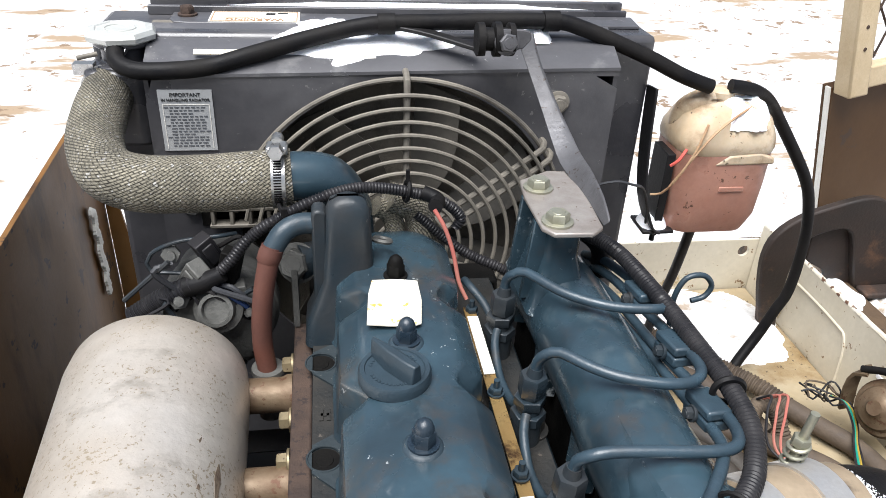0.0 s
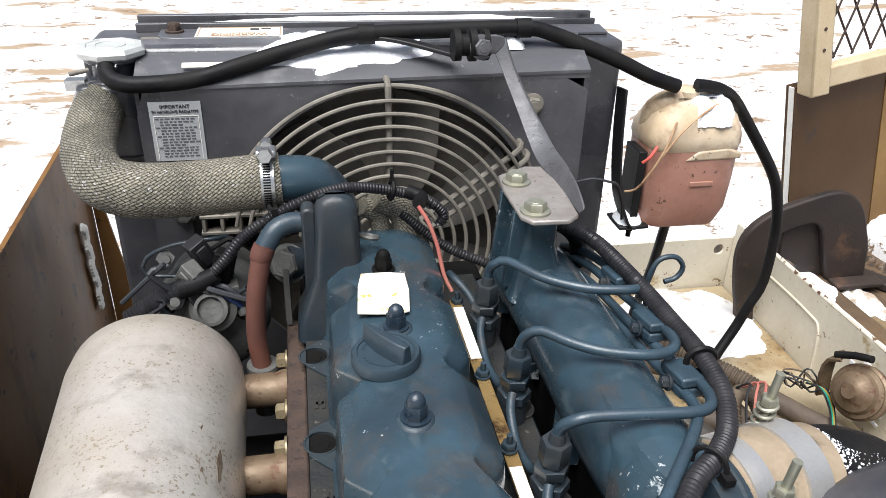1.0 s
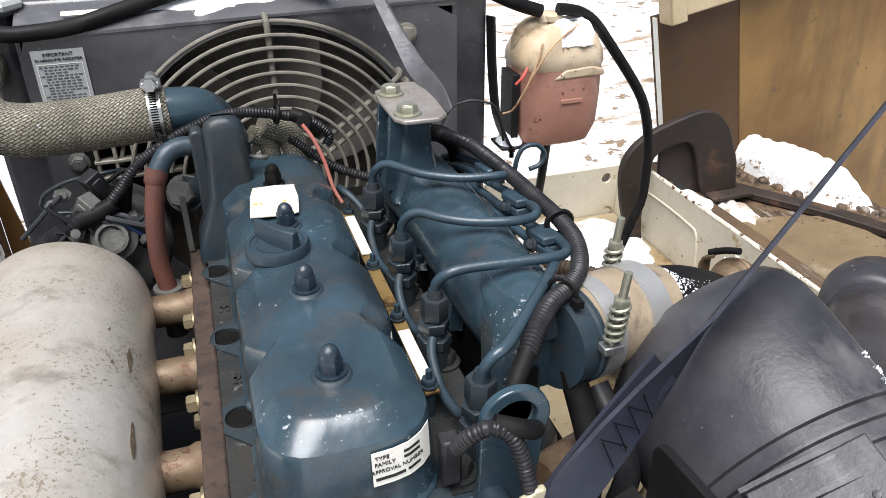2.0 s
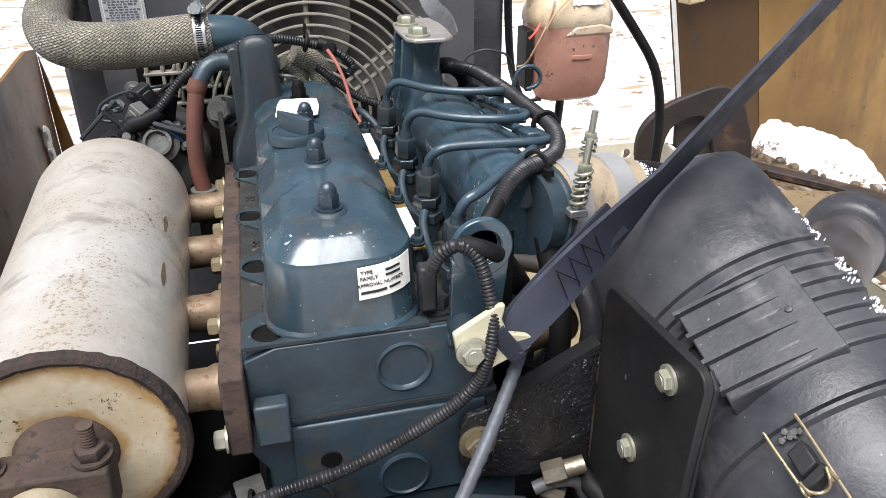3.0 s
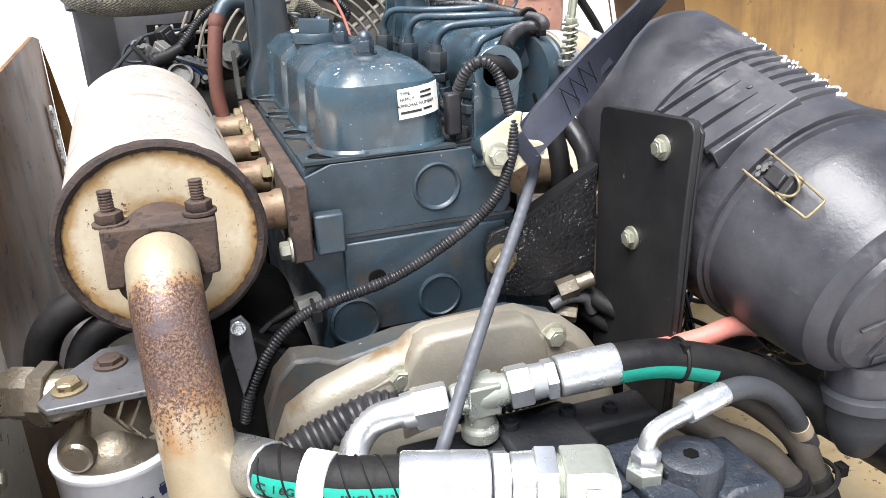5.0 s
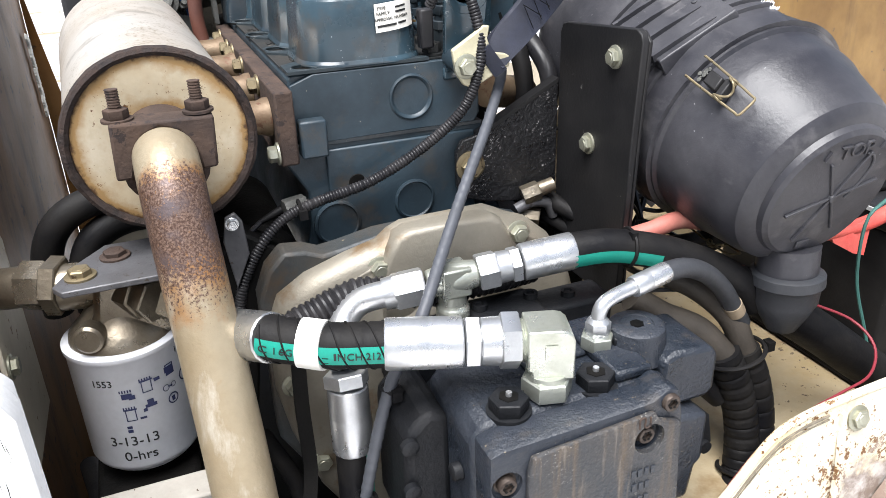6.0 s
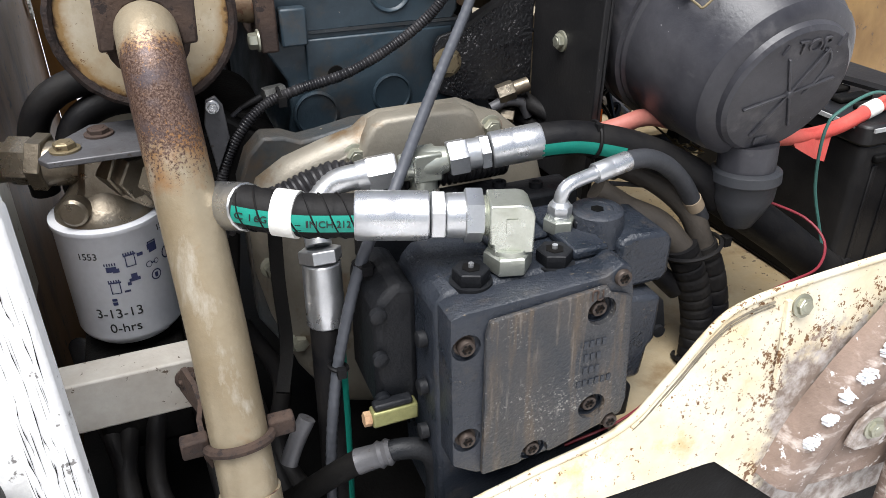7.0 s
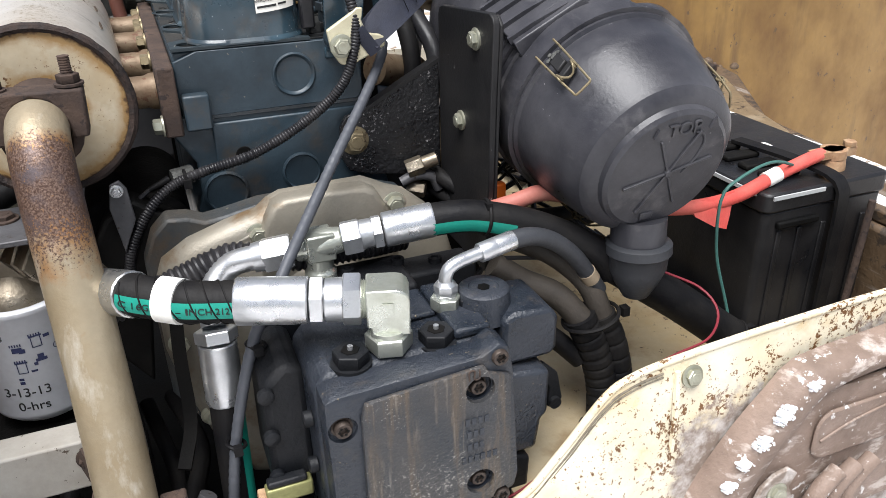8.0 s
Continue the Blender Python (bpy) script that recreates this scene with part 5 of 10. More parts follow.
def flange_and_muffler():
    f = thing("exhaust_flange", "brown rusted exhaust flange bar bolted to the head", "exhaust flange", (-0.013, 0.42, 1.136))
    part("bar", Shape().box(-0.022, -0.0065, 0.221, 0.612, 1.136, 1.198), RUST, f, bevel=0.002)
    for y, z in ((0.300, 1.188), (0.325, 1.150), (0.395, 1.188), (0.420, 1.15), (0.458, 1.190), (0.502, 1.188), (0.565, 1.190), (0.228, 1.146)):
        bolt(f, (-0.022, y, z), (-1, 0, 0), 0.0070, 0.009, GOLD if y > 0.24 else OLIVEZINC)
    m = thing("muffler", "dull cream aluminised steel muffler with a scorched end seam", "muffler", (-0.115, 0.40, 1.10))
    o, d = Vector((-0.109, 0.200, 1.1765)), Vector((-0.1264, 0.567, 1.187)) - Vector((-0.109, 0.200, 1.1765))
    r = 0.0665
    length = d.length
    part("shell", Shape().lathe(o, d, [(0.004, r), (0.12, r + 0.0006), (length - 0.030, r + 0.003), (length - 0.012, r + 0.001), (length - 0.004, r - 0.005), (length - 0.001, r - 0.014), (length + 0.001, r - 0.03), (length + 0.003, 0.0)], 72), MUFFLER, m, smooth=60)
    dd, a, b = side_axes(d)
    disc = [(0.0025, 0.0001), (0.0012, 0.012), (0.0005, 0.03), (0.0008, 0.045), (0.0012, 0.056), (0.0020, 0.061), (0.0025, r - 0.003), (0.0045, r - 0.003)]
    part("end_cap", Shape().rings([[o + dd * q + (a * math.cos(2 * math.pi * j / 64) + b * math.sin(2 * math.pi * j / 64)) * w for j in range(64)] for q, w in disc], True, [w for _, w in disc]), RIMSTAIN, m, "cream end cap with rust spots and a brown rim", smooth=60)
    ring = []
    s = Shape()
    for i in range(73):
        t = 2 * math.pi * i / 72
        e = a * math.cos(t) + b * math.sin(t)
        k = 0.0034 + 0.0008 * noise.noise((math.cos(t) * 9, math.sin(t) * 9, 1.0))
        c = o + dd * 0.004 + e * (r - 0.0005)
        ring.append([c + e * k * 1.15 * math.cos(w) + dd * k * 1.7 * math.sin(w) for w in (2 * math.pi * j / 8 for j in range(8))])
    s.rings(ring, False)
    part("seam_weld", s, BURNT, m, "rough scorched black seam")
    for s0, s1, ang, w in ((0.290, 0.324, 58, 0.0020), (0.198, 0.228, 55, 0.0026), (0.116, 0.150, 56, 0.0024), (0.236, 0.250, 41, 0.0014), (0.192, 0.204, 43, 0.0014)):
        up, right = Vector((0, -0.03, 1)), Vector((1, 0.047, 0))
        rows = []
        for i in range(9):
            s_ = s0 + (s1 - s0) * i / 8
            half = w * math.sqrt(max(0.02, 1 - (i / 4 - 1) ** 2)) * (0.85 + 0.3 * noise.noise((s_ * 90, ang, 0)))
            rows.append([o + dd * s_ + (up * math.cos(g) + right * math.sin(g)).normalized() * (r + 0.0010 + 0.0006 * (s_ > 0.2)) for g in (radians(ang) + k * half / r for k in (-1, 0, 1))])
        part("weld_mark", sheet(rows, (0.0002, 0, 0.0002)), WELDSTAIN, m, "brown spot weld stain")
    for y, z in ((0.251, 1.172), (0.347, 1.174), (0.449, 1.176), (0.543, 1.178)):
        part("stub_pipe", Shape().tube([(-0.060, y, z), (-0.04, y, z), (-0.0225, y, z)], lambda q: 0.0142 + (0.0018 if q > 0.03 else 0), 22, 0.004), STUB, m, "heat-stained stub pipe")
    return m


MUFFLER_T = flange_and_muffler()


def exhaust_pipe():
    t = thing("exhaust_pipe", "bent exhaust pipe, rusted at the bend and cream below", "exhaust pipe", (-0.10, 0.05, 0.75))
    path = [(-0.110, 0.205, 1.1775), (-0.110, 0.165, 1.1795), (-0.1095, 0.140, 1.1785), (-0.109, 0.121, 1.164), (-0.108, 0.107, 1.133), (-0.105, 0.082, 1.06), (-0.1025, 0.055, 0.99), (-0.1015, 0.028, 0.92), (-0.1015, 0.000, 0.85), (-0.102, -0.03, 0.77)]
    part("pipe", Shape().tube(path, 0.0215, 30, 0.006), PIPE, t)
    sad = part("clamp_saddle", Shape().prism([(-0.143, 1.168), (-0.137, 1.168), (-0.132, 1.168), (-0.1285, 1.180), (-0.121, 1.197), (-0.110, 1.2015), (-0.098, 1.197), (-0.0895, 1.183), (-0.087, 1.168), (-0.076, 1.169), (-0.074, 1.205), (-0.141, 1.207)], "y", 0.147, 0.171), RUST, t, "rusty saddle clamp", bevel=0.002)
    part("u_bolt", Shape().tube([(-0.135, 0.159, 1.205), (-0.135, 0.159, 1.175), (-0.130, 0.159, 1.157), (-0.110, 0.159, 1.148), (-0.090, 0.159, 1.157), (-0.084, 0.159, 1.175), (-0.083, 0.159, 1.205)], 0.0045, 12, 0.005), RUST, sad)
    for x in (-0.135, -0.083):
        part("stud", Shape().tube([(x, 0.159, 1.205), (x, 0.159, 1.2275)], lambda q: 0.0043 if (q / 0.0018) % 1 < 0.5 else 0.0037, 12, 0.0006), RUST, sad)
        part("nut", Shape().lathe((x, 0.159, 1.2062), (0, 0, 1), [(0, 0.0105), (0.0018, 0.0105)], 20).hexa((x, 0.159, 1.208), (x, 0.159, 1.2145), 0.0082), RUST, sad)
    part("inlet_ring", Shape().lathe((-0.110, 0.207, 1.1765), (0, -1, 0), [(0, 0.032), (0.006, 0.029), (0.014, 0.0255), (0.040, 0.024)], 30), RUST, t)
    c = Vector((-0.1015, 0.022, 0.905))
    rg = part("ring_clamp", Shape().torus(c, (0.03, -0.36, -0.93), 0.0235, 0.0042, 34, 8), RUST, t, "rusty ring clamp")
    for sx in (-1, 1):
        part("lug", Shape().box(-0.010, 0.010, -0.006, 0.006, -0.008, 0.008, Matrix.Translation(c + Vector((sx * 0.032, 0.004, 0.002)))), RUST, rg, bevel=0.002)
    part("tail_lower", Shape().tube([(-0.1015, 0.006, 0.868), (-0.1015, -0.018, 0.80), (-0.102, -0.034, 0.752)], 0.0232, 28, 0.01), PIPE, t)


exhaust_pipe()


# ---- radiator ----
def radiator():
    r = thing("radiator", "black radiator with a dusty wire fan guard", "radiator", (0.08, 0.82, 0.86))
    core = part("core_box", Shape().box(-0.200, 0.345, 0.795, 0.882, 0.86, 1.400), RADBLACK, r, bevel=0.006)
    part("rear_lip", Shape().box(-0.16, 0.335, 0.878, 0.886, 1.398, 1.414).box(-0.16, 0.335, 0.862, 0.868, 1.400, 1.409), RADBLACK, r, bevel=0.001)
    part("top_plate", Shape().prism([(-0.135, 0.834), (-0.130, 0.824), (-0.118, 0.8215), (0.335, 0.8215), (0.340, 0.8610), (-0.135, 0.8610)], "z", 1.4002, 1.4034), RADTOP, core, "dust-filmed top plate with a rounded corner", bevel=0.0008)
    sh = part("shroud", holed_plate(-0.148, 0.290, 0.95, 1.3755, 0.084, 1.210, 0.160, 0.745, 0.748, 64), RADBLACK, r, "black sheet fan shroud")
    for x in (-0.148, 0.286):
        part("shroud_rim", Shape().prism([(0.748, 0.95), (0.748, 1.3735 + 0.008 * (x > 0)), (0.758, 1.3815 + 0.008 * (x > 0)), (0.796, 1.3965 + 0.002 * (x > 0)), (0.796, 0.95)], "x", x, x + 0.004), RADBLACK, sh)
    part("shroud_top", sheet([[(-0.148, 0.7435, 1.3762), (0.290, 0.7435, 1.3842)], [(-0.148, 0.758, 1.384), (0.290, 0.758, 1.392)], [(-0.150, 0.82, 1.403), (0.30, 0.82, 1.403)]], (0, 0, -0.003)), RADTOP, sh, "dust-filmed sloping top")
    part("shroud_brow", Shape().prism([(-0.148, 1.3753), (0.290, 1.3753), (0.290, 1.3836)], "y", 0.745, 0.748), RADBLACK, sh)
    part("core_face", Shape().box(-0.10, 0.27, 0.788, 0.796, 0.98, 1.38), CORE, r, "dusty grey-brown cooling core")
    fan = part("fan", Shape().cyl((0.084, 0.752, 1.21), (0.084, 0.78, 1.21), 0.045), FANM, r, "dusty black fan")
    for k in range(7):
        a = 2 * math.pi * k / 7 + 0.2
        rows = []
        for j in range(6):
            rad = 0.042 + 0.108 * j / 5
            w = 0.20 + 0.05 * math.sin(j)
            rows.append([(0.084 + rad * math.cos(a + u * w + 0.05 * j), 0.766 + u * 0.012, 1.21 + rad * math.sin(a + u * w + 0.05 * j)) for u in (-1, -0.3, 0.4, 1)])
        part("blade", sheet(rows, (0, 0.002, 0)), FANM, fan)
    g = part("fan_guard", Shape().torus((0.084, 0.734, 1.210), (0, 1, 0), 0.166, 0.0024, 72, 8, -75, 168), GUARD, r, "grey wire fan guard")
    for i in range(11):
        rad = 0.030 + 0.0125 * i
        bow = 0.722 - 0.006 * (1 - (rad / 0.166) ** 2)
        part("ring_wire", Shape().torus((0.084, bow, 1.210), (0, 1, 0), rad, 0.00205, 64, 7, -75, 168), GUARD, g)
    for a, off in ((90, 0), (34, 0.007), (34, -0.007), (-24, 0)):
        c, w = math.cos(radians(a)), math.sin(radians(a))
        pts = [(0.084 + c * q - w * off, 0.7185 + 0.009 * (q / 0.166) ** 2, 1.210 + w * q + c * off) for q in (0.028, 0.08, 0.13, 0.166)]
        pts.append((0.084 + c * 0.170 - w * off, 0.745, 1.210 + w * 0.170 + c * off))
        part("spoke", Shape().tube(pts, 0.0032, 8, 0.01), GUARD, g)
    lat = Shape()
    for i in range(5):
        lat.box(-0.1015 + 0.0175 * i, -0.0975 + 0.0175 * i, 0.728, 0.742, 1.232, 1.279)
    for i in range(3):
        lat.box(-0.103, -0.020, 0.7275, 0.741, 1.230 + 0.018 * i, 1.234 + 0.018 * i)
    part("lattice", lat, GUARD, g, "dusty grey grille bars", bevel=0.001)
    # Black sheet added behind the bars for the shade in the grille's gaps.
    part("lattice_back", Shape().box(-0.112, -0.018, 0.7425, 0.7445, 1.226, 1.280), VOID, g)
    bolt(r, (-0.119, 0.744, 1.248), (0, -1, 0), 0.008, 0.008, ALTM)
    bolt(r, (0.232, 0.744, 1.350), (0, -1, 0), 0.0085, 0.008, GUARD)
    bolt(r, (-0.120, 0.848, 1.4036), (0, 0, 1), 0.007, 0.009, RUST)
    # labels
    lab = part("notice", Shape().box(-0.137, -0.090, 0.7436, 0.7446, 1.305, 1.363), GREYLABEL, sh, "faded grey printed notice")
    m = Matrix.Translation((-0.1135, 0.7432, 1.3585)) @ Matrix.Rotation(radians(90), 4, "X")
    writing("IMPORTANT", 0.0048, m, BLACKINK, "notice_title", lab)
    writing("IN HANDLING RADIATOR", 0.0036, Matrix.Translation((0, 0, -0.0048)) @ m, BLACKINK, "notice_line", lab)
    random.seed(7)
    for i in range(14):
        x = -0.1325 if i in (0, 3, 6, 10) else -0.1285
        while x < (-0.112 if i in (2, 9) else -0.098):
            w = random.uniform(0.0022, 0.0052)
            part("printed_bar", Shape().box(x, x + w, 0.7432, 0.7436, 1.3462 - i * 0.00285, 1.3474 - i * 0.00285), GREYINK, lab)
            x += w + 0.0014
    rim = Shape()
    for x0, x1, z0, z1 in ((-0.134, -0.093, 1.349, 1.3496), (-0.134, -0.1334, 1.307, 1.349), (-0.0936, -0.093, 1.307, 1.349)):
        rim.box(x0, x1, 0.7432, 0.7436, z0, z1)
    part("printed_frame", rim, PAPER, lab)
    w = part("warning_label", Shape().box(-0.098, -0.012, 0.822, 0.862, 1.4036, 1.4043), PAPER, core, "cream warning label with faded brown print")
    writing("WARNING", 0.0115, Matrix.Translation((-0.055, 0.8295, 1.4046)) @ Matrix.Rotation(radians(180), 4, "Z"), LABELTAN, "warning_word", w, 0.0002)
    part("warning_band", Shape().box(-0.095, -0.015, 0.8360, 0.8366, 1.4043, 1.4046), LABELTAN, w)
    part("printed_frame", Shape().box(-0.096, -0.014, 0.8235, 0.8248, 1.4043, 1.4046).box(-0.096, -0.014, 0.859, 0.8603, 1.4043, 1.4046).box(-0.096, -0.095, 0.824, 0.86, 1.4043, 1.4046).box(-0.015, -0.014, 0.824, 0.86, 1.4043, 1.4046), LABELTAN, w)
    part("printed_marks", Shape().box(-0.045, -0.036, 0.848, 0.855, 1.4043, 1.4046).box(-0.034, -0.024, 0.852, 0.856, 1.4043, 1.4046), BLACKINK, w)
    part("small_label", Shape().box(0.13, 0.215, 0.82, 0.845, 1.4036, 1.4043), GOLDPAPER, core, "yellowed label")
    tilt = Matrix.Translation((0, 0.752, 1.3815)) @ Matrix.Rotation(radians(32), 4, "X")
    for x0, x1, k in ((-0.105, -0.062, 0.018), (0.03, 0.058, -0.001)):
        l = part("edge_label", Shape().box(x0, x1, 0.006, 0.012, 0.0012, 0.002, Matrix.Translation((0, k * 0.3, k * 0.2)) @ tilt), GOLDPAPER, sh, "small cream label")
    # filler neck and cap
    neck = part("filler_neck", Shape().lathe((-0.172, 0.796, 1.352), (0, 0, 1), [(0, 0.028), (0.022, 0.028), (0.024, 0.020), (0.036, 0.020), (0.038, 0.0255), (0.046, 0.0255)], 32), RADBLACK, r, bevel=0.001)
    part("tank_corner", Shape().prism(rounded(-0.205, -0.150, 0.765, 0.82, 0.012, 4), "z", 1.30, 1.372), RADBLACK, r, bevel=0.004)
    cap = part("filler_cap", Shape().lathe((-0.172, 0.796, 1.394), (0, 0, 1), [(0, 0.0285), (0.002, 0.0315), (0.0062, 0.0325), (0.0100, 0.0300), (0.0108, 0.0235), (0.0098, 0.0225), (0.0100, 0.0)], 8, 0.2), CAPM, neck, "dull metal pressure cap", smooth=30)
    part("rim_dent", Shape().torus((-0.172, 0.796, 1.4041), (0, 0, 1), 0.0135, 0.0006, 30, 6), CAPM, cap)
    part("vent_lever", Shape().box(-0.150, -0.118, 0.82, 0.834, 1.396, 1.402), GUARD, neck)
    part("vent_pipe", Shape().tube([(-0.190, 0.775, 1.386), (-0.206, 0.768, 1.384)], 0.0022), GUARD, neck)
    part("collar", Shape().lathe((-0.173, 0.778, 1.3905), (0, -0.8, 0.5), [(0, 0.0095), (0.003, 0.0105), (0.006, 0.0095)], 20), STEEL, neck)
    return r


radiator()
drift("radiator_snow", -0.065, 0.165, 0.744, 0.835, 1.3800, 0.011, 2.2, "wet snow lying on the radiator top", 0.50, 90, 40, None, 0.27)
drift("lip_snow", -0.02, 0.05, 0.80, 0.84, 1.403, 0.008, 7.7, "small patch of snow on the radiator", 0.5, 14, 14)
drift("corner_snow", 0.20, 0.235, 0.78, 0.83, 1.400, 0.012, 4.4, "clump of snow on the radiator", 0.2, 12, 12)


def radiator_hose():
    h = thing("radiator_hose", "thick grey braided radiator hose with a steel clamp", "hose", (-0.10, 0.68, 1.30))
    path = [(-0.187, 0.800, 1.352), (-0.186, 0.775, 1.350), (-0.186, 0.735, 1.343), (-0.181, 0.690, 1.333), (-0.164, 0.654, 1.325), (-0.135, 0.640, 1.321), (-0.09, 0.638, 1.321), (-0.045, 0.638, 1.324), (-0.018, 0.639, 1.325)]
    part("hose", Shape().tube(path, 0.0232, 34, 0.005), BRAID, h)
    part("clamp_band", Shape().lathe((-0.0285, 0.6385, 1.3245), (1, 0.02, 0), [(-0.0055, 0.0236), (-0.0055, 0.0248), (0.0055, 0.0248), (0.0055, 0.0236)], 44), STEEL, h, "slotted stainless clamp band")
    for i in range(26):
        a = radians(-20 + i * 5.2)
        part("slot", Shape().box(-0.003, 0.003, -0.0006, 0.0006, 0.0247, 0.0251, Matrix.Translation((-0.0285, 0.6385, 1.3245)) @ Matrix.Rotation(a + 0.3, 4, "X")), VOID, h)
    part("screw_housing", Shape().box(-0.037, -0.020, 0.626, 0.642, 1.349, 1.356), STEEL, h, bevel=0.002)
    part("screw", Shape().hexa((-0.0285, 0.628, 1.354), (-0.0285, 0.612, 1.357), 0.0062).lathe((-0.0285, 0.640, 1.354), (0, 1, 0), [(0, 0.005), (0.012, 0.005)], 14), STEEL, h)
    part("neck_clamp", Shape().lathe((-0.186, 0.782, 1.3505), (0, -1, 0), [(-0.005, 0.0236), (-0.005, 0.0248), (0.005, 0.0248), (0.005, 0.0236)], 36).box(-0.214, -0.196, 0.776, 0.788, 1.366, 1.376), STEEL, h)


radiator_hose()


def strut():
    t = thing("bonnet_strut", "scuffed grey steel strut bolted to the manifold", "strut", (0.175, 0.56, 1.333))
    part("foot", Shape().prism([(0.163, 0.603), (0.160, 0.575), (0.161, 0.524), (0.168, 0.514), (0.196, 0.513), (0.206, 0.522), (0.2085, 0.560), (0.2085, 0.618), (0.190, 0.620)], "z", 1.3315, 1.3355), FOOTSTEEL, t, "worn bright foot plate", bevel=0.0012)
    left = [(0.2075, 0.526, 1.3335), (0.2075, 0.548, 1.3335), (0.2060, 0.590, 1.3340), (0.2020, 0.625, 1.3390), (0.1995, 0.645, 1.3490), (0.1955, 0.675, 1.3680), (0.1855, 0.703, 1.3990), (0.1800, 0.712, 1.4130)]
    right = [(0.2110, 0.524, 1.3380), (0.2125, 0.546, 1.3450), (0.2155, 0.585, 1.3475), (0.2165, 0.618, 1.3480), (0.2155, 0.645, 1.3540), (0.2085, 0.675, 1.3720), (0.1970, 0.700, 1.4010), (0.1905, 0.711, 1.4240)]
    a, b = spline(left, 0.008), spline(right, 0.008)
    k = min(len(a), len(b))
    rows = [[a[i * (len(a) - 1) // (k - 1)].lerp(b[i * (len(b) - 1) // (k - 1)], u) for u in (0, 0.33, 0.67, 1)] for i in range(k)]
    part("bar", sheet(rows, (0.002, 0.004, 0.001)), GALV, t, "scuffed grey twisted flat bar", bevel=0.0008, smooth=50)
    part("top_tab", Shape().prism([(0.160, 1.405), (0.183, 1.411), (0.190, 1.4180), (0.1895, 1.4255), (0.182, 1.4275), (0.160, 1.4275)], "y", 0.7095, 0.7130), GALV, t, bevel=0.001)
    for y in (0.587, 0.531):
        bolt(t, (0.174, y, 1.3356), (0, 0, 1), 0.0088, 0.0085, OLIVEZINC)
    part("pivot", Shape().lathe((0.176, 0.718, 1.417), (-1, 0, 0), [(0, 0.014), (0.005, 0.0145), (0.006, 0.010), (0.011, 0.010), (0.012, 0.015), (0.018, 0.015), (0.019, 0.010), (0.026, 0.010), (0.027, 0.0145), (0.033, 0.0145)], 26), RUBBER, t, "ribbed rubber pivot")
    bolt(t, (0.168, 0.7085, 1.417), (0.1, -1, 0.15), 0.0085, 0.008, GALV)
    part("brace", Shape().prism([(0.755, 1.398), (0.735, 1.398), (0.708, 1.405), (0.708, 1.425), (0.728, 1.428)], "x", 0.146, 0.150)
         .strip([(0.150, 0.744, 1.402), (0.10, 0.775, 1.409), (0.05, 0.795, 1.412)], 0.016, 0.004, (0, 1, 0)), BLACK, t, "black brace", bevel=0.001)


strut()


def overflow_hose():
    h = thing("overflow_hose", "thin black rubber overflow hose, kinked and cut by the bottle", "hose", (0.1, 0.77, 1.37))
    part("hose", Shape().tube([(-0.172, 0.790, 1.394), (-0.173, 0.777, 1.3925), (-0.171, 0.760, 1.3845), (-0.155, 0.748, 1.3795), (-0.125, 0.745, 1.3800), (-0.090, 0.746, 1.3835), (-0.047, 0.757, 1.3930), (0.005, 0.773, 1.4035), (0.057, 0.780, 1.4130), (0.129, 0.785, 1.4150), (0.227, 0.790, 1.4155), (0.262, 0.788, 1.4095), (0.328, 0.780, 1.3850), (0.372, 0.778, 1.3650), (0.405, 0.778, 1.3535)], 0.0078, 16, 0.007), RUBBER, h)
    for x in (0.068, 0.229):
        part("sleeve", Shape().lathe((x - 0.007, 0.7815 if x < 0.1 else 0.790, 1.4135 if x < 0.1 else 1.4155), (1, 0.01, 0.01), [(0, 0.0082), (0, 0.0098), (0.016, 0.0098), (0.016, 0.0082)], 18), RUBBER, h)
    part("tail_hose", Shape().tube([(0.428, 0.780, 1.354), (0.455, 0.782, 1.349), (0.490, 0.805, 1.330), (0.527, 0.83, 1.297), (0.581, 0.83, 1.225), (0.600, 0.83, 1.183), (0.610, 0.83, 1.131), (0.611, 0.83, 1.059), (0.600, 0.83, 1.025), (0.585, 0.828, 0.987), (0.562, 0.818, 0.957), (0.539, 0.803, 0.937), (0.50, 0.775, 0.930)], 0.0070, 14, 0.01), RUBBER, h)


overflow_hose()


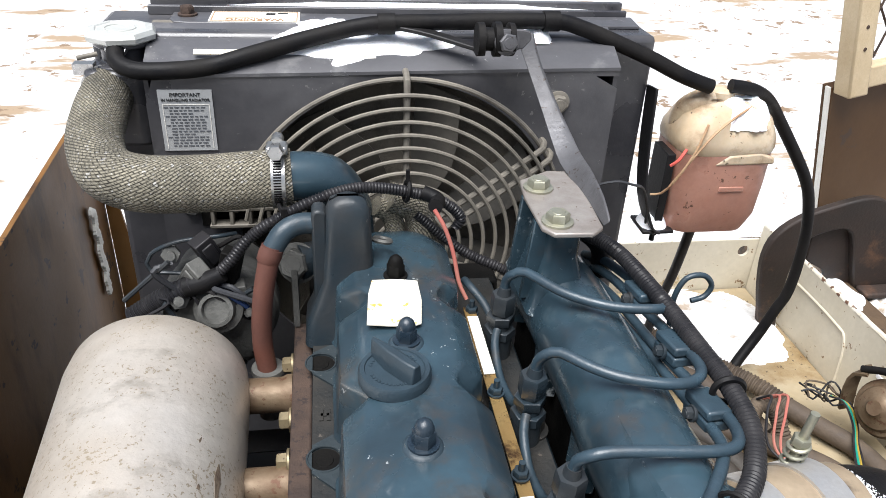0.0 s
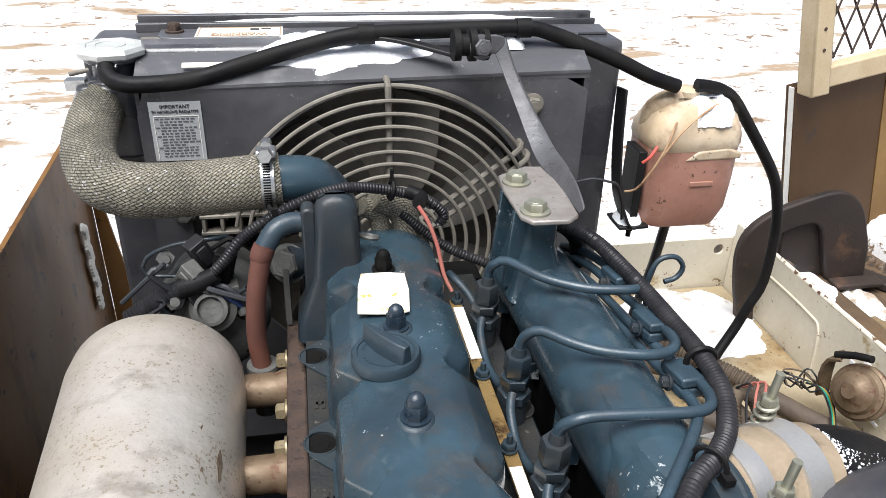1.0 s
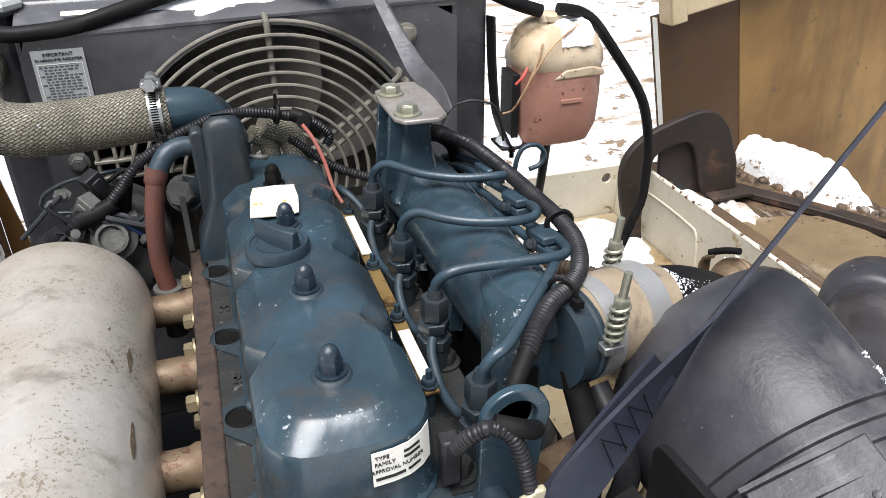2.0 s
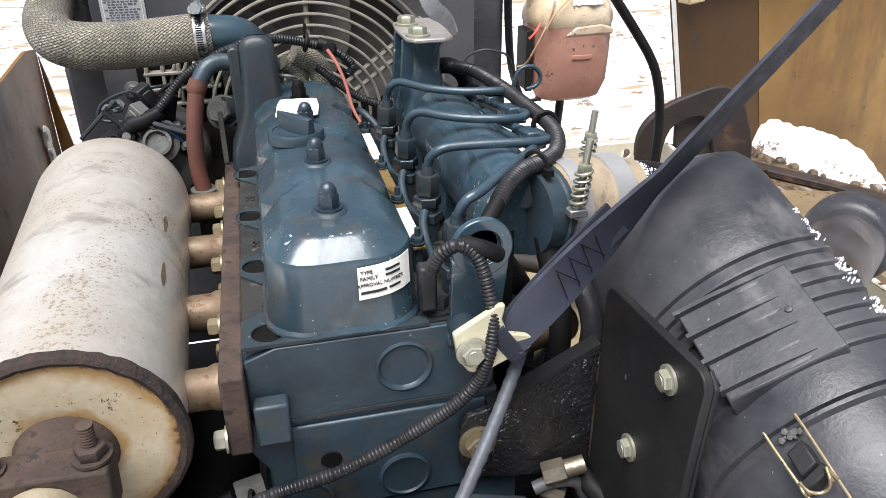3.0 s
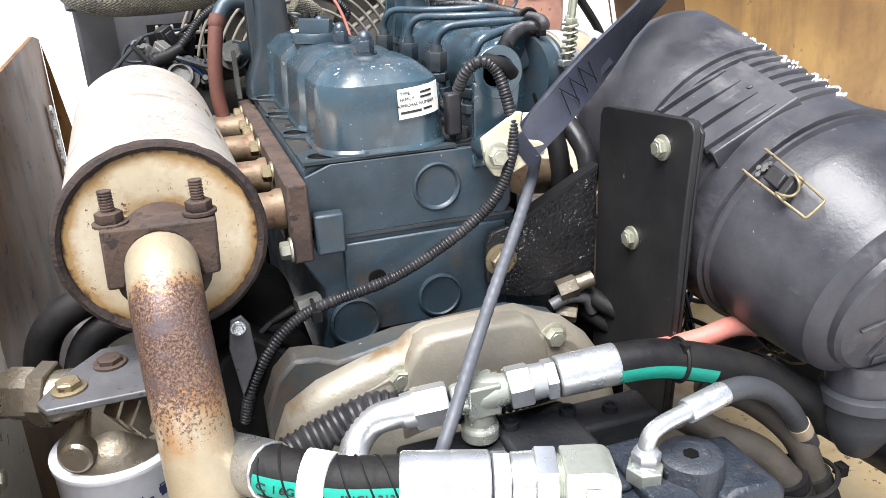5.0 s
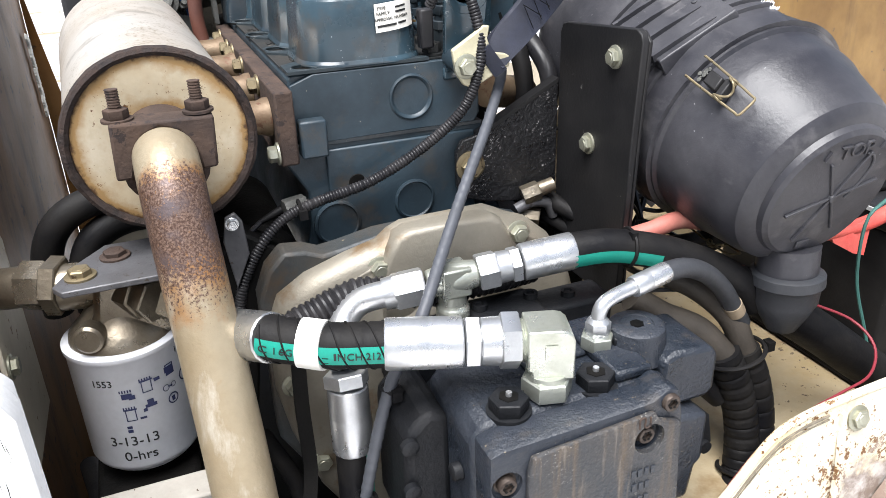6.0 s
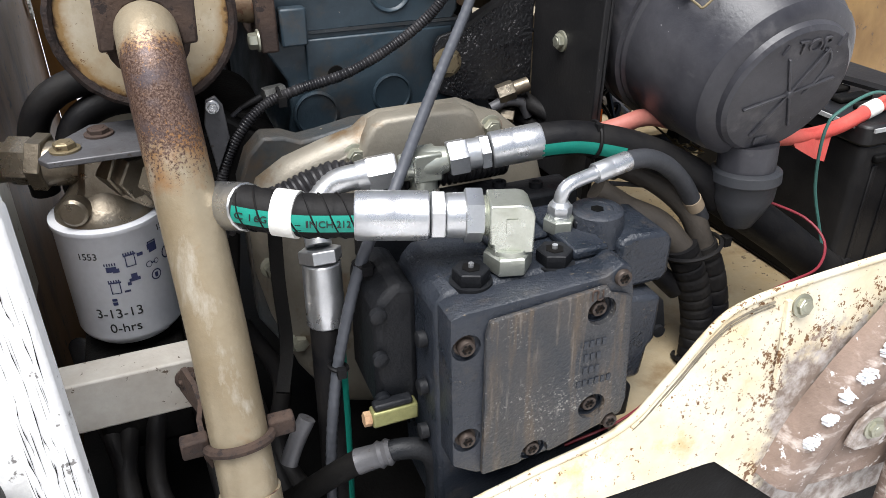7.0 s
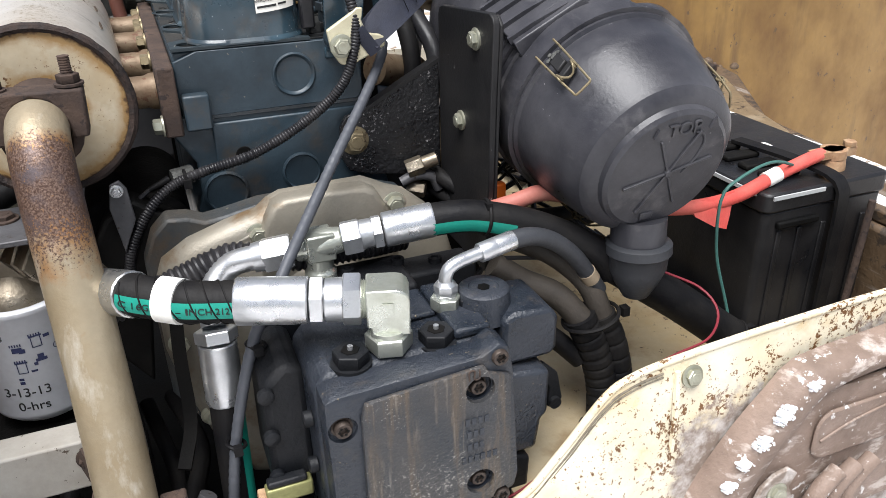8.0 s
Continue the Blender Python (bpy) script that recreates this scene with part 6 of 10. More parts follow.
def bottle():
    b = thing("coolant_bottle", "stained cream coolant bottle half full of pink coolant", "bottle", (0.44, 0.79, 1.19))
    def ring(z, k, dx=0.0):
        return [(x, y, z) for x, y in rounded(0.377 + k + dx, 0.485 - k * 0.8 + dx, 0.748 + k, 0.832 - k, 0.024, 6)]
    part("lower_body", Shape().rings([ring(1.188, 0.018), ring(1.194, 0.007, -0.002), ring(1.215, 0.0015), ring(1.25, 0.0), ring(1.288, 0.0)]), COOLANT, b, "pink coolant level")
    part("upper_body", Shape().rings([ring(1.2883, 0.0), ring(1.294, -0.0015), ring(1.305, -0.0005), ring(1.322, 0.006), ring(1.334, 0.018), ring(1.340, 0.032)]), BOTTLEM, b)
    part("shoulder_step", Shape().prism([(0.412, 1.2775), (0.480, 1.2785), (0.4795, 1.2860), (0.462, 1.2920), (0.428, 1.2890)], "y", 0.7464, 0.752), BOTTLEM, b, "moulded shoulder step", bevel=0.0025)
    part("neck_bump", Shape().tube([(0.392, 0.800, 1.290), (0.390, 0.795, 1.318), (0.398, 0.79, 1.331), (0.415, 0.79, 1.335)], 0.0135, 18, 0.005), BOTTLEM, b)
    part("moulded_mark", Shape().box(0.424, 0.452, 0.7462, 0.7482, 1.247, 1.253), COOLANT, b, bevel=0.001)
    part("lid", Shape().lathe((0.425, 0.79, 1.338), (0, 0, 1), [(0, 0.014), (0.008, 0.014), (0.011, 0.010)], 20), BOTTLEM, b)
    part("bracket", Shape().strip([(0.347, 0.790, 1.350), (0.347, 0.782, 1.290), (0.350, 0.772, 1.235), (0.362, 0.765, 1.200), (0.370, 0.765, 1.195)], 0.026, 0.003, (0, 1, 0)).box(0.352, 0.388, 0.755, 0.795, 1.193, 1.1965).box(0.366, 0.3755, 0.762, 0.80, 1.205, 1.285), BLACK, b, "black steel bracket", bevel=0.001)
    part("bracket_bolt", Shape().hexa((0.372, 0.772, 1.193), (0.372, 0.772, 1.184), 0.005).cyl((0.372, 0.772, 1.184), (0.372, 0.772, 1.176), 0.003), BLACK, b)
    part("drain_rod", Shape().tube([(0.432, 0.795, 1.19), (0.436, 0.82, 1.10), (0.436, 0.85, 1.0), (0.44, 0.86, 0.90), (0.44, 0.86, 0.861)], 0.006, 12), GREYHOSE, b)
    part("twig_wire", Shape().tube([(0.398, 0.752, 1.322), (0.385, 0.742, 1.296), (0.370, 0.742, 1.265), (0.362, 0.752, 1.245), (0.354, 0.760, 1.240)], 0.0013, 7), CORRODED, b, "brown twisted wire")
    part("twig_wire", Shape().tube([(0.366, 0.745, 1.256), (0.385, 0.741, 1.292), (0.402, 0.742, 1.316), (0.425, 0.752, 1.329), (0.448, 0.765, 1.336)], 0.0013, 6), CORRODED, b)
    part("thin_cable", Shape().tube([(0.268, 0.735, 1.245), (0.278, 0.73, 1.265), (0.290, 0.725, 1.272), (0.301, 0.722, 1.274), (0.316, 0.722, 1.270), (0.330, 0.730, 1.262), (0.345, 0.745, 1.235), (0.355, 0.760, 1.205)], 0.0014, 7, 0.006), GREYHOSE, b)
    part("orange_wire", Shape().tube([(0.380, 0.752, 1.295), (0.372, 0.748, 1.285), (0.366, 0.752, 1.277)], 0.0018, 7), REDCABLE, b)


bottle()
drift("bottle_snow", 0.402, 0.484, 0.746, 0.834, 1.320, 0.026, 6.1, "snow cap on the bottle", 0.45, 44, 44)
drift("bracket_snow", 0.352, 0.386, 0.756, 0.794, 1.1965, 0.016, 8.1, "clump of snow on the bracket", 0.15, 10, 10)


# ---- hoses, wiring and fittings round the engine ----
def heater_hose():
    h = thing("heater_hose", "brick-red heater hose hanging beside the engine", "hose", (-0.043, 0.563, 1.19))
    part("hose", Shape().tube([(-0.0325, 0.5755, 1.297), (-0.037, 0.572, 1.282), (-0.043, 0.568, 1.250), (-0.0455, 0.566, 1.215), (-0.043, 0.564, 1.186)], 0.0080, 18, 0.005), REDHOSE, h)
    part("end_collar", Shape().lathe((-0.0325, 0.5755, 1.296), (-0.4, -0.2, -1), [(0, 0.0088), (0.006, 0.0093), (0.012, 0.0089), (0.013, 0.0081)], 20), REDHOSE, h)
    part("lower_pipe", Shape().lathe((-0.043, 0.564, 1.190), (0, 0, -1), [(0, 0.013), (0.004, 0.0135), (0.005, 0.010), (0.05, 0.010)], 20), ALTM, h, "dull metal pipe stub")


heater_hose()


def alternator():
    a = thing("alternator", "dull grey alternator with a tangle of connectors", "alternator", (-0.09, 0.63, 1.18))
    part("case", Shape().lathe((-0.085, 0.595, 1.205), (0, 1, 0), [(0, 0.018), (0.002, 0.036), (0.008, 0.045), (0.03, 0.048), (0.032, 0.05), (0.05, 0.05), (0.052, 0.047), (0.085, 0.044), (0.09, 0.02)], 34), ALTM, a, bevel=0.001)
    s = Shape()
    for i in range(14):
        t = 2 * math.pi * i / 14
        s.box(-0.003, 0.003, 0.03, 0.043, -0.001, 0.003, Matrix.Translation((-0.085, 0.6, 1.205)) @ Matrix.Rotation(t, 4, "Y") @ Matrix.Rotation(radians(90), 4, "X"))
    part("vent_slots", s, VOID, a)
    part("pulley", Shape().lathe((-0.085, 0.688, 1.205), (0, 1, 0), [(0, 0.03), (0.004, 0.034), (0.010, 0.026), (0.016, 0.034), (0.02, 0.03)], 28), VOID, a)
    for i, (x, y, z, l) in enumerate(((-0.098, 0.60, 1.258, 0.026), (-0.070, 0.606, 1.262, 0.030), (-0.066, 0.60, 1.238, 0.022), (-0.088, 0.615, 1.272, 0.028))):
        m = Matrix.Translation((x, y, z)) @ Matrix.Rotation(radians(25 * i - 40), 4, "Z") @ Matrix.Rotation(radians(35 - 20 * i), 4, "Y")
        part("connector", Shape().box(-0.008, 0.008, -0.007, 0.007, -l / 2, l / 2, m).box(-0.005, 0.005, -0.009, -0.007, -l / 3, l / 3, m), (ALTM, VOID, ALTM, LOOM)[i], a, bevel=0.0015)
    part("wire_bail", Shape().tube([(-0.110, 0.62, 1.248), (-0.136, 0.62, 1.252), (-0.134, 0.622, 1.266), (-0.112, 0.622, 1.277), (-0.080, 0.622, 1.281), (-0.066, 0.63, 1.279)], 0.0018, 9, 0.005), CASTDARK, a, "dark spring wire")
    for k, (mt, dx) in enumerate(((LOOM, 0.0), (BLUEW, 0.005), (LOOM, -0.006), (GREYHOSE, 0.010))):
        part("wire", Shape().tube([(-0.095 + dx, 0.598, 1.25), (-0.078 + dx, 0.588, 1.244 + 0.003 * k), (-0.062 + dx, 0.590, 1.232), (-0.054 + dx * 0.5, 0.60, 1.212), (-0.058, 0.61, 1.195)], 0.0024, 8, 0.006), mt, a)
    random.seed(31)
    for k in range(9):
        x, y, z = random.uniform(-0.125, -0.055), random.uniform(0.585, 0.625), random.uniform(1.225, 1.275)
        part("lead", Shape().tube([(x, y, z), (x + random.uniform(-0.02, 0.02), y - 0.006, z + random.uniform(-0.004, 0.012)), (x + random.uniform(-0.04, 0.03), y + random.uniform(-0.01, 0.01), z - random.uniform(0.01, 0.03))], random.uniform(0.0012, 0.0026), 7, 0.004), random.choice((LOOM, CASTDARK, RUBBER, GREYHOSE)), a)
    for x, y, z, r in ((-0.112, 0.60, 1.238, 0.009), (-0.058, 0.60, 1.225, 0.007), (-0.120, 0.63, 1.262, 0.008)):
        part("terminal", Shape().hexa((x, y, z), (x + 0.002, y - 0.010, z + 0.004), r).cyl((x + 0.002, y - 0.010, z + 0.004), (x + 0.003, y - 0.016, z + 0.006), r * 0.45), ALTM, a)
    part("slip_ring_cover", Shape().lathe((-0.080, 0.594, 1.230), (-0.1, -1, 0.5), [(0, 0.020), (0.006, 0.020), (0.009, 0.015), (0.015, 0.014), (0.016, 0.011), (0.012, 0.010), (0.012, 0.0)], 26), ALTM, a)


alternator()


def looms():
    w = thing("wiring_loom", "black corrugated wiring loom over the front of the engine", "wiring", (0.0, 0.61, 1.30))
    part("trunk", Shape().loom([(-0.150, 0.598, 1.222), (-0.132, 0.598, 1.234), (-0.110, 0.594, 1.248), (-0.096, 0.592, 1.256)], 0.0085, 0.0034, 16), LOOM, w)
    part("taped_joint", Shape().tube([(-0.104, 0.593, 1.252), (-0.088, 0.592, 1.257), (-0.074, 0.592, 1.264)], lambda d: 0.0088 - 0.09 * max(0, d - 0.01), 14, 0.003), RUBBER, w, "black taped joint")
    part("upper_run", Shape().loom([(-0.080, 0.592, 1.262), (-0.066, 0.594, 1.276), (-0.052, 0.600, 1.291), (-0.030, 0.604, 1.305), (0.003, 0.612, 1.318), (0.035, 0.622, 1.322), (0.070, 0.628, 1.316), (0.105, 0.632, 1.303), (0.122, 0.632, 1.288), (0.118, 0.63, 1.278)], 0.0049, 0.0027, 12), LOOM, w)
    part("cable_tie", Shape().torus((-0.024, 0.605, 1.3085), (0.8, 0.2, 0.4), 0.0085, 0.0018, 20, 6).box(-0.0262, -0.0212, 0.595, 0.599, 1.312, 1.318), RUBBER, w)
    part("cable_tie", Shape().torus((0.075, 0.629, 1.315), (1, 0.1, -0.2), 0.0085, 0.0018, 20, 6).box(0.074, 0.077, 0.627, 0.630, 1.322, 1.334), RUBBER, w)
    part("taped_end", Shape().tube([(0.088, 0.628, 1.314), (0.100, 0.622, 1.310), (0.096, 0.606, 1.312)], 0.0062, 10, 0.004), RUBBER, w)
    part("pink_lead", Shape().tube([(0.094, 0.598, 1.313), (0.102, 0.592, 1.300), (0.109, 0.586, 1.280), (0.114, 0.578, 1.256), (0.120, 0.572, 1.243)], 0.0018, 10, 0.005), PINKCABLE, w, "pinkish red lead")
    part("lower_run", Shape().loom([(0.085, 0.645, 1.285), (0.105, 0.640, 1.268), (0.130, 0.632, 1.251), (0.160, 0.62, 1.241), (0.175, 0.61, 1.235)], 0.0047, 0.0027, 12), LOOM, w)
    part("braided_lead", Shape().tube([(0.062, 0.65, 1.30), (0.085, 0.655, 1.285), (0.092, 0.65, 1.262), (0.085, 0.645, 1.235)], 0.013, 16, 0.004), BRAID, w, "dark braided lead")
    part("braided_lead", Shape().tube([(0.05, 0.648, 1.292), (0.064, 0.652, 1.281), (0.07, 0.65, 1.255)], 0.009, 14, 0.004), BRAID, w)

    s = thing("side_loom", "black corrugated loom along the fuel lines and down the block", "wiring", (0.15, 0.30, 1.20))
    part("upper_run", Shape().loom([(0.196, 0.618, 1.275), (0.212, 0.606, 1.285), (0.227, 0.588, 1.289), (0.239, 0.553, 1.291), (0.2465, 0.490, 1.291), (0.251, 0.446, 1.289), (0.2555, 0.402, 1.286), (0.2525, 0.368, 1.285), (0.241, 0.339, 1.2825), (0.222, 0.316, 1.284), (0.201, 0.299, 1.286), (0.184, 0.281, 1.284), (0.171, 0.266, 1.277)], 0.0064, 0.0030, 14), LOOM, s)
    part("bare_sleeve", Shape().tube([(0.173, 0.268, 1.279), (0.160, 0.255, 1.268), (0.152, 0.248, 1.250)], 0.0056, 12, 0.004), RUBBER, s)
    part("fat_elbow", Shape().tube([(0.190, 0.625, 1.262), (0.204, 0.615, 1.281), (0.222, 0.600, 1.288), (0.236, 0.592, 1.276), (0.240, 0.594, 1.250)], 0.0085, 14, 0.005), RUBBER, s, "black rubber elbow")
    part("back_run", Shape().loom([(0.117, 0.232, 1.252), (0.121, 0.224, 1.266), (0.131, 0.219, 1.2735), (0.141, 0.216, 1.268), (0.1475, 0.212, 1.250), (0.1505, 0.206, 1.224), (0.1465, 0.202, 1.199), (0.133, 0.207, 1.167), (0.098, 0.214, 1.137), (0.050, 0.215, 1.114), (0.004, 0.215, 1.104), (-0.026, 0.213, 1.095), (-0.050, 0.208, 1.076), (-0.068, 0.205, 1.047), (-0.076, 0.205, 1.020)], 0.0048, 0.0027, 12), LOOM, s)
    part("taped_joint", Shape().tube([(0.133, 0.2205, 1.2745), (0.148, 0.2165, 1.270), (0.158, 0.222, 1.262)], 0.0054, 12, 0.004), RUBBER, s)
    part("cable_tie", Shape().torus((-0.012, 0.215, 1.100), (1, 0, 0.2), 0.0075, 0.0016, 20, 6).box(-0.0155, -0.0085, 0.203, 0.209, 1.094, 1.102), RUBBER, s)
    part("cable_tie", Shape().torus((0.214, 0.310, 1.284), (0.75, 0.6, -0.05), 0.0100, 0.0017, 20, 6).box(0.217, 0.223, 0.296, 0.303, 1.279, 1.284), RUBBER, s)
    part("cable_tie", Shape().torus((0.2545, 0.400, 1.284), (0.1, 1, 0.05), 0.0096, 0.0024, 20, 6), RUBBER, s)
    part("connector", Shape().box(0.111, 0.123, 0.240, 0.252, 1.215, 1.248), LOOM, s, bevel=0.002)

    d = thing("wire_handle", "dark dipstick with a looped wire handle", "dipstick", (0.262, 0.50, 1.25))
    part("handle", Shape().tube([(0.262, 0.503, 1.20), (0.261, 0.498, 1.265), (0.258, 0.495, 1.290), (0.264, 0.495, 1.306), (0.277, 0.495, 1.308), (0.285, 0.495, 1.299), (0.281, 0.4945, 1.290), (0.271, 0.494, 1.287)], 0.0021, 10, 0.003), CAST, d)

    t = thing("sender_unit", "zinc-plated oil sender on the block", "sender", (-0.02, 0.24, 1.09))
    part("nut", Shape().hexa((-0.005, 0.232, 1.098), (-0.024, 0.228, 1.097), 0.0085), ALTM, t)
    part("terminal", Shape().cyl((-0.026, 0.228, 1.097), (-0.045, 0.226, 1.090), 0.004, 0.0025, 12), RUBBER, t)
    part("lead", Shape().tube([(-0.045, 0.226, 1.090), (-0.060, 0.22, 1.081), (-0.070, 0.215, 1.070)], 0.0022, 8), LOOM, t)


looms()


def lifting_gear():
    h = thing("hook_plate", "pale yellow zinc hook plate bolted beside the lifting eye", "hook plate", (0.15, 0.206, 1.186))
    part("plate", Shape().prism([(0.124, 1.219), (0.146, 1.232), (0.152, 1.2365), (0.158, 1.236), (0.156, 1.226), (0.160, 1.214), (0.172, 1.212), (0.178, 1.2085), (0.176, 1.201), (0.143, 1.186), (0.134, 1.189), (0.127, 1.200)], "y", 0.203, 0.208), HOOKPAINT, h, bevel=0.0012)
    bolt(h, (0.136, 0.203, 1.205), (0, -1, 0), 0.0078, 0.007, OLIVEZINC)
    part("spacer", Shape().cyl((0.138, 0.2085, 1.206), (0.138, 0.238, 1.206), 0.010), CAST, h)
    s = thing("webbing_strap", "black webbing strap stitched round the hook plate", "strap", (0.17, 0.21, 1.21))
    d = Vector((0.777, 0.262, 0.573)).normalized()
    o = Vector((0.160, 0.203, 1.208))
    rows = []
    for i in range(40):
        q = o + d * (0.03 * i)
        side = Vector((0.61, -0.52, -0.59)).lerp(Vector((0.34, 0.59, -0.73)), min(1, i / 5))
        side = (side - d * side.dot(d)).normalized() * (0.0115 + 0.0100 * min(1, i / 6))
        if i == 2:
            seam = side
        sag = Vector((0, 0, -0.010 * math.sin(min(1, i / 39) * math.pi)))
        rows.append([q - side + sag, q + sag + d.cross(side).normalized() * 0.001, q + side + sag])
    web = part("webbing", sheet(rows, d.cross(side).normalized() * 0.0025), STRAPM, s)
    side = seam
    part("loop_back", Shape().strip([o + d * 0.11 + Vector((0, 0.006, 0)), o + d * 0.05 + Vector((0, 0.008, 0)), o + d * 0.005 + Vector((0, 0.006, 0)), o + d * -0.006 + Vector((0, 0.001, 0)), o + d * 0.005 + Vector((0, -0.004, 0))], 0.026, 0.003, tuple(side)), STRAPM, s)
    st = Shape()
    for i in range(7):
        a = o + d * (0.048 + 0.006 * i) - d.cross(side).normalized() * 0.0014
        b = o + d * (0.054 + 0.006 * i + 0.002 * (i % 2)) - d.cross(side).normalized() * 0.0014
        u, w = (-0.75, 0.55) if i % 2 else (0.7, -0.6)
        st.cyl(a + side * u, b + side * w, 0.00036, n=5).cyl(b + side * w, a + d * 0.006 - side * u * 0.8, 0.00036, n=5)
    part("stitching", st, VOID, s)
    c = thing("grey_cable", "grey spiral-wrapped cable hanging across the bell housing", "cable", (0.05, 0.10, 0.75))
    part("cable", Shape().tube([(0.186, 0.240, 1.196), (0.178, 0.225, 1.185), (0.150, 0.190, 1.160), (0.111, 0.147, 1.127), (0.078, 0.110, 1.098), (0.045, 0.070, 1.070), (0.030, 0.062, 1.047), (0.012, 0.060, 1.018), (-0.006, 0.056, 0.965), (-0.020, 0.054, 0.905), (-0.030, 0.052, 0.83), (-0.034, 0.052, 0.76)], lambda q: 0.0045 + (0.0003 if (q / 0.009) % 1 < 0.6 else 0), 14, 0.0022), CABLEGREY, c)
    for q in ((0.0125, 0.062, 1.010), (-0.016, 0.054, 0.925)):
        part("cable_tie", Shape().torus(q, (0.3, 0.1, 1), 0.0075, 0.0018, 18, 6).box(q[0] - 0.003, q[0] + 0.004, q[1] - 0.012, q[1] - 0.006, q[2] - 0.004, q[2] + 0.004), RUBBER, c)


lifting_gear()


def intake_hose():
    h = thing("intake_hose", "brown silicone intake hose with wide steel clamps", "hose", (0.27, 0.32, 1.22))
    path = [(0.226, 0.318, 1.246), (0.25, 0.3255, 1.244), (0.275, 0.331, 1.241), (0.30, 0.334, 1.236)]
    part("sleeve", Shape().tube(path, 0.0345, 36, 0.004), FOAM, h)
    d = Vector((0.96, 0.25, -0.08))
    for i, s in enumerate((0.004, 0.044)):
        o = Vector((0.226, 0.318, 1.246)) + d * s
        cl = part("clamp", Shape().lathe(o, d, [(0, 0.0347), (0, 0.0360), (0.015 + 0.004 * i, 0.0360), (0.015 + 0.004 * i, 0.0347)], 48), BRIGHTSTEEL, h, "wide bright T-bolt clamp")
        b = (Vector((0.236, 0.280, 1.262)), Vector((0.272, 0.352, 1.258)))[i]
        up = Vector((0.10, -0.02, 1)).normalized()
        part("bolt_shank", Shape().cyl(b - up * 0.01, b + up * 0.050, 0.0027, n=12).hexa(b + up * 0.026, b + up * 0.032, 0.0054), OLIVEZINC, cl)
        coil = [b + up * (0.027 * k / 40) + Vector((math.cos(k * 0.785), math.sin(k * 0.785), 0)) * 0.0055 for k in range(41)]
        part("spring", Shape().tube(coil, 0.0013, 7, 0.003), OLIVEZINC, cl)
        part("trunnion", Shape().box(-0.007, 0.007, -0.005, 0.005, -0.003, 0.003, Matrix.Translation(b - up * 0.005)), STEEL, cl, bevel=0.001)
    part("elbow", Shape().tube([(0.296, 0.3335, 1.237), (0.325, 0.335, 1.232), (0.350, 0.328, 1.222), (0.366, 0.308, 1.205), (0.368, 0.288, 1.19)], 0.0325, 28, 0.005), RUBBER, h, "dusty black rubber elbow")
    random.seed(41)
    fr = Shape()
    for k in range(900):
        u = abs(random.gauss(0, 0.33)) if k % 4 else random.random()
        u = min(u, 1.0)
        a = radians(random.gauss(-6, 24))
        c0 = Vector((0.2985, 0.3336, 1.2366)).lerp(Vector((0.338, 0.3325, 1.2275)), u)
        out = Vector((0.12, -math.sin(a), math.cos(a))).normalized()
        w = random.uniform(0.0004, 0.0013) * (1.15 - 0.6 * u)
        fr.lathe(c0 + out * 0.0322, out, [(-0.0005, w), (0.0005, w * 0.9), (0.0010, w * 0.4)], 5, random.random())
    tagged(part("frost", fr, SNOW, h, "patch of frost on the elbow"), kind="stuff")


intake_hose()


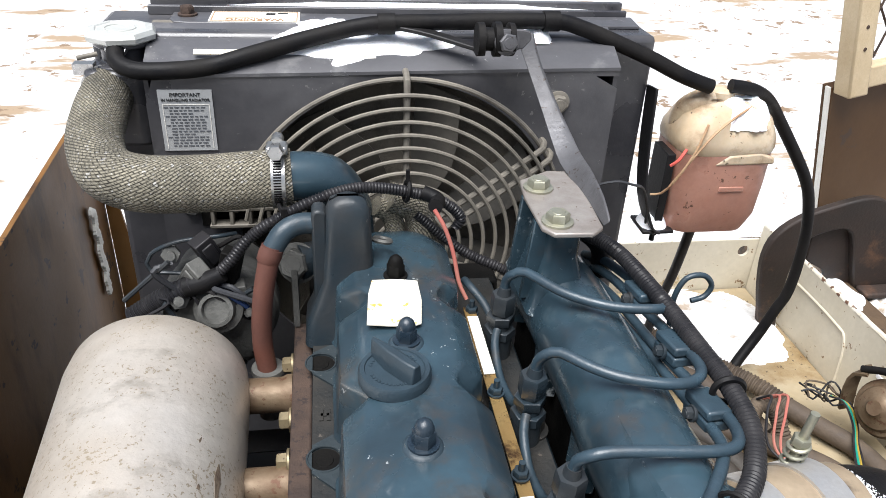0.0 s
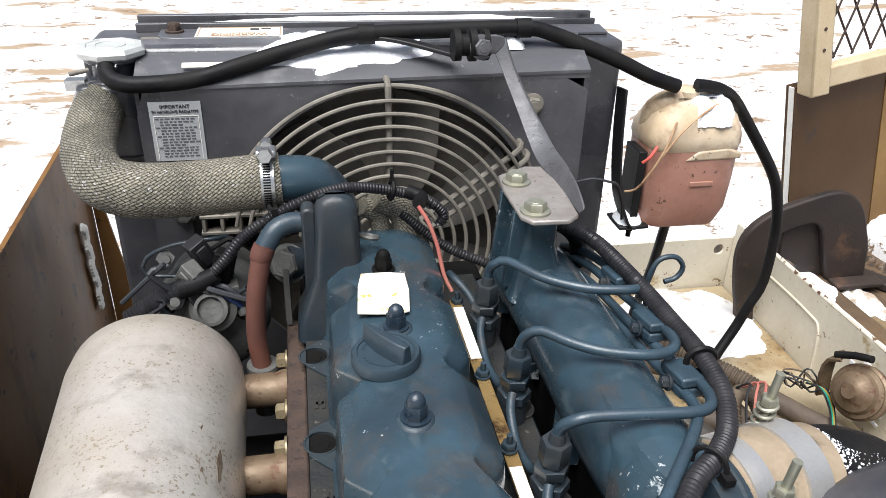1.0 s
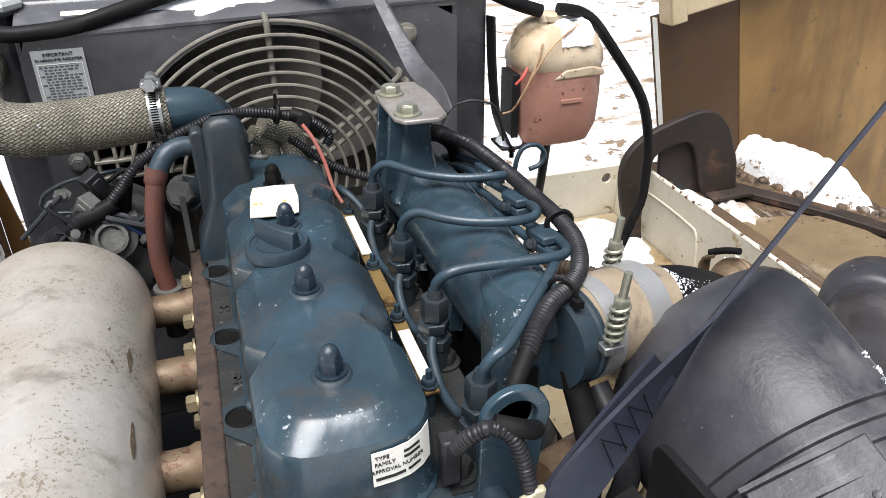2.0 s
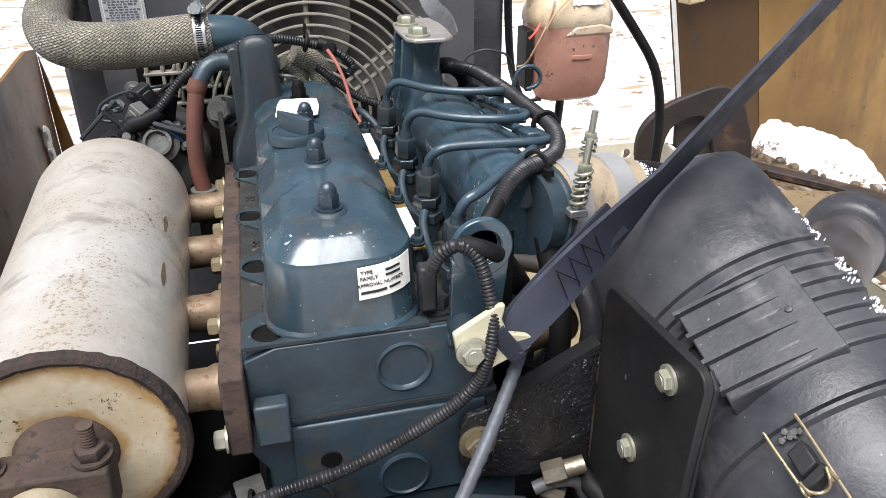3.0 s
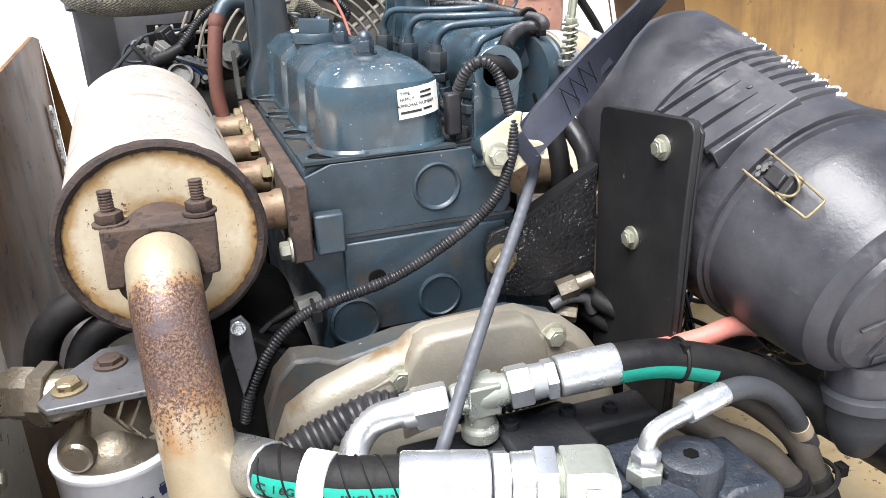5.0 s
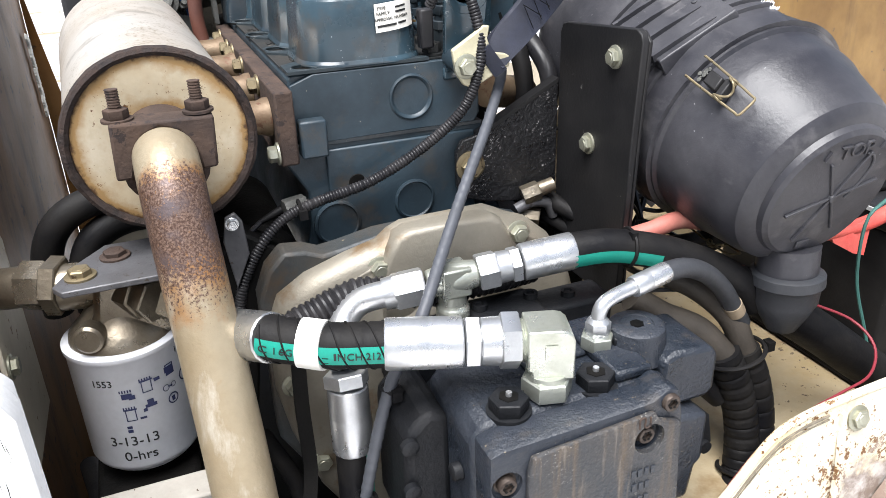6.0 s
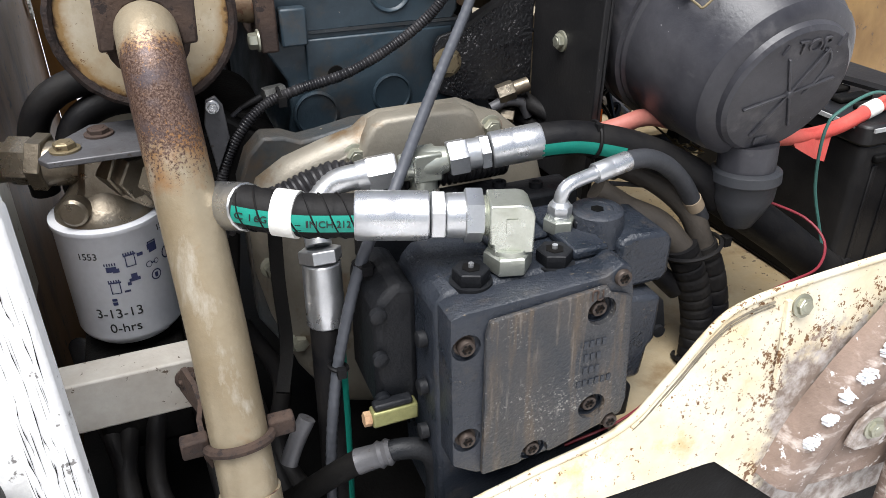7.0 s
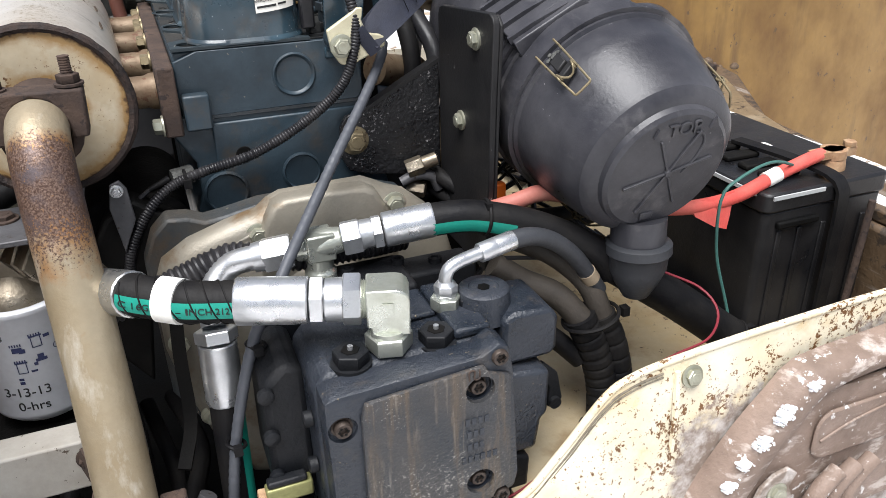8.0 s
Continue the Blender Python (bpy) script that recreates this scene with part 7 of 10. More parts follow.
def air_cleaner():
    a = thing("air_cleaner", "large black plastic air cleaner canister on a steel plate", "air cleaner", (0.35, 0.13, 1.05))
    d = Vector((0.0, 0.960, 0.280)).normalized()
    o = Vector((0.350, 0.010, 1.119))
    rib = []
    s = 0.118
    for k in range(8):
        rib += [(s, 0.0964), (s + 0.0062, 0.0964), (s + 0.0071, 0.0994), (s + 0.0088, 0.0996), (s + 0.0096, 0.0964)]
        s += 0.0115
    ex, ez = Vector((1, 0, 0)), d.cross(Vector((1, 0, 0))) * -1

    def section(ang):
        """The canister's girth is round but for its far side, which falls away flat from an edge on top."""
        if ang >= -4:
            return 1.0
        if ang < -90:
            k = (-90 - ang) / 90
            return 0.76 + 0.24 * k * k * (3 - 2 * k)
        px, pz, qx, qz = math.sin(radians(4)), math.cos(radians(4)), 0.76, 0.0
        ux, uz = math.sin(radians(-ang)), math.cos(radians(ang))
        return (px * (qz - pz) - pz * (qx - px)) / (ux * (qz - pz) - uz * (qx - px))

    girth = [-180 + 5 * k for k in range(35)] + [-5.0, -3.0] + [5 * k for k in range(37)][:36]
    profile = [(0.100, 0.090), (0.101, 0.0955), (0.112, 0.0965)] + rib + [(0.218, 0.0985), (0.270, 0.0990), (0.290, 0.0975), (0.306, 0.092), (0.320, 0.081), (0.331, 0.062), (0.336, 0.035), (0.337, 0.001)]
    body = part("housing", Shape().rings([[o + d * s_ + (ez * math.cos(radians(g)) - ex * math.sin(radians(g))) * r * (1 + (section(g) - 1) * min(1, max(0, (s_ - 0.104) / 0.012))) for g in girth] for s_, r in profile]), PLASTIC, a, smooth=28)
    cup = part("cover", Shape().lathe(o, d, [(0.0, 0.0), (0.0, 0.010), (0.001, 0.054), (0.0035, 0.0575), (0.008, 0.0590), (0.010, 0.0655), (0.016, 0.0715), (0.024, 0.0735), (0.027, 0.0755), (0.060, 0.0835), (0.068, 0.0865), (0.075, 0.0875), (0.096, 0.0885), (0.098, 0.0915), (0.104, 0.092), (0.105, 0.0885)], 72), PLASTIC, a, "black snap-on cover", smooth=28)
    face = Matrix((( ex.x, ez.x, -d.x, o.x), (ex.y, ez.y, -d.y, o.y), (ex.z, ez.z, -d.z, o.z), (0, 0, 0, 1)))
    turn = face @ Matrix.Rotation(radians(4), 4, "Z")
    writing("TOP", 0.016, turn @ Matrix.Translation((0.006, 0.041, 0.0)), PLASTIC, "raised_word", cup, 0.0012)
    part("arrow", Shape().prism([(0.030, 0.037), (0.034, 0.047), (0.038, 0.037)], "z", -0.001, 0.0012), PLASTIC, cup).data.transform(turn)
    part("arrow", Shape().prism([(-0.022, 0.038), (-0.019, 0.046), (-0.016, 0.038)], "z", -0.001, 0.0012), PLASTIC, cup).data.transform(turn)
    for ang, l in ((10, 0.041), (58, 0.043), (112, 0.036)):
        part("raised_line", Shape().box(-l, l, -0.0011, 0.0011, -0.001, 0.0018, Matrix.Rotation(radians(ang), 4, "Z")), PLASTIC, cup, bevel=0.0006).data.transform(turn)
    part("hub", Shape().lathe((0, 0, 0), (0, 0, 1), [(-0.001, 0.004), (0.003, 0.003), (0.0035, 0)], 14), PLASTIC, cup).data.transform(turn)
    part("raised_loop", Shape().tube([(0.018, 0.036, 0), (0.026, 0.032, 0), (0.029, 0.022, 0), (0.024, 0.008, 0), (0.014, -0.004, 0)], 0.0011, 8, 0.003), PLASTIC, cup).data.transform(turn)
    part("raised_mark", Shape().box(-0.016, -0.004, -0.047, -0.040, -0.001, 0.0008), PLASTIC, cup, bevel=0.0005).data.transform(turn)

    def on(s, ang, r):
        """A point on the canister: s along it, ang round it from straight up towards the engine."""
        return o + d * s + (ez * math.cos(radians(ang)) - ex * math.sin(radians(ang))) * r
    # mounting saddle with its webs
    def pad(s_, w, h):
        """A point on the pad: s_ along the canister, w down from its upper edge, h above its face."""
        e0 = on(0, 32, 1) - on(0, 32, 0)
        run = on(0, 122, 1) - on(0, 122, 0)
        return o + d * s_ + e0 * (0.0992 + h) + run * w
    sad = part("saddle", sheet([[pad(s_, w, -0.010 * (abs(s_ - 0.155) > 0.0335)) for s_ in (0.120, 0.123, 0.155, 0.187, 0.190)] for w in (-0.026, -0.022, -0.012, 0.0, 0.012, 0.026, 0.044)], (on(0, 32, 1) - on(0, 32, 0)) * -0.012), PLASTIC, a, "flat ribbed mounting saddle", bevel=0.001)
    for s_ in (0.128, 0.148, 0.168, 0.186):
        part("web", sheet([[pad(s_, w, -0.002), pad(s_ + 0.0006, w, 0.0005 + 0.0035 * min(1, max(0, (w + 0.010) / 0.03)))] for w in (-0.012, 0.0, 0.010, 0.022, 0.034, 0.046)], d * 0.0028), PLASTIC, sad)
    part("boss", Shape().lathe(pad(0.158, -0.012, 0), on(0, 32, 1) - on(0, 32, 0), [(-0.002, 0.0028), (0.001, 0.0022), (0.0014, 0)], 12), PLASTIC, sad)
    # wire latches
    for ang in (48, 168, 288):
        seat = Matrix.Translation(on(0.074, ang, 0.0900)) @ Matrix(((ex.x, d.x, 0, 0), (ex.y, d.y, 0, 0), (ex.z, d.z, 1, 0), (0, 0, 0, 1))) @ Matrix.Rotation(radians(-ang), 4, "Y")
        lt = part("latch", Shape().box(-0.0055, 0.0055, -0.002, 0.012, -0.002, 0.0085, seat).box(-0.0075, 0.0075, -0.008, -0.002, -0.002, 0.006, seat), BLACK, a, "black latch block with brass wire bail", bevel=0.001)
        wire = [on(0.1015, ang + 5.6, 0.1000), on(0.088, ang + 5.6, 0.0985), on(0.066, ang + 5.3, 0.0960), on(0.049, ang + 5.0, 0.0925), on(0.0455, ang + 4.6, 0.0915), on(0.0450, ang, 0.0912), on(0.0455, ang - 4.6, 0.0915), on(0.049, ang - 5.0, 0.0925), on(0.066, ang - 5.3, 0.0960), on(0.088, ang - 5.6, 0.0985), on(0.1015, ang - 5.6, 0.1000)]
        part("bail", Shape().tube(wire, 0.0010, 8, 0.002), GOLD, lt, "brass wire bail")
        for sgn in (1, -1):
            loop = [on(0.067 + 0.0035 * math.cos(k), ang + sgn * (4.6 + 0.6 * math.sin(k * 0.5)), 0.0962 + 0.0026 * math.sin(k)) for k in (i * math.pi / 6 for i in range(20))]
            part("wire_loop", Shape().tube(loop, 0.0009, 7, 0.001), GOLD, lt)
        part("hinge_wire", Shape().tube([on(0.070, ang + 4.6, 0.0985), on(0.064, ang + 3.6, 0.0985), on(0.062, ang + 1.5, 0.0945), on(0.062, ang - 1.5, 0.0945), on(0.064, ang - 3.6, 0.0985), on(0.070, ang - 4.6, 0.0985)], 0.0010, 8, 0.002), GOLD, lt)
        chips = Shape()
        for i in range(16):
            u, w = 0.092 + 0.006 * noise.noise((i * 1.7, ang, 0)), ang + 7.5 * noise.noise((ang, i * 2.3, 5))
            q = on(u + 0.004, w, 0.0918 if u < 0.094 else 0.0922)
            chips.lathe(q, on(u, w, 1) - on(u, w, 0), [(-0.001, 0.0012), (0.0004, 0.0009 + 0.0006 * (i % 3)), (0.0007, 0.0004)], 5)
        part("scuffs", chips, ALTM, lt, "pale scuffs round the latch")
    random.seed(17)
    fr = Shape()
    for k in range(400):
        s_ = random.uniform(0.119, 0.232)
        if noise.noise((s_ * 70, 1.3, 0)) < -0.30:
            continue
        q = on(s_, -3.0 + random.gauss(0, 1.2 - 0.7 * (s_ > 0.205)), 0.0966 if (s_ - 0.118) % 0.0115 < 0.0065 else 0.0985)
        w = random.uniform(0.0003, 0.0008)
        fr.lathe(q, q - o - d * (q - o).dot(d), [(-0.0010, w), (0.0007, w * 0.8), (0.0013, w * 0.3)], 5, random.random())
    tagged(part("frost", fr, SNOW, body, "specks of frost along the ribs"), kind="stuff")
    # dust outlet
    part("outlet", Shape().tube([(0.350, 0.040, 1.068), (0.350, 0.038, 1.045), (0.350, 0.036, 1.024)], 0.0245, 26, 0.005), PLASTIC, a)
    part("dust_valve", Shape().lathe((0.350, 0.037, 1.046), (0, -0.06, -1), [(0, 0.0265), (0.002, 0.0295), (0.010, 0.0300), (0.013, 0.0272), (0.026, 0.0262), (0.040, 0.020), (0.054, 0.012), (0.058, 0.0)], 32), GREYHOSE, a, "grey rubber dust valve")
    part("inlet", Shape().tube([(0.405, 0.225, 1.190), (0.47, 0.29, 1.168), (0.54, 0.352, 1.146), (0.585, 0.390, 1.134)], 0.036, 26, 0.006), PLASTIC, a)
    part("inlet_cap", Shape().lathe((0.575, 0.384, 1.137), (0.75, 0.6, -0.16), [(0, 0.037), (0.006, 0.043), (0.02, 0.0465), (0.045, 0.0470), (0.06, 0.044), (0.068, 0.036), (0.070, 0.030), (0.066, 0.026), (0.060, 0.0)], 40), PLASTIC, a, "round black inlet cap", smooth=60)

    p = thing("mounting_plate", "black painted steel plate and arm holding the air cleaner", "bracket", (0.24, 0.16, 1.02))
    plate = part("plate", Shape().prism([(0.223, 1.00), (0.223, 1.222), (0.219, 1.229), (0.212, 1.231), (0.110, 1.239), (0.104, 1.236), (0.101, 1.230), (0.105, 1.17), (0.113, 1.00)], "x", 0.236, 0.242), BLACK, p, bevel=0.001)
    part("return_edge", Shape().prism([(0.110, 1.238), (0.101, 1.230), (0.105, 1.17), (0.113, 1.00), (0.116, 1.00), (0.109, 1.17), (0.106, 1.228)], "x", 0.2422, 0.2455), BLACK, plate, bevel=0.001)
    for y, z in ((0.135, 1.214), (0.168, 1.134)):
        bolt(p, (0.236, y, z), (-1, 0, 0), 0.0070, 0.0065, OLIVEZINC)
    part("arm", Shape().prism([(0.134, 1.124), (0.140, 1.134), (0.156, 1.138), (0.236, 1.180), (0.236, 1.062), (0.162, 1.072), (0.140, 1.080), (0.134, 1.092)], "y", 0.224, 0.230), FROSTBLACK, p, "black arm with wet specks", bevel=0.001)
    part("arm_flange", sheet([[(0.156, 0.2235, 1.1385), (0.156, 0.236, 1.1385)], [(0.236, 0.2235, 1.1805), (0.236, 0.236, 1.1805)]], (0, 0, -0.004)), BLACK, p)
    bolt(p, (0.147, 0.224, 1.110), (0, -1, 0), 0.0105, 0.009, GOLD)


air_cleaner()


def bell_housing():
    outline = [(-0.058, 0.955), (-0.057, 1.018), (-0.046, 1.044), (-0.022, 1.059), (0.012, 1.070), (0.040, 1.077), (0.050, 1.085), (0.062, 1.090), (0.138, 1.091), (0.149, 1.086), (0.160, 1.080), (0.178, 1.073), (0.200, 1.054), (0.219, 1.026), (0.229, 0.99), (0.226, 0.95), (0.21, 0.87), (0.15, 0.79), (0.08, 0.765), (0.0, 0.79), (-0.03, 0.843), (-0.050, 0.909)]
    c = Vector((0.082, 0.94))
    def ring(k, y, z0=0.0):
        return [(c.x + (x - c.x) * k, y, c.y + (z - c.y) * k + z0) for x, z in outline]
    b = thing("bell_housing", "tan-grey cast aluminium bell housing with greasy stains", "bell housing", (0.08, 0.17, 0.77))
    part("casting", Shape().rings([ring(1.0, 0.1800), ring(1.0, 0.1755), ring(0.988, 0.1690), ring(0.962, 0.1630), ring(0.92, 0.1590), ring(0.80, 0.1565), ring(0.55, 0.153), ring(0.50, 0.141)]), ALU, b, smooth=60)
    part("raised_pad", Shape().rings([[(0.098 + (x - 0.098) * k, y, 1.0 + (z - 1.0) * (1 + (k - 1) * 0.6)) for x, z in ((0.034, 1.050), (0.044, 1.074), (0.052, 1.085), (0.062, 1.0895), (0.100, 1.0905), (0.136, 1.0895), (0.146, 1.084), (0.154, 1.070), (0.160, 1.045), (0.168, 1.00), (0.160, 0.93), (0.10, 0.90), (0.045, 0.93), (0.032, 1.00))] for k, y in ((1.0, 0.172), (1.0, 0.1600), (0.985, 0.1560), (0.955, 0.1532), (0.91, 0.1520), (0.4, 0.1510))]), ALU, b, smooth=70)
    part("rib", Shape().prism([(-0.040, 1.026), (-0.015, 1.046), (0.038, 1.065), (0.050, 1.070), (0.049, 1.060), (0.018, 1.047), (-0.02, 1.029)], "y", 0.158, 0.166), ALU, b, bevel=0.003)
    part("rib", Shape().prism([(0.148, 1.075), (0.182, 1.060), (0.203, 1.032), (0.193, 1.026), (0.168, 1.046), (0.148, 1.060)], "y", 0.1585, 0.166), ALU, b, bevel=0.003)
    for i in range(5):
        part("raised_mark", Shape().box(0.080 + i * 0.0115, 0.0885 + i * 0.0115, 0.1500, 0.1523, 1.036 + 0.001 * i, 1.049 + 0.001 * i), ALU, b, bevel=0.0008)
    part("raised_mark", Shape().prism([(0.092, 1.030), (0.118, 1.034), (0.105, 1.026)], "y", 0.1500, 0.1525), ALU, b)
    for x, z in ((0.037, 1.058), (0.164, 1.066), (-0.044, 0.966), (-0.029, 0.880), (0.200, 0.98)):
        bolt(b, (x, 0.1612, z), (0, -1, 0), 0.0082, 0.008, OLIVEZINC)
    p = part("back_plate", Shape().prism([(-0.060, 0.90), (-0.060, 1.040), (-0.050, 1.064), (-0.036, 1.078), (-0.018, 1.076), (-0.004, 1.070), (0.012, 1.072), (0.045, 1.078), (0.14, 1.081), (0.178, 1.069), (0.207, 1.035), (0.222, 0.98), (0.215, 0.85), (0.15, 0.79), (0.0, 0.79)], "y", 0.1802, 0.206), BACKPLATE, b, "blue engine back plate", bevel=0.003)
    part("lug", Shape().prism([(-0.079, 1.088), (-0.075, 1.109), (-0.067, 1.112), (-0.062, 1.104), (-0.060, 1.075), (-0.074, 1.045)], "y", 0.1995, 0.2035), GALV, b, "small metal lug", bevel=0.001)
    bolt(b, (-0.0705, 0.1993, 1.1035), (0, -1, 0), 0.0042, 0.005, ZINC)
    st = thing("starter_motor", "black starter motor under the muffler", "starter", (-0.05, 0.30, 1.03))
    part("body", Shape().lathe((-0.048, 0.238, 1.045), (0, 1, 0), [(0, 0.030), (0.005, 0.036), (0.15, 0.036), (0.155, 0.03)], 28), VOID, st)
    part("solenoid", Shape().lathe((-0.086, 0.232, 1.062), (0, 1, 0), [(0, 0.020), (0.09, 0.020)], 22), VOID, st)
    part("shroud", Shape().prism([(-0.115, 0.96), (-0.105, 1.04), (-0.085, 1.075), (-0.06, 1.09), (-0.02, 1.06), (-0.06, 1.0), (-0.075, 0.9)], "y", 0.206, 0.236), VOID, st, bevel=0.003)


bell_housing()


# ---- hydraulics ----
def cut_holes(ob, cutters):
    """Cuts round pockets (centre, axis, radius, depth) out of a part's mesh for good."""
    temps = []
    for c, axis, r, depth in cutters:
        me = Shape().lathe(Vector(c) - Vector(axis) * depth, axis, [(0, r * 0.9), (0.001, r), (depth + 0.02, r)], 26).mesh("cutter", 30)
        tmp = bpy.data.objects.new("cutter", me)
        scene.collection.objects.link(tmp)
        b = ob.modifiers.new("pocket", "BOOLEAN")
        b.operation, b.object, b.solver = "DIFFERENCE", tmp, "EXACT"
        temps.append(tmp)
    me = bpy.data.meshes.new_from_object(ob.evaluated_get(bpy.context.evaluated_depsgraph_get()))
    ob.modifiers.clear()
    me.name = ob.name
    ob.data = me
    me.shade_smooth()
    me.set_sharp_from_angle(angle=radians(35))
    for tmp in temps:
        bpy.data.objects.remove(tmp)
    return ob


def torx(parent, c, r=0.0064):
    """A torx-headed cap screw sitting in its pocket."""
    c = Vector(c)
    sc = part("cap_screw", Shape().lathe(c + Vector((0, 0.004, 0)), (0, -1, 0), [(0, r * 1.25), (0.0012, r * 1.25), (0.0013, r), (0.0062, r), (0.0070, r * 0.9), (0.0070, r * 0.56), (0.0045, r * 0.5), (0.0045, 0)], 24), SCREWM, parent, "dull rusty torx screw")
    s = Shape()
    for k in range(6):
        a = math.pi * k / 3
        s.lathe(c + Vector((math.cos(a) * r * 0.50, -0.0028, math.sin(a) * r * 0.50)), (0, -1, 0), [(0, r * 0.17), (0.0004, r * 0.15)], 6)
    part("star_recess", s, VOID, sc)


def pump():
    p = thing("hydraulic_pump", "dark grey cast hydraulic pump with rust-streaked cover", "hydraulic pump", (0.11, 0.0, 0.80))
    body = part("body", Shape().prism([(0.042, 0.80), (0.194, 0.80), (0.194, 1.00), (0.186, 1.018), (0.178, 1.026), (0.050, 1.024), (0.040, 1.012)], "y", -0.020, 0.062), PUMP, p, bevel=0.005)
    part("neck", Shape().lathe((0.11, 0.060, 0.935), (0, 1, 0), [(0, 0.088), (0.02, 0.088), (0.025, 0.075), (0.08, 0.070)], 36), PUMPDARK, p)
    part("side_cheek", Shape().prism([(0.006, 0.895), (0.042, 0.885), (0.042, 1.005), (0.026, 1.012), (0.008, 0.995)], "y", 0.022, 0.095), PUMPDARK, p, bevel=0.006)
    for z in (0.99, 0.95, 0.91):
        part("side_bolt", Shape().lathe((0.010, 0.0215, z), (0, -1, 0), [(0, 0.0065), (0.005, 0.0065), (0.006, 0.005)], 14), PUMPDARK, p)
    for y, z in ((0.000, 0.975), (0.0, 0.93), (0.0, 0.885)):
        part("side_bolt", Shape().lathe((0.0395, y, z), (-1, 0, 0), [(0, 0.0065), (0.006, 0.0065), (0.007, 0.005)], 14), PUMPDARK, p)
    cover = part("cover", Shape().prism([(0.043, 0.885), (0.062, 0.872), (0.090, 0.868), (0.130, 0.873), (0.190, 0.890), (0.193, 0.905), (0.186, 1.010), (0.182, 1.030), (0.174, 1.034), (0.160, 1.026), (0.050, 1.022), (0.041, 1.019)], "y", -0.046, -0.0195), PUMP, p, bevel=0.003)
    face = part("raised_face", Shape().prism([(0.065, 0.873), (0.098, 0.874), (0.101, 0.884), (0.109, 0.890), (0.118, 0.886), (0.121, 0.877), (0.130, 0.879), (0.168, 0.890), (0.172, 0.897), (0.184, 0.900), (0.182, 1.008), (0.164, 1.014), (0.160, 1.021), (0.069, 1.014), (0.066, 1.002)], "y", -0.0508, -0.0455), PUMPFACE, cover, "rust-streaked raised cover face", bevel=0.002)
    holes = ((0.053, 0.994), (0.1565, 1.001), (0.157, 0.912), (0.109, 0.8815), (0.0545, 0.909))
    cut_holes(cover, [((x, -0.046, z), (0, -1, 0), 0.0108, 0.0045) for x, z in holes])
    cut_holes(face, [((x, -0.0508, z), (0, -1, 0), 0.0118, 0.008) for x, z in holes])
    for x, z in ((0.053, 0.994), (0.1565, 1.001), (0.1735, 1.0235), (0.157, 0.912), (0.1775, 0.888), (0.109, 0.8815), (0.0545, 0.909)):
        torx(cover, (x, -0.0468 if z > 1.01 or x > 0.17 else -0.0450, z))
    s = Shape()
    random.seed(2)
    for row, (z, n) in enumerate(((0.971, 4), (0.959, 3), (0.947, 3), (0.935, 6))):
        for i in range(n):
            x = 0.150 + 0.0052 * i - 0.0015 * n
            part("cast_mark", Shape().box(x, x + 0.0034, -0.0516, -0.0506, z, z + 0.0058), PUMP, cover)
    part("cast_emblem", Shape().tube([(0.1475, -0.0511, 1.000 + 0.012), (0.1475, -0.0511, 1.0195), (0.1515, -0.0511, 1.0195), (0.1515, -0.0511, 1.0125), (0.1555, -0.0511, 1.0125), (0.1555, -0.0511, 1.0195)], 0.0007, 6, 0.001), RUST, cover)
    for x, y in ((0.071, -0.011), (0.138, -0.010)):
        pl = part("port_plug", Shape().lathe((x, y, 1.022), (0, 0, 1), [(0, 0.0155), (0.003, 0.0155)], 24).hexa((x, y, 1.0248), (x, y, 1.035), 0.0135, 0.4), PUMPDARK, p, "black hexagon port plug")
        part("socket", Shape().lathe((x, y, 1.0350), (0, 0, 1), [(0, 0.0072), (0.0006, 0.0070)], 6), VOID, pl)
        part("pin", Shape().cyl((x, y, 1.035), (x, y, 1.0385), 0.0022, n=10), ZINC, pl)
    rib = part("top_rib", Shape().box(0.150, 0.180, -0.018, 0.060, 1.0255, 1.034).box(0.10, 0.15, 0.02, 0.062, 1.0255, 1.031), PUMP, p, bevel=0.003)
    part("round_port", Shape().lathe((0.190, 0.018, 1.020), (0, 0, 1), [(0, 0.024), (0.012, 0.022), (0.024, 0.0205), (0.0255, 0.0185), (0.0255, 0.0125), (0.0245, 0.012), (0.0245, 0.0)], 34), PUMP, p)
    part("socket", Shape().lathe((0.190, 0.018, 1.0446), (0, 0, 1), [(0, 0.0055), (0.0006, 0.0053)], 6), VOID, p)
    part("side_valve", Shape().prism([(0.194, 0.985), (0.238, 0.985), (0.243, 0.992), (0.243, 1.022), (0.236, 1.030), (0.205, 1.032), (0.194, 1.026)], "y", -0.012, 0.045), PUMP, p, bevel=0.004)
    part("side_block", Shape().prism([(0.194, 0.90), (0.222, 0.90), (0.226, 0.93), (0.232, 0.935), (0.232, 0.978), (0.194, 0.984)], "y", -0.022, 0.02), PUMP, p, bevel=0.004)
    part("side_stub", Shape().prism([(0.194, 0.85), (0.216, 0.85), (0.218, 0.89), (0.194, 0.90)], "y", -0.020, 0.015), PUMPDARK, p, bevel=0.003)
    for z in (1.012, 0.995):
        part("side_screw", Shape().lathe((0.2425, 0.012, z), (1, 0, 0), [(0, 0.003), (0.005, 0.003)], 10), OLIVEZINC, p)
    part("control_lever", Shape().prism([(0.228, 0.965), (0.236, 0.972), (0.250, 0.958), (0.256, 0.930), (0.250, 0.921), (0.242, 0.924), (0.243, 0.945)], "y", -0.004, 0.002), PUMPDARK, p, "black control lever", bevel=0.001)
    part("lever_pin", Shape().cyl((0.2475, -0.008, 0.929), (0.2475, 0.004, 0.929), 0.0055), PUMPDARK, p)
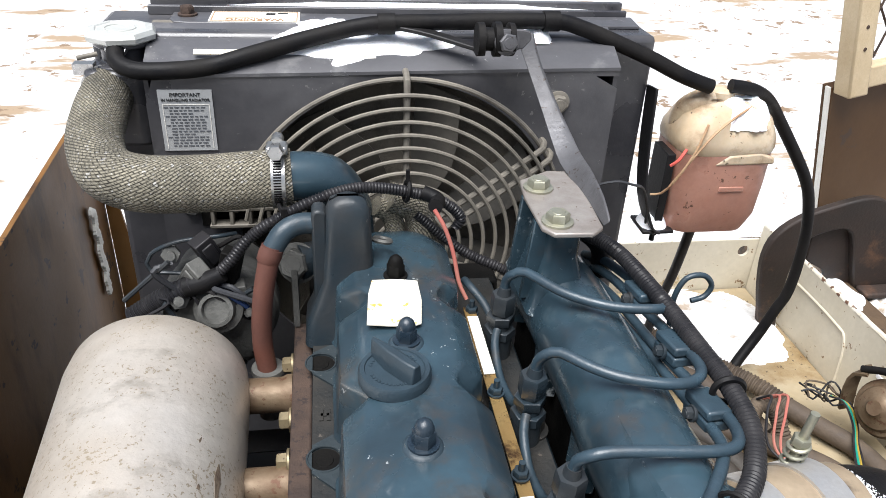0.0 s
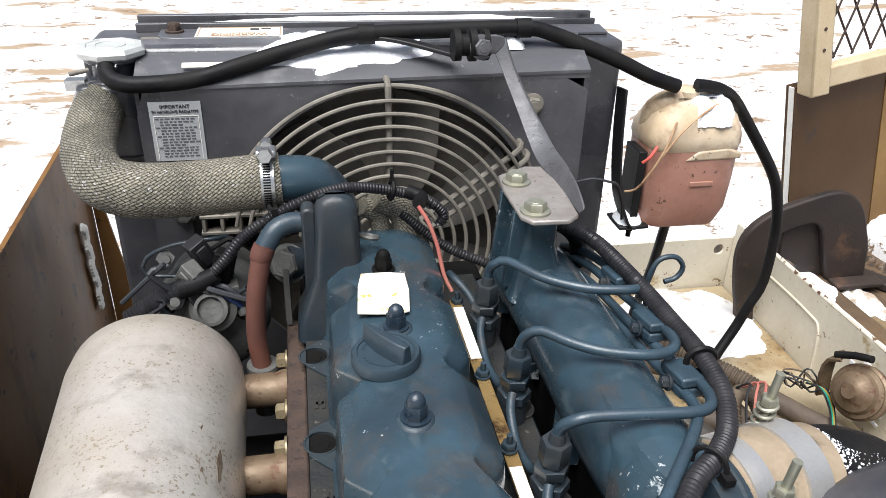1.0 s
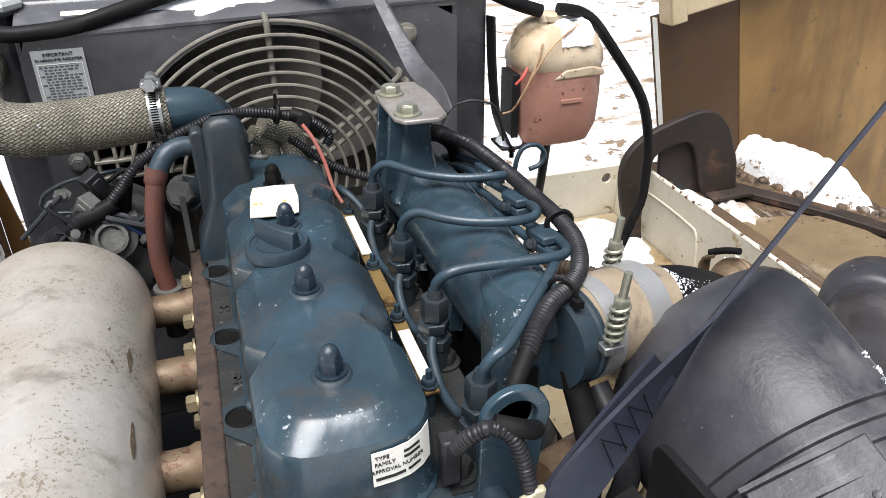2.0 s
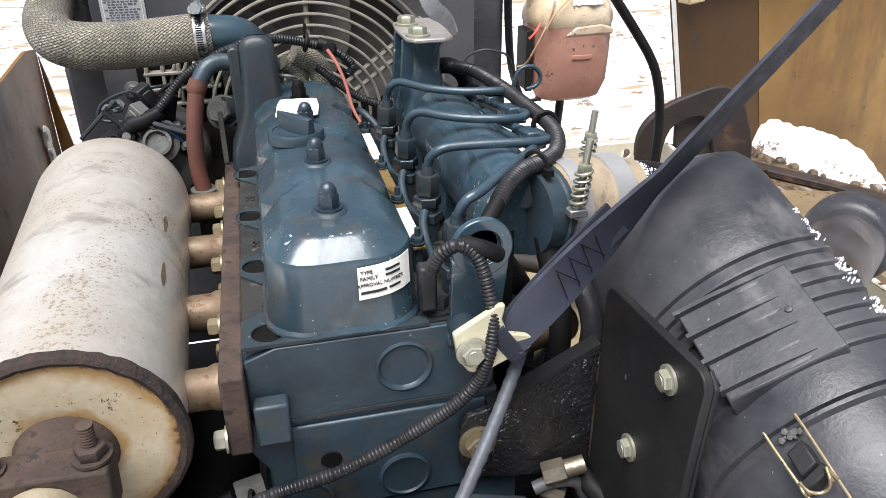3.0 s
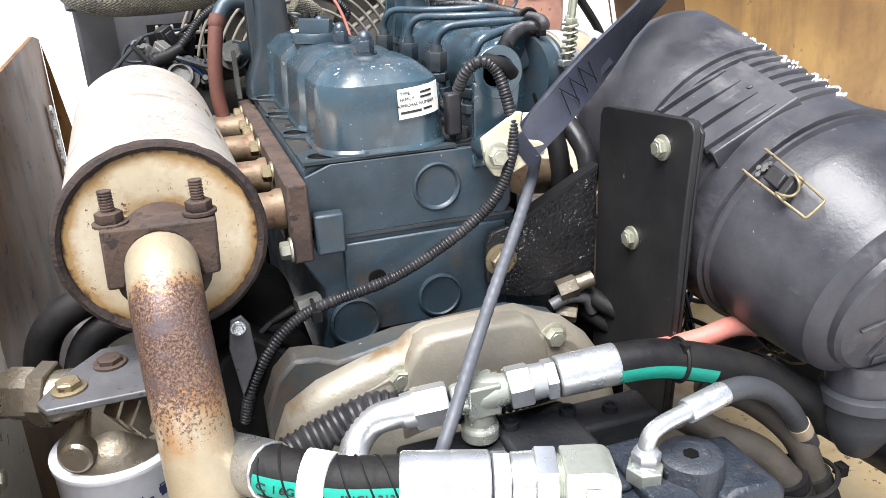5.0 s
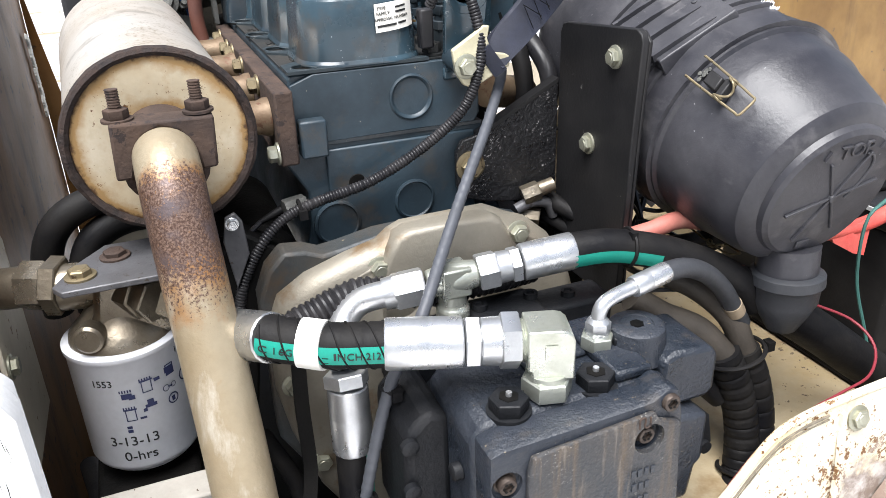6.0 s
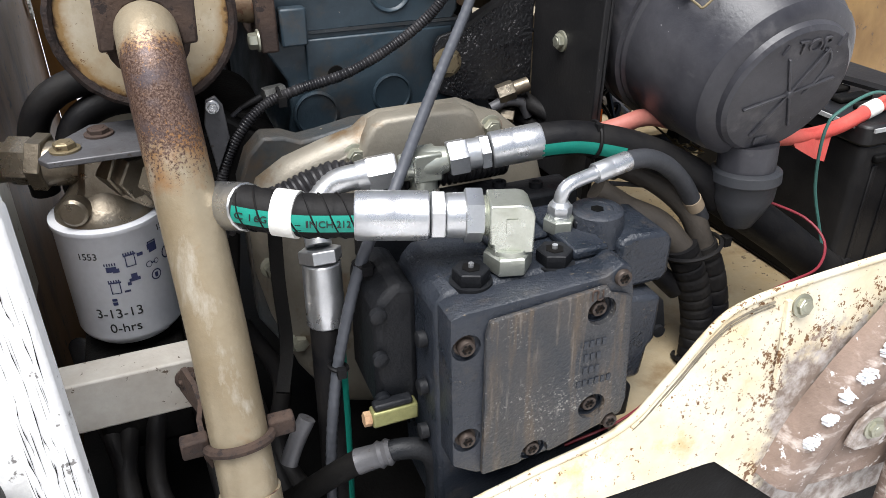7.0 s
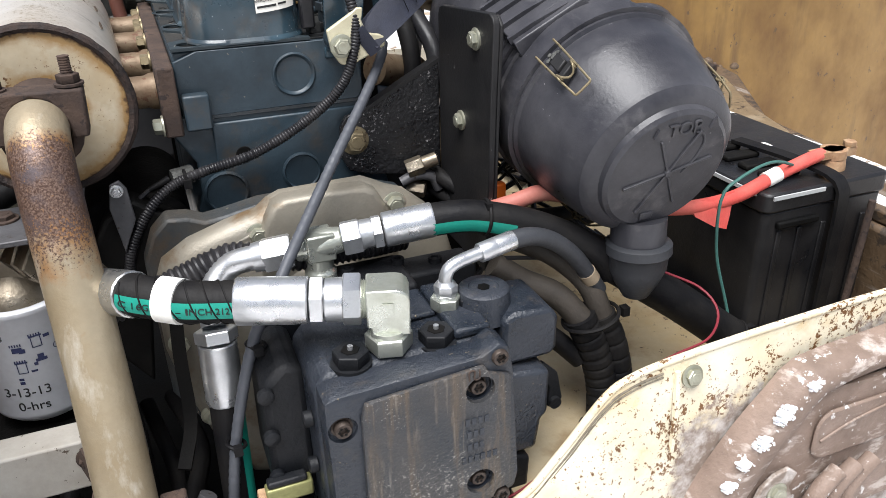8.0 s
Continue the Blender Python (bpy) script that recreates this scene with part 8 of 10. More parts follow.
    part("rear_flange", Shape().box(0.02, 0.215, 0.085, 0.12, 0.985, 1.030).box(0.09, 0.15, 0.06, 0.12, 1.02, 1.036), PUMPDARK, p, bevel=0.004)
    for x in (0.10, 0.145, 0.18):
        part("flange_screw", Shape().lathe((x, 0.100, 1.036 if x < 0.15 else 1.030), (0, 0, 1), [(0, 0.006), (0.005, 0.006), (0.005, 0.0035), (0.003, 0.003), (0.003, 0)], 14), PUMPDARK, p)
    return p


pump()


def crimp(shape, a, b, r, n=16):
    """A crimped hose ferrule: flats, a stepped collar and grooves."""
    a, b = Vector(a), Vector(b)
    h = (b - a).length
    return shape.lathe(a, b - a, [(0, r * 0.93), (0.001, r * 0.99), (h * 0.42, r), (h * 0.44, r * 0.985), (h * 0.46, r), (h - 0.0015, r), (h, r * 0.95)], n)


def striped_hose(parent, points, r, stripe_turn, label, name="hose", ribs=True, step=0.006, shown=1.0):
    """A black hose with a teal stripe laid along one side and spiral wrap lines."""
    h = part(name, Shape().tube(points, (lambda q: r + (0.0004 if (q / 0.0145) % 1 < 0.9 else -0.0004)) if ribs else r, 24, 0.0022 if ribs else step), RUBBER, parent, label)
    p = spline(points, step)
    rows = []
    for i, q in enumerate(p[:max(2, int(len(p) * shown))]):
        t = (p[min(i + 1, len(p) - 1)] - p[max(i - 1, 0)]).normalized()
        u = Vector((0, 0, 1)) if abs(t.z) < 0.85 else Vector((0, -1, 0))
        u = (u - t * u.dot(t)).normalized()
        w = t.cross(u)
        rows.append([q + (u * math.cos(a) + w * math.sin(a)) * (r + 0.0006) for a in (radians(stripe_turn + k) for k in (-23, -12, 0, 12, 23))])
    part("stripe", sheet(rows, (0, 0, 0.00005)), TEAL, h, "teal printed stripe")
    return h, rows


def pressure_hoses():
    f = thing("pressure_hose", "black hydraulic hose with a teal stripe and zinc elbow", "hydraulic hose", (0.10, 0.0, 1.03))
    o, d = Vector((0.105, -0.001, 1.0645)), Vector((-0.108, 0.0345, 0.0045)).normalized()
    part("base_nut", Shape().hexa((0.102, -0.006, 1.0265), (0.102, -0.006, 1.0405), 0.0178, 0.25).lathe((0.102, -0.006, 1.0405), (0, 0, 1), [(0, 0.0145), (0.004, 0.0145)], 24), PALEZINC, f)
    part("elbow_body", Shape().prism([(-0.0155, 0.0150), (0.006, 0.0150), (0.011, 0.0138), (0.0145, 0.0105), (0.0160, 0.006), (0.0160, -0.0225), (-0.0125, -0.0225), (-0.0130, -0.0160), (-0.0155, -0.0150)], "y", -0.0145, 0.0145), PALEZINC, f, "rounded zinc elbow", bevel=0.0042).data.transform(Matrix.Translation((0.104, -0.002, 1.0645)) @ Matrix.Rotation(radians(-17.7), 4, "Z"))
    part("cast_mark", Shape().box(-0.004, 0.004, -0.0158, -0.0149, -0.006, 0.005), PALEZINC, f).data.transform(Matrix.Translation((0.104, -0.002, 1.0645)) @ Matrix.Rotation(radians(-17.7), 4, "Z"))
    part("thread", Shape().tube([o + d * 0.014, o + d * 0.021], lambda q: 0.0148 if (q / 0.0018) % 1 < 0.5 else 0.0138, 22, 0.0007), PALEZINC, f)
    part("swivel_nut", Shape().hexa(o + d * 0.020, o + d * 0.033, 0.0195, 0.2).lathe(o + d * 0.033, d, [(0, 0.0165), (0.012, 0.0160), (0.013, 0.0150)], 26), ZINC, f, "bright hexagon swivel nut")
    part("lock_nut", Shape().hexa(o + d * 0.0465, o + d * 0.0565, 0.0182, 0.5), ZINC, f)
    part("ferrule", crimp(Shape(), o + d * 0.0575, o + d * 0.109, 0.0178), ZINC, f, "bright crimped ferrule")
    q = [o + d * 0.106, o + d * 0.14, Vector((-0.046, 0.053, 1.0705)), Vector((-0.060, 0.0605, 1.0722)), Vector((-0.070, 0.0680, 1.0734))]
    h, rows = striped_hose(f, [tuple(v) for v in q], 0.0152, -86, "black spiral-wrapped hose")
    line = spline([tuple(v) for v in q], 0.003)

    part("tape", Shape().tube([tuple(v) for v in line if -0.0505 < v.x < -0.0335], 0.0168, 28, 0.004), WHITE, h, "white tape band")

    def along(x0):
        """Wraps flat writing on the hose's stripe, centred where the hose crosses x0."""
        def bend(v):
            k = min(range(1, len(line) - 1), key=lambda i: abs(line[i].x - (x0 + v.x * 0.92)))
            w = line[k].lerp(line[k + 1], 0) + (line[k] - line[k + 1]).normalized() * ((x0 + v.x * 0.92 - line[k].x) / 0.92)
            t = (line[k + 1] - line[k - 1]).normalized()
            u = (Vector((0, 0, 1)) - t * t.z).normalized()
            g = radians(-86) + v.y / 0.0158
            return w + (u * math.cos(g) + t.cross(u) * math.sin(g)) * (0.0162 + v.z)
        return bend
    for text, x0 in (("INCH 212", -0.0145), ("16G", -0.0560), ("C", -0.0655)):
        writing(text, 0.0070, None, BLACKINK, "printed_word", h, 0.0002, along(x0))
    for turn in (0.0, 2.1, 4.2):
        coil = []
        for k, w in enumerate(line):
            t = (line[min(k + 1, len(line) - 1)] - line[max(k - 1, 0)]).normalized()
            u = (Vector((0, 0, 1)) - t * t.z).normalized()
            g = turn + k * 0.003 / 0.036 * 2 * math.pi
            coil.append(w + (u * math.cos(g) + t.cross(u) * math.sin(g)) * 0.0157)
        part("wrap_thread", Shape().tube([tuple(v) for v in coil], 0.0007, 5, 0.003), RUBBER, h)
    part("far_ferrule", crimp(Shape(), (-0.0665, 0.0645, 1.0732), (-0.0905, 0.102, 1.0620), 0.0176), STEEL, f, "dull grey ferrule")
    part("far_nut", Shape().hexa((-0.090, 0.101, 1.0622), (-0.100, 0.134, 1.060), 0.0165).hexa((-0.100, 0.134, 1.060), (-0.126, 0.166, 1.062), 0.0165), FILTERHEAD, f, "brown hexagon fitting")

    g = thing("tee_hose", "striped hydraulic hose with bright zinc tee and nuts", "hydraulic hose", (0.10, 0.09, 1.05))
    pts = [Vector(v) for v in ((0.018, 0.113, 1.058), (0.078, 0.102, 1.0675), (0.172, 0.084, 1.0795))]
    a = (pts[2] - pts[1]).normalized()
    t = pts[1]
    part("tee", Shape().lathe(t - a * 0.020, a, [(0, 0.0105), (0.006, 0.0115), (0.010, 0.0125), (0.030, 0.0125), (0.034, 0.0115), (0.040, 0.0105)], 22).lathe(t, (0, 0.02, -1), [(0, 0.0115), (0.022, 0.0112), (0.024, 0.0135), (0.034, 0.0135), (0.034, 0.010)], 22).box(t.x - 0.012, t.x + 0.012, t.y - 0.0118, t.y + 0.0118, t.z - 0.012, t.z + 0.0118), PALEZINC, g, "olive zinc tee", bevel=0.002)
    for s0, s1, r, mt in ((-0.046, -0.022, 0.0152, ZINC), (0.020, 0.036, 0.0152, ZINC), (0.046, 0.054, 0.0145, ZINC)):
        part("hex_nut", Shape().hexa(t + a * s0, t + a * s1, r, 0.3), mt, g)
    part("collar", Shape().lathe(t + a * 0.036, a, [(0, 0.0128), (0.010, 0.0124)], 22), ZINC, g)
    part("collar", Shape().lathe(t - a * 0.054, a, [(0, 0.0122), (0.009, 0.0132)], 22), ZINC, g)
    part("ferrule", crimp(Shape(), t + a * 0.055, t + a * 0.098, 0.0150), ZINC, g, "bright crimped ferrule")
    h2, _ = striped_hose(g, [tuple(t + a * 0.095), (0.195, 0.080, 1.0800), (0.218, 0.076, 1.0765), (0.255, 0.068, 1.066), (0.290, 0.060, 1.050), (0.318, 0.055, 1.032), (0.335, 0.055, 1.01)], 0.0142, 104, "black hose with a teal stripe", ribs=False, shown=0.42)
    part("cable_tie", Shape().torus((0.218, 0.076, 1.0765), (1, -0.1, -0.15), 0.0152, 0.0016, 26, 6).box(0.2155, 0.2205, 0.066, 0.072, 1.086, 1.0925), RUBBER, h2)
    e = t - a * 0.052
    part("bent_tube", Shape().tube([tuple(e), tuple(e - a * 0.012), (0.004, 0.117, 1.054), (-0.008, 0.113, 1.043), (-0.014, 0.100, 1.030), (-0.015, 0.090, 1.018)], 0.0105, 20, 0.004), ZINC, g, "bent zinc tube")
    part("drop_nut", Shape().hexa((-0.015, 0.089, 1.016), (-0.0152, 0.086, 1.006), 0.0172), ZINC, g)
    part("drop_ferrule", crimp(Shape(), (-0.0152, 0.086, 1.006), (-0.017, 0.079, 0.952), 0.0158), ZINC, g, "bright crimped ferrule")
    striped_hose(g, [(-0.017, 0.0795, 0.955), (-0.0185, 0.076, 0.91), (-0.020, 0.072, 0.86), (-0.022, 0.070, 0.80), (-0.024, 0.070, 0.72)], 0.0138, -50, "black hose dropping into the bay", "drop_hose", ribs=False)

    k = thing("case_drain_hose", "small grey hydraulic hose with a bent zinc stem", "hydraulic hose", (0.159, 0.022, 1.03))
    part("base_nut", Shape().hexa((0.159, 0.022, 1.031), (0.159, 0.022, 1.042), 0.0125, 0.2), PALEZINC, k)
    part("swivel_nut", Shape().lathe((0.159, 0.022, 1.0415), (0, 0, 1), [(0, 0.0085), (0.003, 0.0085)], 18).hexa((0.159, 0.022, 1.0435), (0.159, 0.022, 1.0525), 0.0095, 0.4).lathe((0.159, 0.022, 1.0525), (0, 0, 1), [(0, 0.0085), (0.003, 0.0062)], 18), ZINC, k)
    part("stem", Shape().tube([(0.159, 0.022, 1.054), (0.1592, 0.022, 1.058), (0.162, 0.0225, 1.0645), (0.169, 0.0235, 1.068), (0.180, 0.0255, 1.0695), (0.192, 0.0268, 1.071)], 0.0055, 16, 0.003), ZINC, k)
    part("ferrule", crimp(Shape(), (0.190, 0.0265, 1.0708), (0.222, 0.031, 1.0745), 0.0082), ZINC, k)
    part("hose", Shape().tube([(0.220, 0.031, 1.0743), (0.240, 0.033, 1.073), (0.262, 0.036, 1.063), (0.285, 0.040, 1.043), (0.303, 0.044, 1.020), (0.318, 0.046, 0.998)], 0.0078, 18, 0.005), GREYHOSE, k)
    part("sleeve_end", Shape().lathe((0.302, 0.0437, 1.0215), (0.5, 0.1, -0.75), [(0, 0.0084), (0.012, 0.0086)], 18), FOAM, k)
    part("stop_ring", Shape().box(0.168, 0.180, 0.012, 0.026, 1.031, 1.040), PUMPDARK, k, bevel=0.002)


pressure_hoses()


def filter_unit():
    f = thing("hydraulic_filter", "white spin-on hydraulic filter with blue pictograms", "filter", (-0.168, 0.215, 0.915))
    c = Vector((-0.168, 0.214, 0.0))
    r = 0.0455
    can = part("can", Shape().lathe((c.x, c.y, 0.905), (0, 0, 1), [(0, 0.0), (0.0005, 0.03), (0.003, 0.038), (0.009, r - 0.002), (0.014, r), (0.1115, r), (0.113, r + 0.0015), (0.117, r + 0.0015), (0.118, r - 0.001), (0.1185, 0.03)], 60), CANWHITE, f, "white printed can", smooth=50)

    def wrap(a0, z0, size=1.0):
        def bend(v):
            a = radians(a0) + v.x / r
            return Vector((c.x + (r + 0.0002 + v.z) * math.sin(a), c.y - (r + 0.0002 + v.z) * math.cos(a), z0 + v.y))
        return bend
    writing("1553", 0.0085, None, BLACKINK, "part_number", can, 0.0002, wrap(-27, 1.000))
    writing("1553", 0.0075, None, BLACKINK, "part_number", can, 0.0002, wrap(60, 1.010))
    writing("3-13-13", 0.0125, None, BLACKINK, "handwritten_date", can, 0.0002, wrap(-9, 0.944))
    writing("0-hrs", 0.0125, None, BLACKINK, "handwritten_hours", can, 0.0002, wrap(-6, 0.929))

    def stamp(a0, z0, shape2d, name="pictogram"):
        sh = Shape()
        b = wrap(a0, z0)
        for kind, *v in shape2d:
            if kind == "rect":
                x0, x1, y0, y1 = v
                k = 4
                front = [b(Vector((x0 + (x1 - x0) * i / k, y, 0.0003))) for y in (y0, y1) for i in range(k + 1)]
                back = [b(Vector((x0 + (x1 - x0) * i / k, y, -0.0004))) for y in (y0, y1) for i in range(k + 1)]
                n = k + 1
                faces = [(i, i + 1, n + i + 1, n + i) for i in range(k)]
                sh.add(front + back, faces + [(2 * n + a, 2 * n + d_, 2 * n + c_, 2 * n + b_) for a, b_, c_, d_ in faces])
            else:
                x0, y0, rad = v
                m = 16
                for i in range(m):
                    t0, t1 = 2 * math.pi * i / m, 2 * math.pi * (i + 1) / m
                    q = [b(Vector((x0 + rr * math.cos(t), y0 + rr * math.sin(t), 0.0003))) for rr, t in ((rad, t0), (rad, t1), (rad * 0.78, t1), (rad * 0.78, t0))]
                    sh.add(q, [(0, 1, 2, 3)])
        part(name, sh, INK, can)
    jar = [("rect", -0.005, 0.005, 0.005, 0.0065), ("rect", -0.004, -0.0032, -0.005, 0.005), ("rect", 0.0032, 0.004, -0.005, 0.005), ("rect", -0.004, 0.004, -0.005, -0.0042)] + [("rect", -0.005 + 0.002 * i, -0.004 + 0.002 * i, 0.0065, 0.0085) for i in range(5)]
    hand = [("rect", -0.005, 0.003, -0.002, 0.003), ("rect", 0.001, 0.006, -0.004, 0.0)]
    stamp(-6, 0.988, [("rect", -0.005 + 0.002 * i, -0.004 + 0.002 * i, 0.003, 0.0055) for i in range(5)] + [("rect", -0.004, 0.004, -0.003, 0.002)] + hand[1:])
    stamp(14, 0.992, jar + [("rect", 0.006, 0.011, 0.002, 0.005)])
    stamp(40, 0.998, [("rect", -0.004, 0.004, -0.005, -0.002), ("rect", -0.004, -0.003, -0.002, 0.005), ("rect", 0.003, 0.004, -0.002, 0.005), ("rect", -0.004, 0.004, 0.004, 0.005)] + hand[:1])
    stamp(-6, 0.969, jar + [("rect", 0.006, 0.011, -0.005, -0.003)])
    stamp(15, 0.976, [("rect", -0.005, 0.004, -0.003, 0.000), ("rect", -0.003, 0.002, 0.0, 0.004), ("rect", -0.007, -0.004, -0.006, -0.003)])
    stamp(36, 0.983, [("ring", -0.003, 0.0, 0.003), ("ring", 0.004, 0.0, 0.0025), ("rect", -0.001, 0.003, -0.0006, 0.0006)])
    stamp(38, 0.971, [("ring", 0, 0, 0.005), ("rect", -0.0015, 0.0015, -0.0025, 0.002)])
    stamp(58, 0.985, [("ring", 0, 0, 0.006), ("rect", -0.0006, 0.0006, -0.005, 0.005)])
    stamp(-10, 0.957, [("rect", -0.002, 0.002, -0.004, -0.001), ("rect", -0.002, 0.002, 0.0, 0.0025)])
    head = part("head", Shape().lathe((c.x, c.y, 1.0235), (0, 0, 1), [(0, 0.041), (0.005, 0.040), (0.014, 0.031), (0.030, 0.019), (0.044, 0.014), (0.061, 0.014)], 36), FILTERHEAD, f, "tarnished cast filter head", smooth=60)
    part("head_web", Shape().prism([(-0.200, 1.0245), (-0.184, 1.050), (-0.177, 1.084), (-0.160, 1.084), (-0.150, 1.055), (-0.128, 1.040), (-0.126, 1.0245)], "y", 0.190, 0.216), FILTERHEAD, head, bevel=0.005)
    part("plug", Shape().lathe((-0.187, 0.190, 1.037), (-0.25, -1, 0.1), [(0, 0.0115), (0.012, 0.0112), (0.014, 0.009)], 20), FILTERHEAD, head)
    part("cross_body", Shape().tube([(-0.205, 0.222, 1.066), (-0.165, 0.216, 1.064), (-0.140, 0.200, 1.062)], 0.0185, 22, 0.006), FILTERHEAD, head)
    part("left_fitting", Shape().hexa((-0.202, 0.222, 1.067), (-0.214, 0.226, 1.068), 0.0235).hexa((-0.214, 0.226, 1.068), (-0.232, 0.232, 1.069), 0.0200, 0.3).tube([(-0.228, 0.23, 1.069), (-0.245, 0.236, 1.067), (-0.254, 0.25, 1.062)], 0.0165, 18), FILTERHEAD, f, "brown hexagon fitting")
    part("right_fitting", Shape().hexa((-0.152, 0.204, 1.063), (-0.142, 0.192, 1.062), 0.0225).hexa((-0.143, 0.193, 1.062), (-0.134, 0.178, 1.060), 0.0195), FILTERHEAD, f, "brown hexagon fitting")
    br = part("mount_plate", Shape().prism([(-0.203, 0.172), (-0.196, 0.160), (-0.125, 0.160), (-0.112, 0.175), (-0.110, 0.220), (-0.13, 0.236), (-0.168, 0.236), (-0.190, 0.205)], "z", 1.0845, 1.0895), GALV, f, "scuffed dark mounting plate", bevel=0.001)
    bolt(br, (-0.184, 0.182, 1.0896), (0, 0, 1), 0.0085, 0.007, GOLD)
    bolt(br, (-0.160, 0.208, 1.0896), (0, 0, 1), 0.0085, 0.006, RUST)
    for pts in ([(-0.219, 0.275, 1.02), (-0.219, 0.272, 1.06), (-0.207, 0.27, 1.094), (-0.182, 0.27, 1.113), (-0.145, 0.275, 1.115), (-0.10, 0.29, 1.10)], [(-0.192, 0.27, 1.02), (-0.191, 0.268, 1.055), (-0.178, 0.268, 1.083), (-0.150, 0.27, 1.096), (-0.11, 0.28, 1.092)]):
        t = thing("black_hose", "thick black rubber hose arching behind the filter", "hose", pts[0], "hoses behind the filter")
        part("hose", Shape().tube(pts, 0.0125, 20, 0.006), RUBBER, t)
    u = thing("brake_fluid_box", "dirty cream box behind the hoses", "box", (-0.15, 0.30, 1.05))
    part("body", Shape().box(-0.172, -0.130, 0.290, 0.33, 1.03, 1.090), CREAM, u, bevel=0.003)
    w = thing("side_bracket", "bent cream steel bracket on the side sheet", "bracket", (-0.255, 0.25, 1.0))
    part("plate", Shape().prism([(0.20, 0.90), (0.33, 0.90), (0.34, 1.07), (0.315, 1.105), (0.285, 1.085), (0.26, 1.105), (0.235, 1.07), (0.22, 1.02)], "x", -0.262, -0.258), CREAM, w, bevel=0.001)
    for y, z in ((0.262, 1.075), (0.232, 1.0)):
        bolt(w, (-0.258, y, z), (1, 0, 0), 0.008, 0.007, OLIVEZINC)


filter_unit()


def lower_bay():
    r = solo("cross_rail", Shape().box(-0.258, -0.088, 0.098, 0.128, 0.884, 0.932), RAILM, "grubby cream steel cross rail", "rail", "structure", bevel=0.002)
    b = bolt(r, (-0.130, 0.0978, 0.915), (0, -1, 0), 0.008, 0.008, RUST)
    bk = thing("pipe_bracket", "rusty bracket between rail and exhaust pipe", "bracket", (-0.12, 0.08, 0.90))
    part("strap", Shape().strip([(-0.135, 0.095, 0.92), (-0.125, 0.070, 0.905), (-0.128, 0.050, 0.890), (-0.120, 0.035, 0.882)], 0.030, 0.004, (0, 0, 1)), RUST, bk)
    part("upright", Shape().strip([(-0.040, 0.135, 1.045), (-0.046, 0.118, 0.98), (-0.048, 0.105, 0.92), (-0.060, 0.075, 0.895)], 0.011, 0.005, (1, 0, 0)), VOID, bk)
    y = thing("yellow_fitting", "yellow-green zinc hydraulic fitting under the pump", "fitting", (0.02, 0.014, 0.888))
    part("body", Shape().box(-0.002, 0.036, 0.008, 0.020, 0.892, 0.907), FITGREEN, y, bevel=0.002)
    part("cap", Shape().box(0.0, 0.032, 0.009, 0.019, 0.9072, 0.913), PUMPDARK, y, "oily black cap", bevel=0.002)
    part("nut", Shape().hexa((-0.002, 0.014, 0.899), (-0.008, 0.014, 0.8995), 0.0062), CORRODED, y)
    g = thing("lower_elbow_hose", "grey hydraulic elbow and hose under the pump", "hydraulic hose", (0.02, 0.0, 0.80))
    part("elbow", Shape().tube([(0.046, 0.0, 0.80), (0.046, 0.0, 0.842), (0.038, 0.002, 0.861), (0.020, 0.006, 0.866), (0.006, 0.01, 0.862)], 0.0088, 18, 0.005), PUMPDARK, g)
    part("collar", Shape().lathe((0.012, 0.008, 0.8645), (-1, 0.3, -0.35), [(0, 0.0095), (0.003, 0.0115), (0.007, 0.0098), (0.010, 0.0115), (0.014, 0.0098), (0.030, 0.0108)], 22), GALV, g, "dull crimped ferrule")
    part("hose", Shape().tube([(-0.012, 0.017, 0.855), (-0.035, 0.028, 0.835), (-0.06, 0.05, 0.80), (-0.08, 0.09, 0.75)], 0.0102, 16, 0.007), VOID, g)
    part("braided_end", Shape().tube([(-0.045, 0.06, 0.875), (-0.058, 0.055, 0.855), (-0.066, 0.05, 0.840)], 0.0075, 16, 0.004), GALV, g)
    c = thing("lower_loom", "thick black corrugated loom behind the pressure hose", "wiring", (-0.03, 0.12, 1.04))
    part("loom", Shape().loom([(-0.105, 0.115, 1.035), (-0.07, 0.118, 1.040), (-0.03, 0.125, 1.048), (0.01, 0.128, 1.058), (0.06, 0.12, 1.050), (0.11, 0.118, 1.050), (0.16, 0.13, 1.045)], 0.0122, 0.0052, 14), LOOM, c)
    random.seed(11)
    for i in range(7):
        t = thing("stray_hose", "oily black hose low in the bay", "hose", (-0.2 + 0.03 * i, 0.2, 0.75), "hoses low in the bay")
        x = -0.235 + 0.028 * i
        part("hose", Shape().tube([(x, 0.30, 0.80 + random.uniform(0, 0.08)), (x + 0.02, 0.2, 0.82 + random.uniform(-0.03, 0.05)), (x + 0.04 * random.random(), 0.12, 0.79), (x + 0.03, 0.05, 0.74), (x, 0.0, 0.705)], 0.008 + 0.003 * random.random(), 12, 0.01), RUBBER, t)
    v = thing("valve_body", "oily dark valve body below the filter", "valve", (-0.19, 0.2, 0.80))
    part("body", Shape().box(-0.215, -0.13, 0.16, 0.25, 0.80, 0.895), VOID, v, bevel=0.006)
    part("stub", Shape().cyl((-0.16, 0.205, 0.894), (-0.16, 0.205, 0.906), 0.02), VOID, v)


lower_bay()


